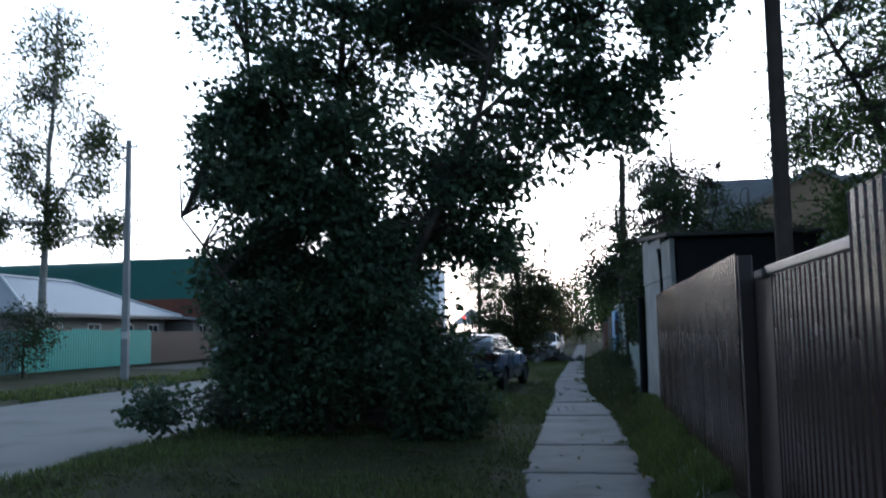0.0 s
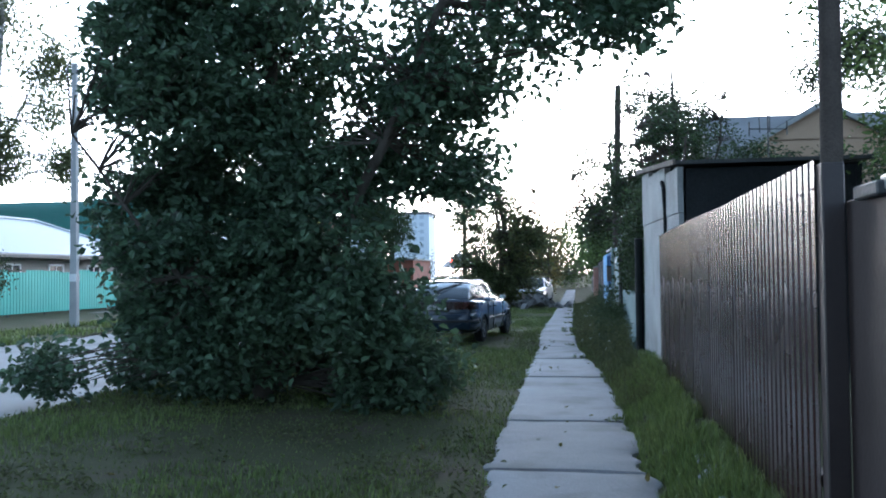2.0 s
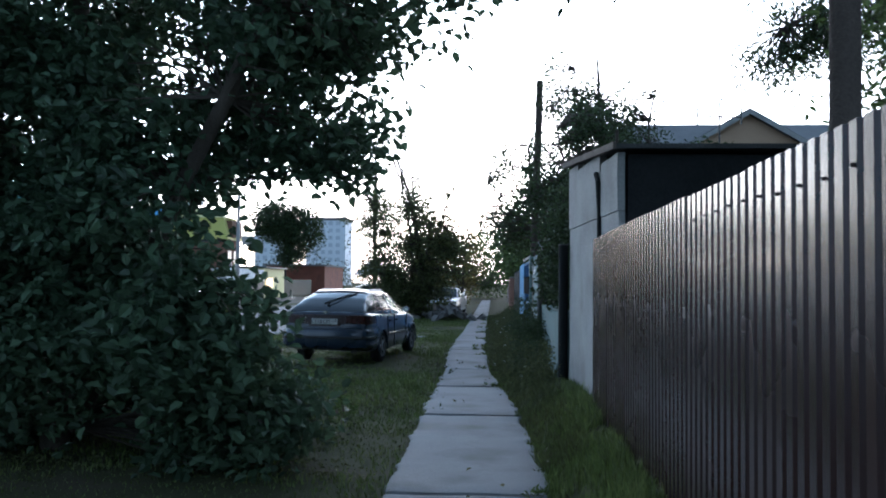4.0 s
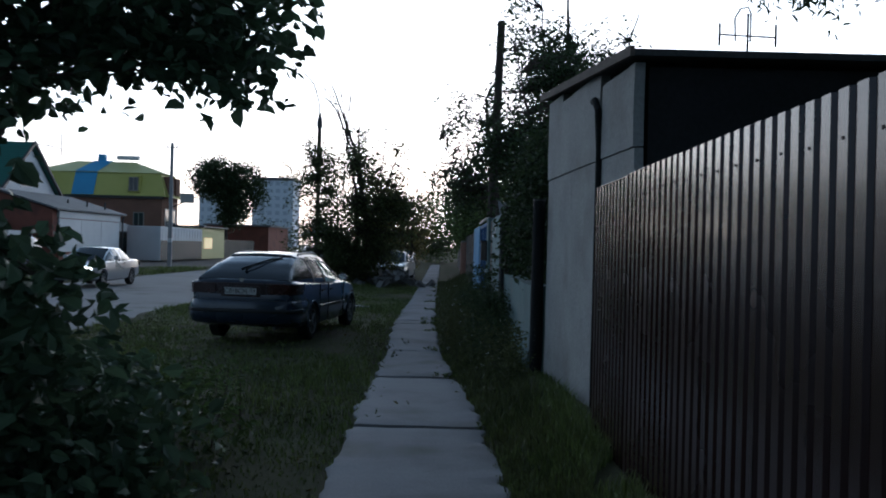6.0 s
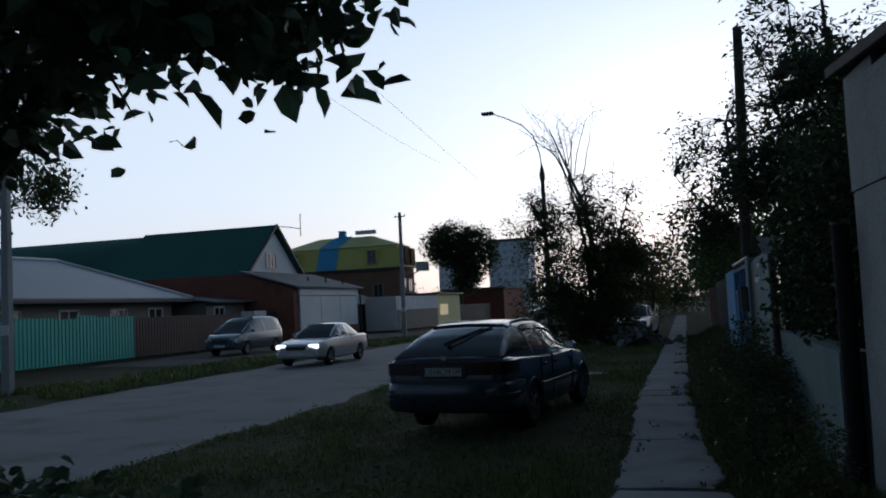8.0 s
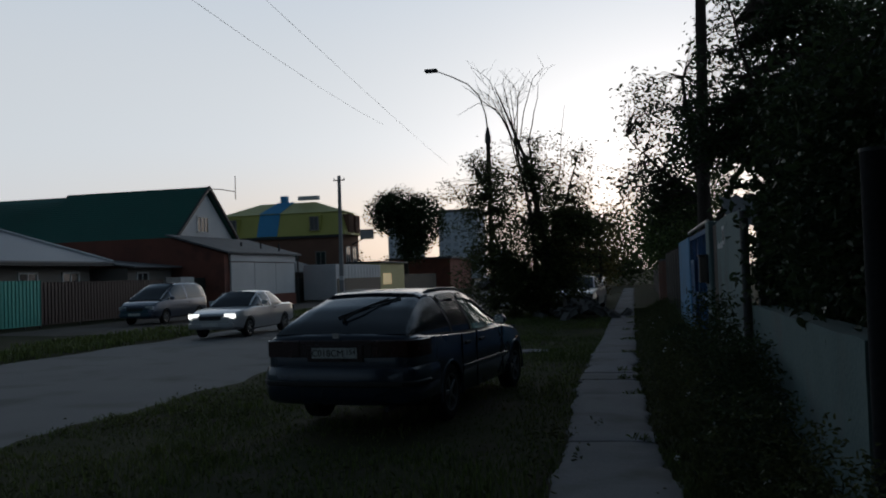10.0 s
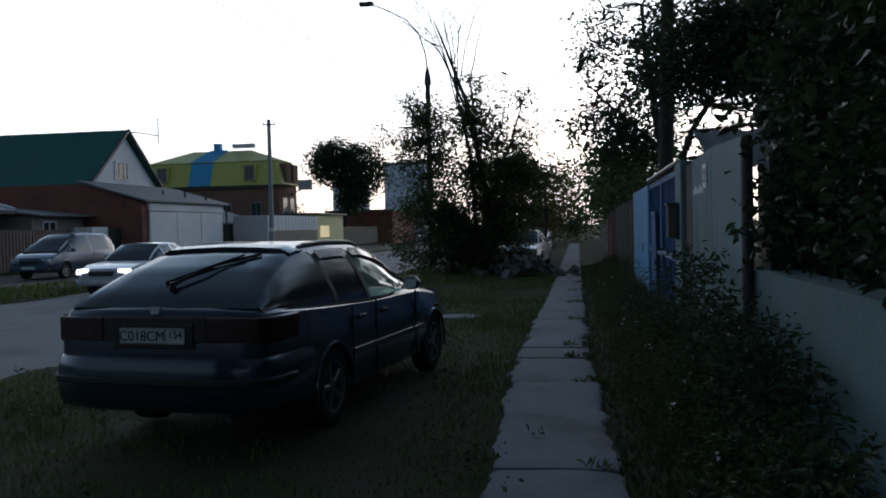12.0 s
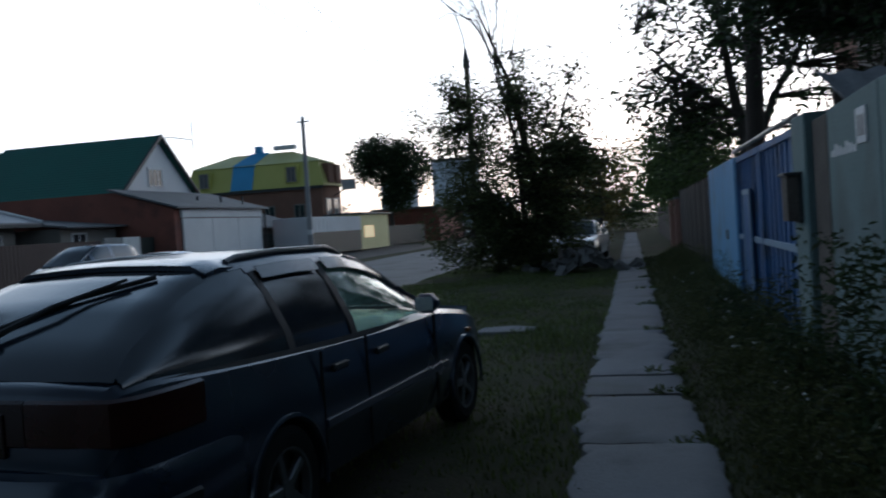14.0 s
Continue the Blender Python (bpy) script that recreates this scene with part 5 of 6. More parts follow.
    plan = [(0.89, 0.74), (0.905, 0.4), (0.87, 0.1), (0.76, -0.03), (0.5, -0.075), (0.0, -0.09), (-0.5, -0.075), (-0.76, -0.03), (-0.87, 0.1), (-0.905, 0.4), (-0.89, 0.74)]
    bm = bmesh.new()
    rows = []
    for (x, y), prev, nxt in zip(plan, [plan[0]] + plan[:-1], plan[1:] + [plan[-1]]):
        d = Vector((nxt[0] - prev[0], nxt[1] - prev[1], 0)).normalized()
        inn_x, inn_y = d.y * -0.0 - x * 0.14, 0.1
        rows.append([bm.verts.new(p) for p in ((x + inn_x * 0.5, y + 0.06, 0.33), (x * 0.985, y + 0.02, 0.36), (x, y, 0.44), (x, y, 0.62), (x * 0.985, y + 0.012, 0.68), (x * 0.975, y + 0.025, 0.705), (x + inn_x * 0.5, y + 0.09, 0.715))])
    for a, b in zip(rows, rows[1:]):
        for k in range(6):
            bm.faces.new((a[k], b[k], b[k + 1], a[k + 1]))
    bmesh.ops.recalc_face_normals(bm, faces=bm.faces[:])
    thick(bm, 0.02)
    bumper = part("rear_bumper", bm, CAR_PAINT, car, smooth=40)
    part("rub_strip", band([(x * 1.005, y - 0.004) for x, y in plan[1:-1]], 0.52, 0.575, -0.014), CAR_TRIM, bumper, "black rub strip")
    part("front_bumper", a_box(-0.72, 4.45, 0.3, 0.72, 4.76, 0.56, bevel=0.09), CAR_PAINT, car)
    part("plate_recess", a_box(-0.32, 0.012, 0.765, 0.32, 0.03, 0.935, bevel=0.005), TAIL_DARK, car)
    plate = part("number_plate", a_box(-0.26, -0.002, 0.795, 0.26, 0.01, 0.907, bevel=0.004), PLATE_WHITE, car, "white number plate with black characters")
    for words, x, size in (("C018CM", -0.075, 0.1), ("154", 0.19, 0.075)):
        ob = new("lettering", text_mesh("lettering", words, size, INK))
        ob.parent = plate
        ob.matrix_basis = pose(x, -0.004, 0.85 if size > 0.09 else 0.862)
    for z in (0.802, 0.9):
        part("border", a_box(-0.25, -0.004, z - 0.002, 0.25, -0.002, z + 0.002), INK, plate)
    part("divider", a_box(0.112, -0.004, 0.802, 0.116, -0.002, 0.9), INK, plate)
    part("badge", a_prism([(-0.045, 1.055), (0.045, 1.055), (0.03, 1.0), (-0.03, 1.0)], "y", 0.045, 0.062), CHROME, car, "small chrome badge")

    def on_glass(x, y, up=0.02):
        pts = cabin_section(y, C)
        a = abs(x)
        for (x1, z1), (x0, z0) in zip(pts[3:], pts[4:]):
            if x0 <= a <= x1:
                return (x, y, z0 + (z1 - z0) * (a - x0) / max(x1 - x0, 1e-6) + up)
        return (x, y, pts[3][1] + up)
    wiper = part("wiper", a_tube([on_glass(-0.02, 0.3, 0.03), on_glass(0.12, 0.5, 0.045), on_glass(0.3, 0.78, 0.035)], [0.016, 0.011, 0.008], sides=6), CAR_TRIM, car, "black rear wiper arm")
    part("wiper_blade", a_tube([on_glass(-0.12, 0.36, 0.014), on_glass(0.15, 0.62, 0.016), on_glass(0.4, 0.86, 0.014)], 0.012, sides=6), CAR_TRIM, wiper)
    part("wiper_pivot", a_tube([on_glass(-0.02, 0.3, 0.0), on_glass(-0.02, 0.3, 0.05)], 0.025, sides=10), CAR_TRIM, wiper)
    bm = bmesh.new()
    rows = []
    for x in np.linspace(-0.58, 0.58, 15):
        z = on_glass(x, 1.18, 0)[2]
        rows.append([bm.verts.new(p) for p in ((x, 1.22, z + 0.012), (x, 1.1, z + 0.018), (x, 0.985, z - 0.004), (x, 0.99, z - 0.03), (x, 1.1, z - 0.02))])
    for a, b in zip(rows, rows[1:]):
        for k in range(5):
            bm.faces.new((a[k], a[(k + 1) % 5], b[(k + 1) % 5], b[k]))
    bm.faces.new(rows[0])
    bm.faces.new(rows[-1][::-1])
    bmesh.ops.recalc_face_normals(bm, faces=bm.faces[:])
    part("spoiler", bm, CAR_PAINT, car, "slim roof spoiler")
    part("high_brake_lamp", a_box(-0.12, 0.98, 1.375, 0.12, 0.99, 1.39), TAIL_DARK, car)
    part("exhaust", a_tube([(0.55, 0.05, 0.28), (0.55, 0.6, 0.28)], 0.028, sides=10), DARK_METAL, car)
    part("bonnet_edge", a_box(-0.6, 3.44, 0.945, 0.6, 3.52, 0.965, bevel=0.006), CAR_TRIM, car)
    bm = bmesh.new()
    rows = []
    for x in np.linspace(-0.72, 0.72, 13):
        y = 4.5 - 0.16 * (x / 0.72) ** 2
        rows.append([bm.verts.new(p) for p in ((x, y - 0.14, 0.785), (x, y + 0.02, 0.815), (x, y + 0.06, 0.85), (x, y + 0.07, 0.84), (x, y + 0.035, 0.8), (x, y - 0.13, 0.76))])
    for a, b in zip(rows, rows[1:]):
        for k in range(6):
            bm.faces.new((a[k], a[(k + 1) % 6], b[(k + 1) % 6], b[k]))
    bm.faces.new(rows[0])
    bm.faces.new(rows[-1][::-1])
    bmesh.ops.recalc_face_normals(bm, faces=bm.faces[:])
    part("bonnet_deflector", bm, CAR_GLASS, car, "black plastic bonnet deflector")
    part("steering_wheel", a_tube([(-0.38 + 0.18 * math.cos(a), 2.72 + 0.05 * math.sin(a), 0.92 + 0.16 * math.sin(a)) for a in np.linspace(0, TWO, 18)], 0.014, sides=6, cap=False), CAR_TRIM, car)
    part("dashboard", a_box(-0.7, 2.85, 0.75, 0.7, 3.3, 0.945, bevel=0.05), CAR_TRIM, car)
    return car


estate_car(pose(-2.697, 20.35, 0.0, 0, 0, -7.2))

VAN_BODY = [(0.0, 0.7, 0.42, 0.85), (0.06, 0.8, 0.36, 1.0), (0.2, 0.84, 0.3, 1.02), (1.0, 0.86, 0.24, 1.0), (2.4, 0.86, 0.22, 0.98), (3.4, 0.85, 0.22, 0.97), (3.9, 0.82, 0.25, 0.88), (4.2, 0.74, 0.3, 0.75), (4.32, 0.6, 0.4, 0.6)]
VAN_CABIN = [(0.06, 0.76, 1.0, 0.68, 1.2), (0.2, 0.8, 1.0, 0.62, 1.5), (0.5, 0.82, 1.0, 0.6, 1.6), (1.6, 0.83, 0.98, 0.6, 1.63), (2.4, 0.82, 0.97, 0.59, 1.6), (2.8, 0.81, 0.97, 0.6, 1.45), (3.3, 0.78, 0.96, 0.65, 1.15), (3.6, 0.74, 0.94, 0.68, 0.98)]
SEDAN_BODY = [(0.0, 0.66, 0.42, 0.8), (0.06, 0.78, 0.36, 0.9), (0.3, 0.83, 0.28, 0.93), (1.0, 0.85, 0.22, 0.92), (2.4, 0.85, 0.2, 0.9), (3.2, 0.85, 0.2, 0.9), (3.9, 0.82, 0.24, 0.82), (4.3, 0.74, 0.3, 0.72), (4.45, 0.6, 0.4, 0.6)]
SEDAN_CABIN = [(0.75, 0.72, 0.92, 0.68, 0.96), (1.0, 0.78, 0.92, 0.62, 1.15), (1.4, 0.8, 0.91, 0.57, 1.34), (1.9, 0.8, 0.9, 0.56, 1.38), (2.4, 0.79, 0.9, 0.56, 1.35), (2.8, 0.77, 0.9, 0.6, 1.15), (3.15, 0.74, 0.9, 0.66, 0.93)]


def plain_car(name, label, paint, body, cabin, axles, m, lights=None):
    car = thing(name, label, "car", m)
    part("body", body_mesh("body", body, axles, (0.33, 0.31), paint), paint, car, smooth=30)
    y0, y1 = cabin[0][0], cabin[-1][0]
    mid = [r[0] for r in cabin if r[4] > max(q[4] for q in cabin) - 0.12]
    part("roof", thick(cabin_skin(cabin, min(mid), max(mid), 3.0, 6.0, 0.004, 10), 0.01), paint, car, smooth=50)
    part("windscreen", thick(cabin_skin(cabin, max(mid), y1, 3.0, 6.0, 0.0, 8), 0.008), CAR_GLASS, car, smooth=60)
    part("rear_window", thick(cabin_skin(cabin, y0, min(mid), 3.0, 6.0, 0.0, 8), 0.008), CAR_GLASS, car, smooth=60)
    for s in (1, -1):
        part("side_window", thick(cabin_skin(cabin, y0, y1, 0.0, 3.0, 0.0, 14, (s,)), 0.008), CAR_GLASS, car, smooth=60)
        for y in (y0 + 0.12, (y0 + y1) / 2 - 0.1, y1 - 0.75):
            part("pillar", thick(cabin_skin(cabin, y, y + 0.09, 0.0, 3.1, 0.005, 3, (s,)), 0.012), paint, car, smooth=60)
        bar = [(y, cabin_section(y, cabin)[3]) for y in np.linspace(max(mid), y1, 6)]
        part("windscreen_pillar", a_tube([(s * x, y, z) for y, (x, z) in bar], 0.03, sides=6), paint, car)
        L = body[-1][0]
        part("headlamp", a_box(min(s * 0.42, s * 0.74), L - 0.2, 0.6, max(s * 0.42, s * 0.74), L - 0.06, 0.74, bevel=0.02), lights or LENS, car, "lit headlamp" if lights else "clear headlamp")
        part("tail_lamp", a_box(min(s * 0.5, s * 0.8), 0.0, 0.68, max(s * 0.5, s * 0.8), 0.1, 0.84, bevel=0.02), TAIL_RED, car, "red tail lamp")
        part("mirror", a_box(min(s * 0.82, s * 0.98), y1 - 0.6, 0.95, max(s * 0.82, s * 0.98), y1 - 0.5, 1.08, bevel=0.02), paint, car)
        part("door_handle", a_box(min(s * 0.84, s * 0.87), (y0 + y1) / 2 - 0.3, 0.8, max(s * 0.84, s * 0.87), (y0 + y1) / 2 - 0.15, 0.83), CAR_TRIM, car)
        for y in axles:
            wheel(car, s * 0.74, y, 0.3, 7)
    part("grille", a_box(-0.35, L - 0.1, 0.55, 0.35, L + 0.005, 0.68, bevel=0.01), CAR_TRIM, car)
    part("front_bumper", a_box(-0.72, L - 0.28, 0.3, 0.72, L + 0.03, 0.5, bevel=0.06), paint, car)
    part("rear_bumper", a_box(-0.76, -0.05, 0.35, 0.76, 0.2, 0.6, bevel=0.06), paint, car)
    part("number_plate", a_box(-0.26, L + 0.03, 0.38, 0.26, L + 0.04, 0.48), PLATE_WHITE, car)
    part("number_plate", a_box(-0.26, -0.06, 0.62, 0.26, -0.005, 0.73), PLATE_WHITE, car)
    return car


plain_car("minivan", "blue-grey compact minivan parked before the brown fence", VAN_PAINT, VAN_BODY, VAN_CABIN, (0.8, 3.4), pose(-18.8, 46.2, 0.03, 0, 0, 180))
plain_car("saloon_car", "pale saloon car parked behind the rubble heap", WHITE_CAR, SEDAN_BODY, SEDAN_CABIN, (0.9, 3.5), pose(-1.75, 49.3, 0.0, 0, 0, 176))
plain_car("saloon_car", "pale saloon car parked on the verge far along the path", WHITE_CAR, SEDAN_BODY, SEDAN_CABIN, (0.9, 3.5), pose(-2.7, 76.0, 0.0, 0, 0, 180))
plain_car("saloon_car", "silver saloon car standing far down the street", SILVER_PAINT, SEDAN_BODY, SEDAN_CABIN, (0.9, 3.5), pose(-14.6, 92.0, 0.0, 0, 0, -60))
plain_car("saloon_car", "silver saloon car on the street with its headlamps lit", SILVER_PAINT, SEDAN_BODY, SEDAN_CABIN, (0.9, 3.5), pose(-11.95, 39.5, -0.055, 0, 0, 180), HEADLIGHT)

# ---- rubble heap ----
heap = thing("rubble_heap", "heap of hollow concrete blocks, boards and scrap under a bush", "rubble", pose(-1.6, 42.2, 0))
rng = random.Random(9)
BLOCK_BM = bmesh.new()
box(BLOCK_BM, -0.2, -0.1, -0.1, 0.2, 0.1, 0.1)
for f in [f for f in BLOCK_BM.faces if abs(f.normal.y) > 0.9]:
    made = bmesh.ops.inset_individual(BLOCK_BM, faces=[f], thickness=0.04, depth=-0.06)
BLOCK_MESH = bpy.data.meshes.new("block")
BLOCK_BM.to_mesh(BLOCK_MESH)
BLOCK_BM.free()
BLOCK_MESH.materials.append(BLOCK)
for k in range(46):
    x, y = rng.gauss(0, 0.62), rng.gauss(0, 0.7)
    z = max(0.08, 0.72 - 0.55 * math.hypot(x, y * 0.8)) * rng.uniform(0.35, 1.0)
    shared("block", BLOCK_MESH, heap, pose(x, y, z, rng.uniform(-40, 40), rng.uniform(-40, 40), rng.uniform(0, 180)))
for k in range(6):
    a = rng.uniform(0, 180)
    part("board", a_box(-0.7, -0.06, 0, 0.7, 0.06, 0.03, turn=pose(rng.uniform(-0.6, 0.6), rng.uniform(-0.5, 0.5), rng.uniform(0.15, 0.55), rng.uniform(-20, 20), rng.uniform(-15, 15), a)), OLD_WOOD, heap)
slab_patch = thing("concrete_piece", "flat broken concrete slab lying in the grass", "concrete", pose(-1.9, 29.5, -0.03) @ Matrix.Diagonal((0.55, 0.7, 1, 1)))
part("slab", a_prism([(-0.7, -0.35), (0.5, -0.45), (0.85, 0.2), (0.1, 0.5), (-0.6, 0.35)], "z", -0.05, 0.045), CONCRETE, slab_patch)
# ---- trees, hedges and grass ----
def leaves(name, places, per, size, spread, mat, seed, narrow=0.5, droop=0.3, level=0.5):
    """Folded leaves strewn round the given twig ends: one mesh."""
    r = np.random.default_rng(seed)
    places = np.asarray(places)
    n = len(places) * per
    at = np.repeat(places, per, axis=0) + r.normal(0, 1, (n, 3)) * spread * np.array((1, 1, 0.8))
    d = r.normal(0, 1, (n, 3))
    d[:, 2] = d[:, 2] * 0.6 - droop
    d /= np.linalg.norm(d, axis=1)[:, None]
    up = r.normal(0, 1, (n, 3)) * (1 - level) + np.array((0, 0, level))
    side = np.cross(d, up)
    side /= np.linalg.norm(side, axis=1)[:, None] + 1e-9
    up = np.cross(side, d)
    s = (size * r.uniform(0.55, 1.25, n))[:, None]
    w = s * narrow * 0.5
    fold = up * s * 0.12
    verts = np.stack([at, at + d * s * 0.3 - side * w + fold, at + d * s * 0.68 - side * w * 0.8 + fold, at + d * s - up * s * 0.1, at + d * s * 0.68 + side * w * 0.8 + fold, at + d * s * 0.3 + side * w + fold], axis=1).reshape(-1, 3)
    base = (np.arange(n) * 6)[:, None]
    quads = np.concatenate([base + np.array((0, 1, 2, 3)), base + np.array((0, 3, 4, 5))])
    return array_mesh(name, verts, quads, mat)


def crown_places(lumps, seed, gap=-0.05, wave=0.9):
    """Twig ends in a few uneven lumps (x, y, z, three radii, how many), with gaps."""
    r = np.random.default_rng(seed)
    places = []
    for cx, cy, cz, a, b, c, count in lumps:
        tries = 0
        found = 0
        while found < count and tries < count * 6:
            tries += 1
            v = r.normal(0, 1, 3)
            v /= np.linalg.norm(v)
            rad = r.uniform(0, 1) ** 0.42
            rad *= 1 + 0.25 * noise.noise((v[0] * 2 + cx, v[1] * 2 + cy, v[2] * 2 + cz))
            p = (cx + v[0] * a * rad, cy + v[1] * b * rad, cz + v[2] * c * rad)
            if p[2] < 0.06 or noise.noise((p[0] * wave + seed, p[1] * wave, p[2] * wave)) < gap:
                continue
            places.append(p)
            found += 1
    return np.array(places)


def tree(name, label, x, y, limbs, lumps, leaf, per, size, spread, seed, bark=BARK, gap=-0.05, wave=0.9, narrow=0.5, droop=0.3, twigs=0.5, category="tree", level=0.5):
    """Trunk and limbs as tapered tubes, thin twigs, and a crown of single leaves. All places are in the world."""
    t = thing(name, label, category, pose(x, y, 0))
    away = Vector((-x, -y, 0))
    nodes = []
    for k, (points, r0, r1) in enumerate(limbs):
        n = 9
        pts, rad = [], []
        pv = [Vector(p) for p in points]
        for i in range(n):
            f = i / (n - 1) * (len(pv) - 1)
            j = min(int(f), len(pv) - 2)
            q = pv[j].lerp(pv[j + 1], f - j)
            if 0 < i:
                q = q + Vector((noise.noise((i * 0.7, k, seed)), noise.noise((i * 0.7, k + 9, seed)), 0)) * 0.12
            pts.append(q + away)
            rad.append(r0 + (r1 - r0) * i / (n - 1))
            nodes.append(q)
        part("trunk" if k == 0 else "limb", a_tube(pts, rad, sides=9 if k == 0 else 6), bark, t, smooth=60)
    places = crown_places(lumps, seed, gap, wave)
    if twigs:
        r = random.Random(seed)
        bm = bmesh.new()
        arr = np.array([tuple(q) for q in nodes])
        for p in places:
            if r.random() < twigs:
                j = int(np.argmin(((arr - p) ** 2).sum(1) + (arr[:, 2] > p[2] + 0.5) * 4))
                a, b = Vector(arr[j]) + away, Vector(p) + away
                if (b - a).length > 3.2:
                    a = a.lerp(b, 0.5)
                mid = a.lerp(b, 0.55) + Vector((r.uniform(-0.15, 0.15), r.uniform(-0.15, 0.15), r.uniform(0.0, 0.2)))
                tube(bm, [a, mid, b], [0.016, 0.01, 0.004], 3, cap=False)
        part("twig_mass", bm, bark, t, smooth=0)
        t.children[-1]["kind"] = "stuff"
    crown = new("crown", leaves("crown", places + np.array(tuple(away)), per, size, spread, leaf, seed, narrow, droop, level))
    crown.parent = t
    return t


# the big shrubby maple on the verge
tree("maple", "broad shrubby maple with dense dark green foliage on the verge", -3.6, 12.0,
     [([(-3.6, 12.0, 0), (-3.5, 12.0, 3.5), (-3.3, 12.1, 8)], 0.14, 0.04),
      ([(-3.4, 12.0, 0.2), (-2.4, 11.6, 2.2), (-1.1, 10.8, 4.2), (-0.5, 10.3, 6.2)], 0.11, 0.03),
      ([(-3.7, 12.1, 0.2), (-4.6, 12.2, 2.6), (-5.2, 12.3, 6.5)], 0.09, 0.03),
      ([(-3.5, 12.2, 0.3), (-2.6, 12.8, 2.4), (-1.4, 13.0, 4.6)], 0.07, 0.02),
      ([(-1.0, 10.7, 4.6), (0.2, 10.5, 5.6), (1.6, 10.4, 6.4)], 0.04, 0.012),
      ([(-3.8, 11.8, 0.2), (-4.3, 11.0, 1.6), (-5.6, 10.8, 3.4)], 0.06, 0.015)],
     [(-4.05, 11.5, 1.7, 1.5, 1.15, 1.8, 1900), (-3.9, 11.9, 4.3, 1.8, 1.9, 1.9, 1700), (-1.7, 12.0, 3.35, 0.95, 0.9, 0.8, 230), (-0.9, 12.2, 4.2, 1.2, 1.1, 0.9, 270),
      (0.6, 10.5, 4.7, 1.1, 1.0, 0.9, 400), (1.4, 10.4, 5.8, 1.2, 1.0, 0.9, 340), (0.2, 10.8, 6.8, 2.2, 1.5, 1.1, 560), (-3.2, 12.2, 7.6, 3.0, 2.4, 2.2, 1700), (-3.9, 13.1, 0.35, 2.3, 1.5, 0.5, 1000),
      (-4.9, 12.0, 4.2, 0.95, 1.2, 2.0, 800), (-2.7, 11.2, 2.2, 1.0, 0.9, 1.7, 700), (-1.7, 11.3, 0.45, 0.9, 0.8, 0.5, 330), (-1.85, 10.6, 1.4, 0.8, 0.6, 0.8, 320), (-1.0, 12.1, 3.3, 0.7, 0.8, 0.85, 190), (-2.3, 12.6, 3.0, 0.6, 0.6, 0.6, 110), (-1.2, 10.8, 4.0, 1.0, 0.8, 0.8, 100), (-5.9, 11.6, 0.45, 0.9, 0.9, 0.4, 110), (-1.6, 11.6, 6.0, 1.2, 1.1, 1.2, 380)],
     LEAF_MAPLE, 9, 0.115, 0.12, 21, gap=-0.05, wave=1.3, narrow=0.66, twigs=0.2)
low_shoots = thing("shrub_shoots", "low leafy shoots at the edge of the maple", "shrub", pose(-1.5, 13.4, 0))
pl = crown_places([(0, 0, 0.25, 0.7, 0.5, 0.28, 60), (-0.5, 1.6, 0.25, 0.6, 0.8, 0.25, 60)], 5, -0.4)
ob = new("leaves", leaves("leaves", pl, 8, 0.08, 0.1, LEAF_LIGHT, 6, 0.5))
ob.parent = low_shoots
for k in range(9):
    x, y = 0.5 * math.sin(k * 2.4) - 0.2, 0.2 * k - 0.3
    part("stem", a_tube([(x, y, -0.03), (x + 0.05 * math.sin(k), y + 0.04, 0.2), (x + 0.1 * math.sin(k), y + 0.08, 0.4)], [0.008, 0.006, 0.003], sides=5), BARK, low_shoots)

# garden tree over the brown fence, and the narrow-leaved tree behind the shed
tree("garden_tree", "leafy green garden tree rising over the brown fence", 6.2, 12.0,
     [([(6.2, 12.0, 0), (6.1, 12.0, 3.5), (5.9, 12, 9)], 0.2, 0.05), ([(6.1, 12, 2.5), (4.8, 11.4, 4.2), (3.9, 11, 5.8)], 0.08, 0.02), ([(6.1, 12, 3), (7.5, 11.5, 5), (8.2, 11, 7)], 0.08, 0.02)],
     [(5.4, 11.6, 5.0, 2.2, 2.2, 2.3, 1300), (6.6, 12.0, 7.6, 2.9, 2.6, 2.6, 1700), (7.4, 11.0, 4.2, 2.2, 2.2, 2.2, 1100), (4.6, 11.2, 3.6, 0.8, 1.2, 0.9, 300), (5.4, 12.0, 3.2, 1.2, 1.3, 0.9, 600)],
     LEAF_LIGHT, 8, 0.1, 0.16, 31, gap=-0.1, wave=1.0, narrow=0.4, twigs=0.25)
tree("willow", "tree with narrow hanging leaves behind the shed", 8.6, 18.4,
     [([(8.6, 18.4, 0), (8.5, 18.3, 4), (8.2, 18.2, 7.5)], 0.16, 0.04), ([(8.4, 18.3, 4.6), (7.0, 17.9, 5.9), (5.2, 17.5, 5.7)], 0.06, 0.012)],
     [(7.6, 18.0, 6.2, 2.0, 1.5, 1.2, 420), (5.7, 17.5, 5.5, 1.2, 0.9, 0.6, 190), (4.8, 17.3, 5.15, 0.6, 0.5, 0.4, 60)],
     LEAF_DARK, 9, 0.13, 0.17, 33, gap=-0.02, wave=1.2, narrow=0.22, droop=0.9, twigs=0.5)

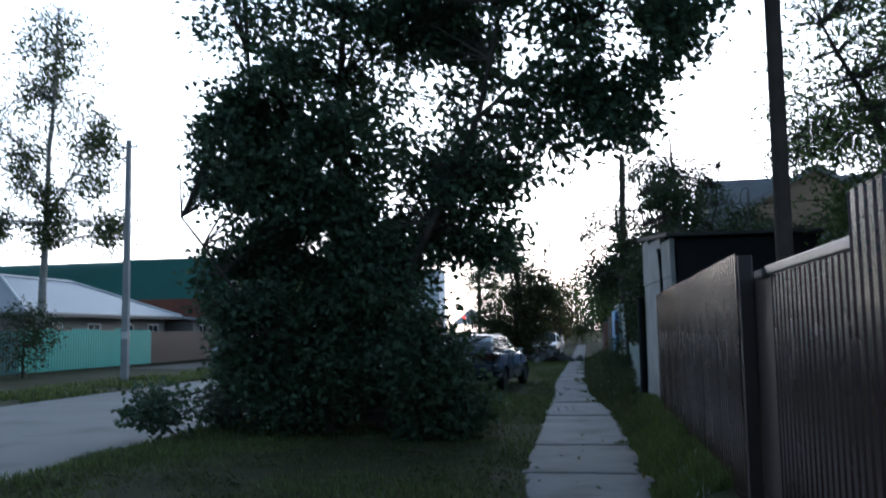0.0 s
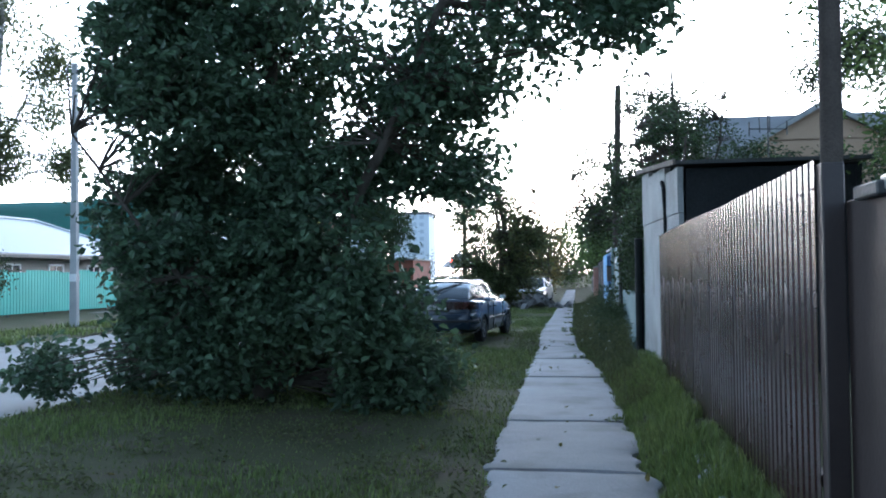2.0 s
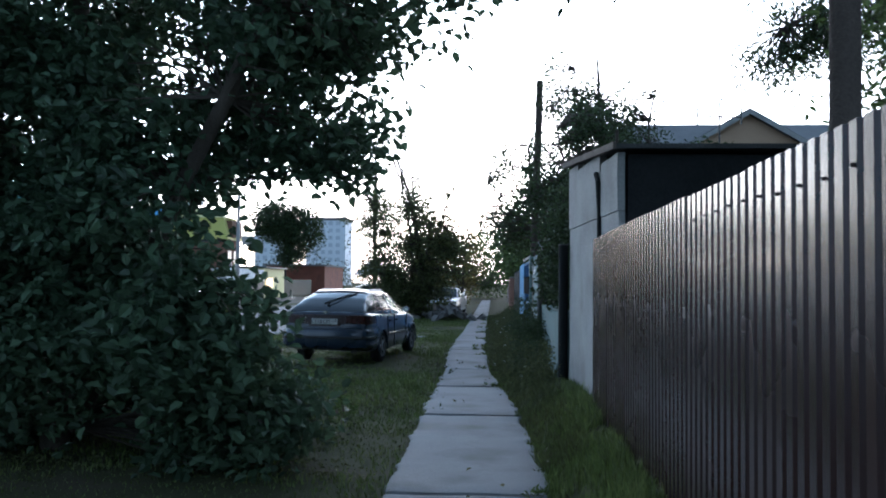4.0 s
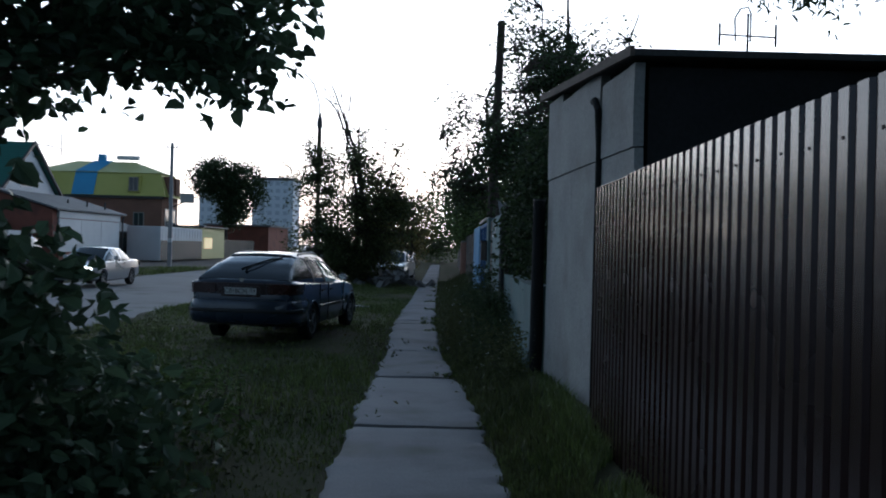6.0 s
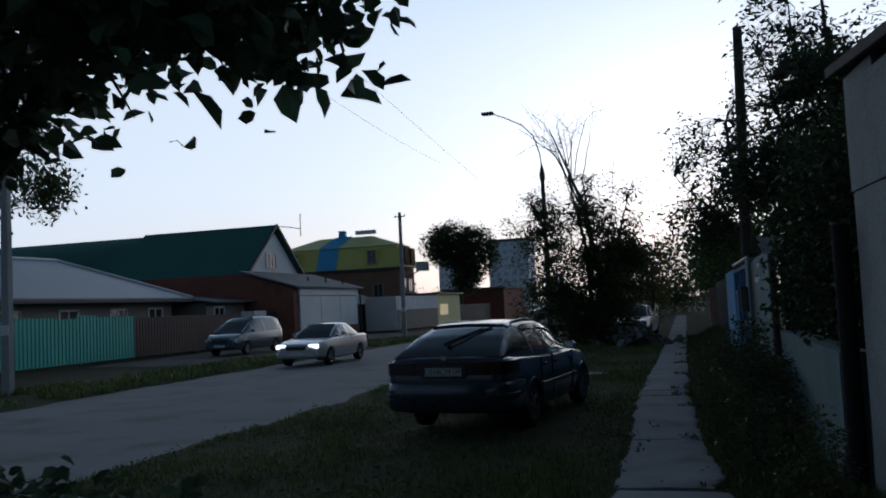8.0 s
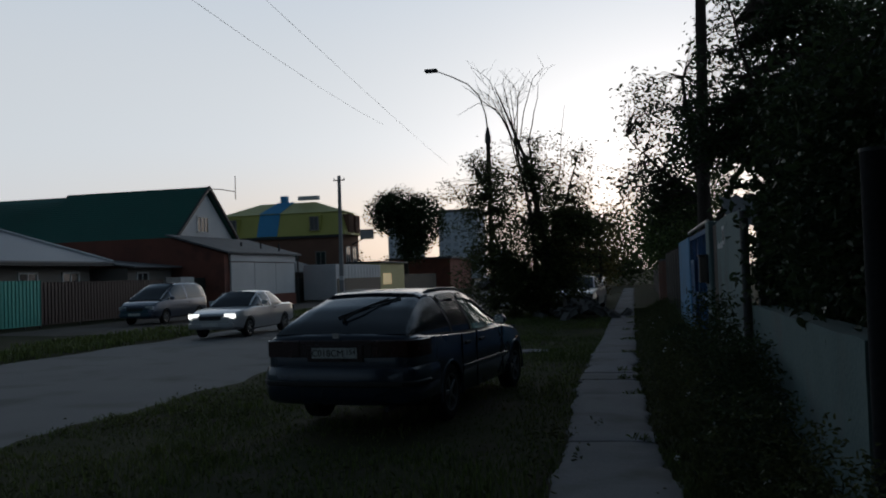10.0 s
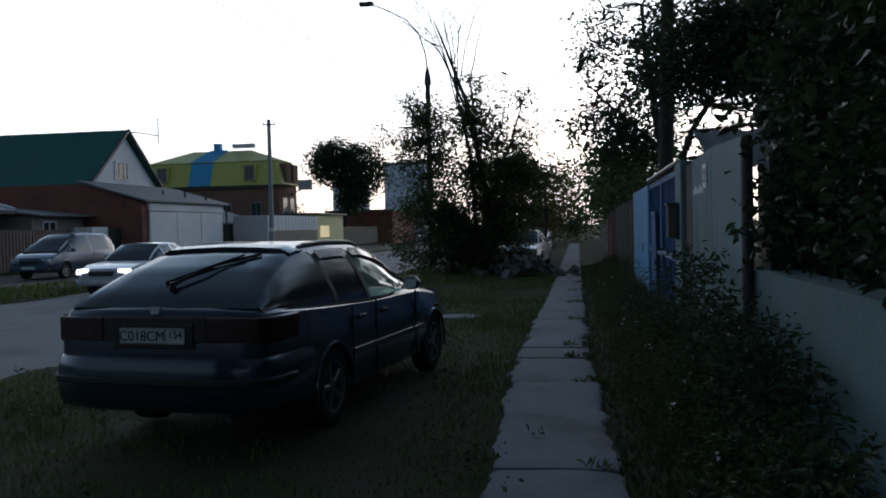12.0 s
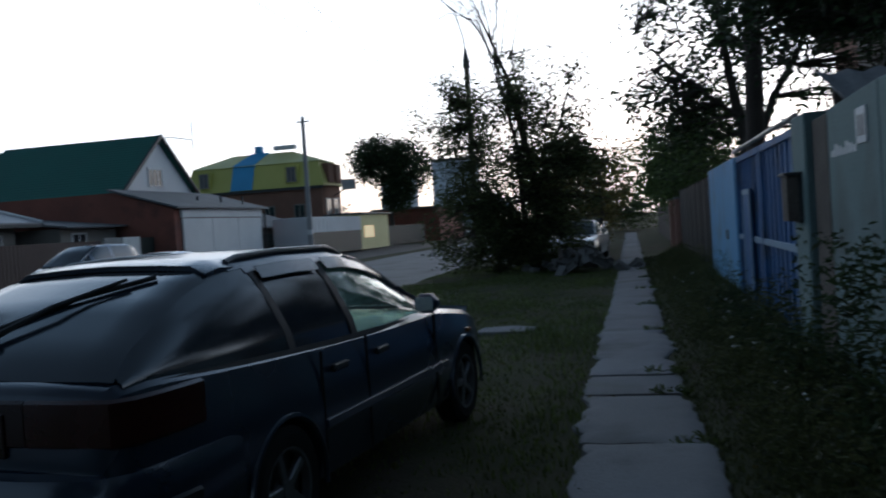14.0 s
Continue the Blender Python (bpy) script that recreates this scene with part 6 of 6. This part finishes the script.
# trees behind the gates
tree("ash_tree", "loose-crowned tree behind the garden gates", 3.6, 29.0,
     [([(3.6, 29.0, 0), (3.7, 29, 3.5), (3.5, 29, 8.2)], 0.17, 0.03), ([(3.6, 29, 2.6), (2.6, 28.6, 4.6), (2.2, 28.4, 6.6)], 0.07, 0.015), ([(3.6, 29, 3), (4.8, 29, 5), (5.3, 29, 7.8)], 0.07, 0.015), ([(3.6, 29, 4), (3.0, 29, 6.5), (2.7, 29, 9.3)], 0.04, 0.008)],
     [(3.1, 29.0, 5.2, 1.7, 2.0, 1.9, 480), (4.4, 29.4, 6.6, 1.5, 1.5, 1.4, 190), (2.2, 28.6, 3.7, 1.2, 1.9, 1.1, 330), (2.6, 29, 7.2, 0.9, 1.2, 1.3, 110), (3.15, 27.6, 4.3, 0.6, 0.8, 0.8, 280), (3.4, 27.0, 5.6, 0.9, 1.0, 0.8, 240)],
     LEAF_DARK, 7, 0.13, 0.16, 35, gap=0.04, wave=1.1, narrow=0.42, twigs=0.7)
tree("ash_tree", "loose-crowned leaning tree beyond the blue gate", 2.6, 37.0,
     [([(2.6, 37.0, 0), (2.3, 36.5, 3), (1.7, 36, 6.8)], 0.2, 0.04), ([(2.4, 36.6, 2.5), (3.6, 36.5, 5), (4.2, 36, 8)], 0.1, 0.02), ([(2.2, 36.4, 3.4), (0.8, 36.2, 4.6), (0.2, 36, 5.3)], 0.05, 0.012)],
     [(2.4, 36.4, 5.6, 2.4, 2.4, 2.2, 620), (4.2, 36.8, 7.5, 2.3, 2.2, 2.0, 420), (1.2, 37.4, 3.9, 1.4, 2.0, 1.1, 300), (5.5, 37, 4.6, 2.0, 2.0, 2.6, 400)],
     LEAF_DARK, 8, 0.14, 0.2, 36, gap=0.0, wave=0.9, narrow=0.42, twigs=0.6)
tree("hedge", "tall dark hedge spilling over the low garden wall", 3.0, 20.0,
     [([(3.0, 20, 0), (2.9, 20, 2), (2.8, 20, 4.5)], 0.1, 0.03), ([(2.6, 18.6, 0), (2.5, 18.6, 2), (2.4, 18.6, 3.6)], 0.07, 0.02), ([(3.2, 22.2, 0), (3.2, 22.4, 1.2), (3.1, 22.6, 2.4)], 0.08, 0.02)],
     [(2.6, 18.7, 2.3, 1.1, 1.4, 1.35, 1200), (2.6, 20.4, 2.5, 1.1, 1.4, 1.5, 1300), (3.1, 21.4, 1.9, 1.1, 1.2, 1.0, 800), (4.2, 19.8, 2.6, 1.5, 2.4, 1.5, 900), (2.2, 19.3, 1.55, 0.5, 1.3, 0.45, 330), (2.2, 21.1, 1.5, 0.5, 0.5, 0.6, 260), (2.7, 22.3, 1.7, 0.6, 0.6, 0.9, 260), (4.2, 23.5, 1.7, 1.3, 1.3, 1.0, 400), (2.2, 18.0, 1.6, 0.6, 0.8, 0.7, 260), (1.95, 20.5, 2.3, 0.42, 1.0, 1.15, 620), (1.95, 19.0, 2.0, 0.42, 0.9, 0.8, 380), (1.82, 21.2, 1.5, 0.22, 0.3, 0.4, 120)],
     LEAF_DARK, 8, 0.09, 0.14, 37, gap=-0.45, wave=0.9, narrow=0.5, twigs=0.2, category="hedge")

tree("garden_tree", "dark broad tree beside the brown house", 8.0, 27.0,
     [([(8.0, 27, 0), (7.9, 27, 2.4), (7.6, 27, 4.4)], 0.18, 0.04)],
     [(7.6, 27, 3.3, 2.1, 2.0, 1.8, 700), (9.5, 26, 3.2, 2.0, 2.0, 1.8, 500), (6.2, 25.6, 3.0, 1.2, 1.4, 1.3, 300), (5.6, 27.4, 4.2, 1.2, 1.5, 1.3, 400)],
     LEAF_DARK, 8, 0.13, 0.17, 38, gap=-0.25, narrow=0.5, twigs=0.2)

# the bush round the street lamp, with a bare forked tree in it
tree("bush", "dense bush with a bare-topped forked tree on the verge", -3.4, 43.0,
     [([(-2.8, 43.0, 0), (-2.9, 43, 3), (-3.6, 43.2, 6.2), (-4.6, 43.6, 8.6)], 0.15, 0.02), ([(-2.9, 43, 2.2), (-2.0, 43, 4.2), (-1.5, 43, 6)], 0.08, 0.012), ([(-3.3, 43.1, 5), (-4.3, 43.4, 7.4), (-5.8, 43.8, 8.8)], 0.05, 0.008), ([(-3.0, 43, 3.6), (-3.3, 42.8, 6.4), (-2.8, 42.8, 8.4)], 0.05, 0.008),
      ([(-2.6, 43, 3.0), (-2.2, 42.9, 5.4), (-2.0, 43, 7.6)], 0.035, 0.006), ([(-3.9, 43.3, 7.0), (-3.6, 43.2, 8.2), (-3.2, 43, 9.0)], 0.02, 0.005), ([(-4.2, 43.4, 7.6), (-5.2, 43.4, 8.0), (-6.0, 43.4, 7.6)], 0.018, 0.005), ([(-4.0, 43.2, 0), (-4.6, 43.2, 2.6), (-5.1, 43.2, 5.0)], 0.07, 0.01)],
     [(-4.2, 43.0, 1.5, 2.0, 1.8, 1.6, 1500), (-3.1, 43.0, 3.3, 2.3, 1.9, 1.8, 1000), (-3.2, 43.0, 5.2, 2.4, 1.7, 1.5, 560), (-5.3, 43, 4.4, 1.3, 1.2, 1.6, 330), (-1.7, 43.4, 2.6, 1.0, 1.2, 1.6, 360), (-2.8, 43.3, 1.0, 1.6, 1.4, 1.1, 700)],
     LEAF_BIRCH, 8, 0.12, 0.17, 41, gap=-0.04, wave=1.1, narrow=0.45, twigs=0.6, category="bush")
bare = thing("bare_tree", "dead grey fork of fine leafless twigs above the bush", "tree", pose(-3.6, 43.3, 0))
r9 = random.Random(90)
part("trunk", a_tube([(0.5, -0.1, 0), (0.2, 0, 4.0), (-0.2, 0, 6.0)], [0.08, 0.06, 0.04], sides=7), BARK, bare)
for k in range(9):
    ang, reach = r9.uniform(-0.9, 0.45), r9.uniform(1.4, 2.5)
    pts = [(-0.2, 0, 5.6 + 0.1 * k), (-0.2 + 0.35 * reach * ang, r9.uniform(-0.2, 0.2), 6.4 + 0.45 * reach), (-0.2 + 0.75 * reach * ang, r9.uniform(-0.4, 0.4), 6.7 + 0.85 * reach), (-0.2 + 1.15 * reach * ang, r9.uniform(-0.5, 0.5), 6.8 + reach)]
    limb = part("limb", a_tube(pts, [0.028, 0.02, 0.012, 0.005], sides=5), BARK, bare)
    bm = bmesh.new()
    for q in range(9):
        f = r9.uniform(0.3, 1.0)
        a = Vector(pts[1]).lerp(Vector(pts[3]), f)
        b = a + Vector((r9.uniform(-0.7, 0.7), r9.uniform(-0.3, 0.3), r9.uniform(0.1, 0.8)))
        tube(bm, [a, a.lerp(b, 0.5) + Vector((0, 0, r9.uniform(-0.1, 0.1))), b], [0.008, 0.006, 0.003], 3, cap=False)
    part("twig", bm, BARK, limb, smooth=0)
# thinner growth farther along the verge and the path
tree("verge_tree", "yellowing young trees along the verge", -1.6, 58.0,
     [([(-1.6, 58, 0), (-1.5, 58, 3), (-1.2, 58, 5)], 0.1, 0.02), ([(-3.4, 60, 0), (-3.6, 60, 3), (-3.8, 60, 5.6)], 0.1, 0.02)],
     [(-1.9, 58, 3.4, 1.9, 1.8, 2.0, 420), (-3.9, 60, 3.9, 2.0, 2.0, 2.2, 420), (-3.0, 59, 1.4, 2.2, 2.0, 1.4, 420)],
     LEAF_AUTUMN, 7, 0.16, 0.24, 43, gap=0.08, narrow=0.5, twigs=0.5)
tree("verge_tree", "green young trees closing the far end of the verge", -3.0, 84.0,
     [([(-3.0, 84, 0), (-3.0, 84, 3), (-2.6, 84, 6)], 0.14, 0.03), ([(-6, 88, 0), (-6, 88, 3), (-6.2, 88, 7)], 0.14, 0.03)],
     [(-3.0, 84, 3.6, 2.6, 2.4, 2.8, 380), (-6.4, 88, 4.2, 3.0, 2.6, 3.4, 420), (-5, 86, 1.4, 3.6, 2.6, 1.4, 420)],
     LEAF_AUTUMN, 7, 0.24, 0.32, 44, gap=-0.05, narrow=0.5, twigs=0.3)
tree("path_tree", "rounded green tree leaning over the far path", 2.6, 54.0,
     [([(2.6, 54, 0), (2.5, 54, 3), (2.0, 54, 5.5)], 0.15, 0.03)],
     [(1.9, 54, 3.9, 2.2, 2.4, 1.8, 520), (3.6, 52, 4.4, 2.0, 2.4, 2.2, 420), (2.0, 58, 3.0, 1.4, 2.4, 1.9, 300), (1.6, 50.5, 2.7, 0.9, 1.8, 0.9, 160)],
     LEAF_LIGHT, 8, 0.16, 0.24, 45, gap=-0.1, narrow=0.5, twigs=0.2)
tree("path_tree", "dark trees closing the end of the path", 2.0, 80.0,
     [([(2.0, 80, 0), (2.0, 80, 3), (1.8, 80, 7)], 0.2, 0.04)],
     [(2.8, 78, 4.2, 2.4, 3.0, 3.8, 600), (-1.0, 98, 4.0, 3.6, 3.0, 4.2, 450), (5.6, 84, 5.0, 3.4, 3.0, 4.2, 500), (0.0, 96, 1.6, 5.0, 3.0, 2.0, 500)],
     LEAF_LIGHT, 7, 0.28, 0.36, 46, gap=-0.1, narrow=0.5, twigs=0.1)
tree("poplar", "round-topped dark tree far down the street", -22.3, 95.0,
     [([(-22.3, 95, 0), (-22.3, 95, 4), (-22.2, 95, 9)], 0.3, 0.08)],
     [(-23.2, 95, 8.0, 3.0, 2.4, 2.4, 1000), (-20.4, 95, 7.2, 2.4, 2.2, 2.6, 700), (-21.6, 95, 4.8, 1.7, 1.7, 1.8, 420)],
     LEAF_DARK, 8, 0.26, 0.3, 47, gap=-0.35, narrow=0.55, twigs=0.1)
tree("birch", "tall birch with thin hanging foliage across the street", -24.8, 35.0,
     [([(-24.8, 35, 0), (-24.7, 35, 8), (-24.3, 35, 17.5)], 0.22, 0.04), ([(-24.7, 35, 7), (-23.0, 35, 10), (-22.0, 35, 12)], 0.07, 0.015), ([(-24.7, 35, 8), (-26.4, 35, 11), (-27.4, 35, 12)], 0.07, 0.015)],
     [(-24.5, 35, 14.5, 2.3, 2.2, 3.0, 330), (-22.5, 35, 10.4, 1.3, 1.5, 2.6, 230), (-26.6, 35, 10.6, 1.6, 1.6, 2.8, 230), (-24.4, 35, 7.4, 1.2, 1.2, 1.9, 200), (-21.6, 35, 7.2, 0.8, 0.9, 1.5, 110), (-27.6, 35, 7.6, 0.9, 0.9, 1.6, 110)],
     LEAF_BIRCH, 14, 0.16, 0.32, 48, bark=BIRCH_BARK, gap=0.0, wave=0.7, narrow=0.6, droop=1.0, twigs=0.5)
tree("bush", "dark round bush at the dark teal fence", -21.8, 29.6,
     [([(-21.8, 29.6, 0), (-21.8, 29.6, 1.2), (-21.7, 29.6, 2.2)], 0.06, 0.02)],
     [(-21.8, 29.8, 1.7, 1.3, 1.6, 1.4, 300)], LEAF_DARK, 8, 0.13, 0.16, 49, gap=-0.3, twigs=0.2, category="bush")
tree("far_trees", "dark line of trees closing the street", -12, 150,
     [([(-12, 150, 0), (-12, 150, 4), (-12, 150, 8)], 0.3, 0.1)],
     [(x, 150 + 8 * math.sin(x), 3.4 + 1.2 * math.sin(x * 0.7), 5.5, 4, 3.6, 150) for x in (-46, -38, -30, -4, 2, 10, 18, 26, 36, 46)],
     LEAF_DARK, 6, 0.5, 0.6, 50, gap=-0.3, twigs=0.0)["kind"] = "stuff"

# ---- grass and weeds ----
def blades(name, count, region, height, mat, seed, label, keep=None, width=0.006):
    """Bent grass blades: two quads each, one mesh of kind stuff."""
    r = np.random.default_rng(seed)
    x0, x1, y0, y1 = region
    out, hs = [], []
    while len(out) < count:
        x, y = r.uniform(x0, x1), y0 + (y1 - y0) * r.uniform(0, 1) ** 1.6
        left, right = path_edges(y)
        if left + 0.05 * r.random() < x < right - 0.07 * r.random():
            continue
        k = keep(x, y, r) if keep else 1.0
        if k <= 0:
            continue
        out.append((x, y, ground_height(x, y) - 0.01))
        hs.append(k)
    at = np.array(out)
    n = len(at)
    hgt = (height * np.array(hs) * r.uniform(0.4, 1.2, n))[:, None]
    ang = r.uniform(0, TWO, n)
    side = np.stack([np.cos(ang), np.sin(ang), np.zeros(n)], axis=1) * width * r.uniform(0.6, 1.4, n)[:, None]
    lean = np.stack([np.cos(ang + 1.3), np.sin(ang + 1.3), np.zeros(n)], axis=1) * hgt * r.uniform(0.1, 0.7, n)[:, None]
    up = np.array((0, 0, 1.0))
    verts = np.stack([at - side, at + side, at + lean * 0.35 + up * hgt * 0.6 + side * 0.8, at + lean * 0.35 + up * hgt * 0.6 - side * 0.8, at + lean + up * hgt + side * 0.15, at + lean + up * hgt - side * 0.15], axis=1).reshape(-1, 3)
    base = (np.arange(n) * 6)[:, None]
    quads = np.concatenate([base + np.array((0, 1, 2, 3)), base + np.array((3, 2, 4, 5))])
    return tagged(new(name, array_mesh(name, verts, quads, mat)), label, "grass", "", "stuff")


def verge_keep(x, y, r):
    if x < ROAD_RIGHT + 0.3 * noise.noise((0, y * 0.5, 7)) + 0.2:
        return 0
    patch = noise.noise((x * 0.45, y * 0.35, 21)) + 0.5 * noise.noise((x * 1.6, y * 1.6, 4))
    if -3.9 < x < -1.0 and 19.8 < y < 27:
        patch -= 0.35
    patch -= 0.5 * math.exp(-((x + 2.0) / 1.5) ** 2 - ((y - 8.0) / 3.0) ** 2)
    if patch < -0.45 + 0.35 * r.random():
        return 0.3 if r.random() < 0.45 else 0
    return 0.5 + 0.9 * max(patch, 0)


blades("verge_grass", 140000, (-6.6, 0.1, 0.5, 46), 0.11, GRASS, 61, "short patchy green grass on the trodden verge", verge_keep, 0.006)
blades("edge_grass", 34000, (0.2, 1.72, -1.0, 20), 0.12, GRASS, 62, "longer green grass between the path and the brown fence", lambda x, y, r: 0 if y < 6 and x > 1.3 else 0.35 + 0.8 * smooth_step(x, 0.7, 1.5) if noise.noise((x * 1.5, y * 0.9, 31)) > -0.35 else 0, 0.005)
blades("fence_weeds", 36000, (0.1, 1.6, 11.5, 48), 0.42, WEEDS, 63, "tall dull weeds along the garden walls", lambda x, y, r: 0 if x > 1.45 and y < 17 else 0.12 + 0.8 * (0.25 + 0.75 * smooth_step(y, 12.5, 19)) * smooth_step(x, 0.5, 1.4) * (0.7 + 0.6 * noise.noise((x * 2, y * 1.1, 33))), 0.007)
blades("far_verge_grass", 16000, (-16.5, -13.6, 10, 60), 0.16, GRASS, 64, "rough grass strip on the far side of the street", lambda x, y, r: 1.0 if noise.noise((x * 0.6, y * 0.4, 35)) > -0.2 else 0, 0.02)

rngj = np.random.default_rng(66)
tufts = []
for y in JOINTS[2:20]:
    left, right = path_edges(y)
    reach = rngj.uniform(0.0, 0.5)
    for k in range(int(30 * reach)):
        tufts.append((right + 0.05 - reach * rngj.random() ** 1.8, y - 0.03 + rngj.normal(0, 0.04), 0.0))
tagged(new("joint_grass", leaves("joint_grass", tufts, 9, 0.065, 0.014, GRASS, 67, 0.08, -0.9)), "tufts of grass growing from the joints of the path", "grass", "", "stuff")
rngn = np.random.default_rng(70)
stalk_places = []
for k in range(700):
    y = 16 + 26 * rngn.random() ** 1.2
    x = rngn.uniform(max(path_edges(y)[1] + 0.25, 0.5), 1.45)
    hgt = rngn.uniform(0.15, 0.75) * (0.5 + 0.5 * smooth_step(x, 0.5, 1.3))
    for j in range(5):
        stalk_places.append((x + rngn.normal(0, 0.03), y + rngn.normal(0, 0.03), ground_height(x, y) + hgt * (j + 0.6) / 5))
tall_places = []
for cx, cy, n, top in ((1.3, 22.3, 110, 1.25), (1.26, 23.3, 110, 1.2), (1.25, 19.6, 170, 0.8), (1.3, 20.4, 190, 0.85), (1.25, 21.3, 190, 0.95), (1.2, 18.6, 130, 0.6), (1.2, 24.6, 90, 0.5), (1.15, 26.5, 90, 0.45), (1.1, 28.5, 90, 0.45)):
    for k in range(n):
        x, y = min(cx + rngn.normal(0, 0.14), 1.47), cy + rngn.normal(0, 0.3)
        tall_places.append((x, y, 0.08 + top * rngn.random() ** 1.4))
tagged(new("tall_weeds", leaves("tall_weeds", tall_places, 11, 0.06, 0.055, LEAF_DARK, 74, 0.35, 0.1)), "tall dark leafy weeds against the garden walls", "weeds", "", "stuff")
clumps = []
for k in range(1500):
    x, y = rngn.uniform(-6.0, -0.1), 1.5 + 22 * rngn.random() ** 1.4
    if noise.noise((x * 0.7, y * 0.7, 40)) > -0.1 and not (-4.2 < x < -0.9 and 19.6 < y):
        clumps.append((x, y, ground_height(x, y) + 0.03))
tagged(new("verge_clumps", leaves("verge_clumps", clumps, 12, 0.055, 0.055, WEEDS, 75, 0.4, -0.2)), "low leafy clumps scattered through the verge grass", "weeds", "", "stuff")
tagged(new("weed_leaves", leaves("weed_leaves", stalk_places, 9, 0.042, 0.05, WEEDS, 71, 0.4, 0.0)), "leafy tall weeds growing against the garden walls", "weeds", "", "stuff")
flower_places = []
for k in range(42):
    y = 17 + 16 * rngn.random()
    x = rngn.uniform(0.6, 1.4)
    flower_places.append((x, y, ground_height(x, y) + rngn.uniform(0.18, 0.5)))
tagged(new("white_flowers", leaves("white_flowers", flower_places, 5, 0.022, 0.012, PETAL, 72, 0.9, 0.0, 0.9)), "small white wild flowers among the weeds", "flowers", "", "stuff")
litter = []
for k in range(220):
    y = -1 + 30 * rngn.random() ** 1.3
    x = rngn.uniform(-5.5, 1.4)
    left, right = path_edges(y)
    litter.append((x, y, (0.012 if left < x < right else ground_height(x, y) + 0.02)))
tagged(new("fallen_leaves", leaves("fallen_leaves", litter, 1, 0.06, 0.002, LEAF_AUTUMN, 73, 0.6, 0.0, 0.95)), "scattered dry fallen leaves on turf and path", "leaves", "", "stuff")
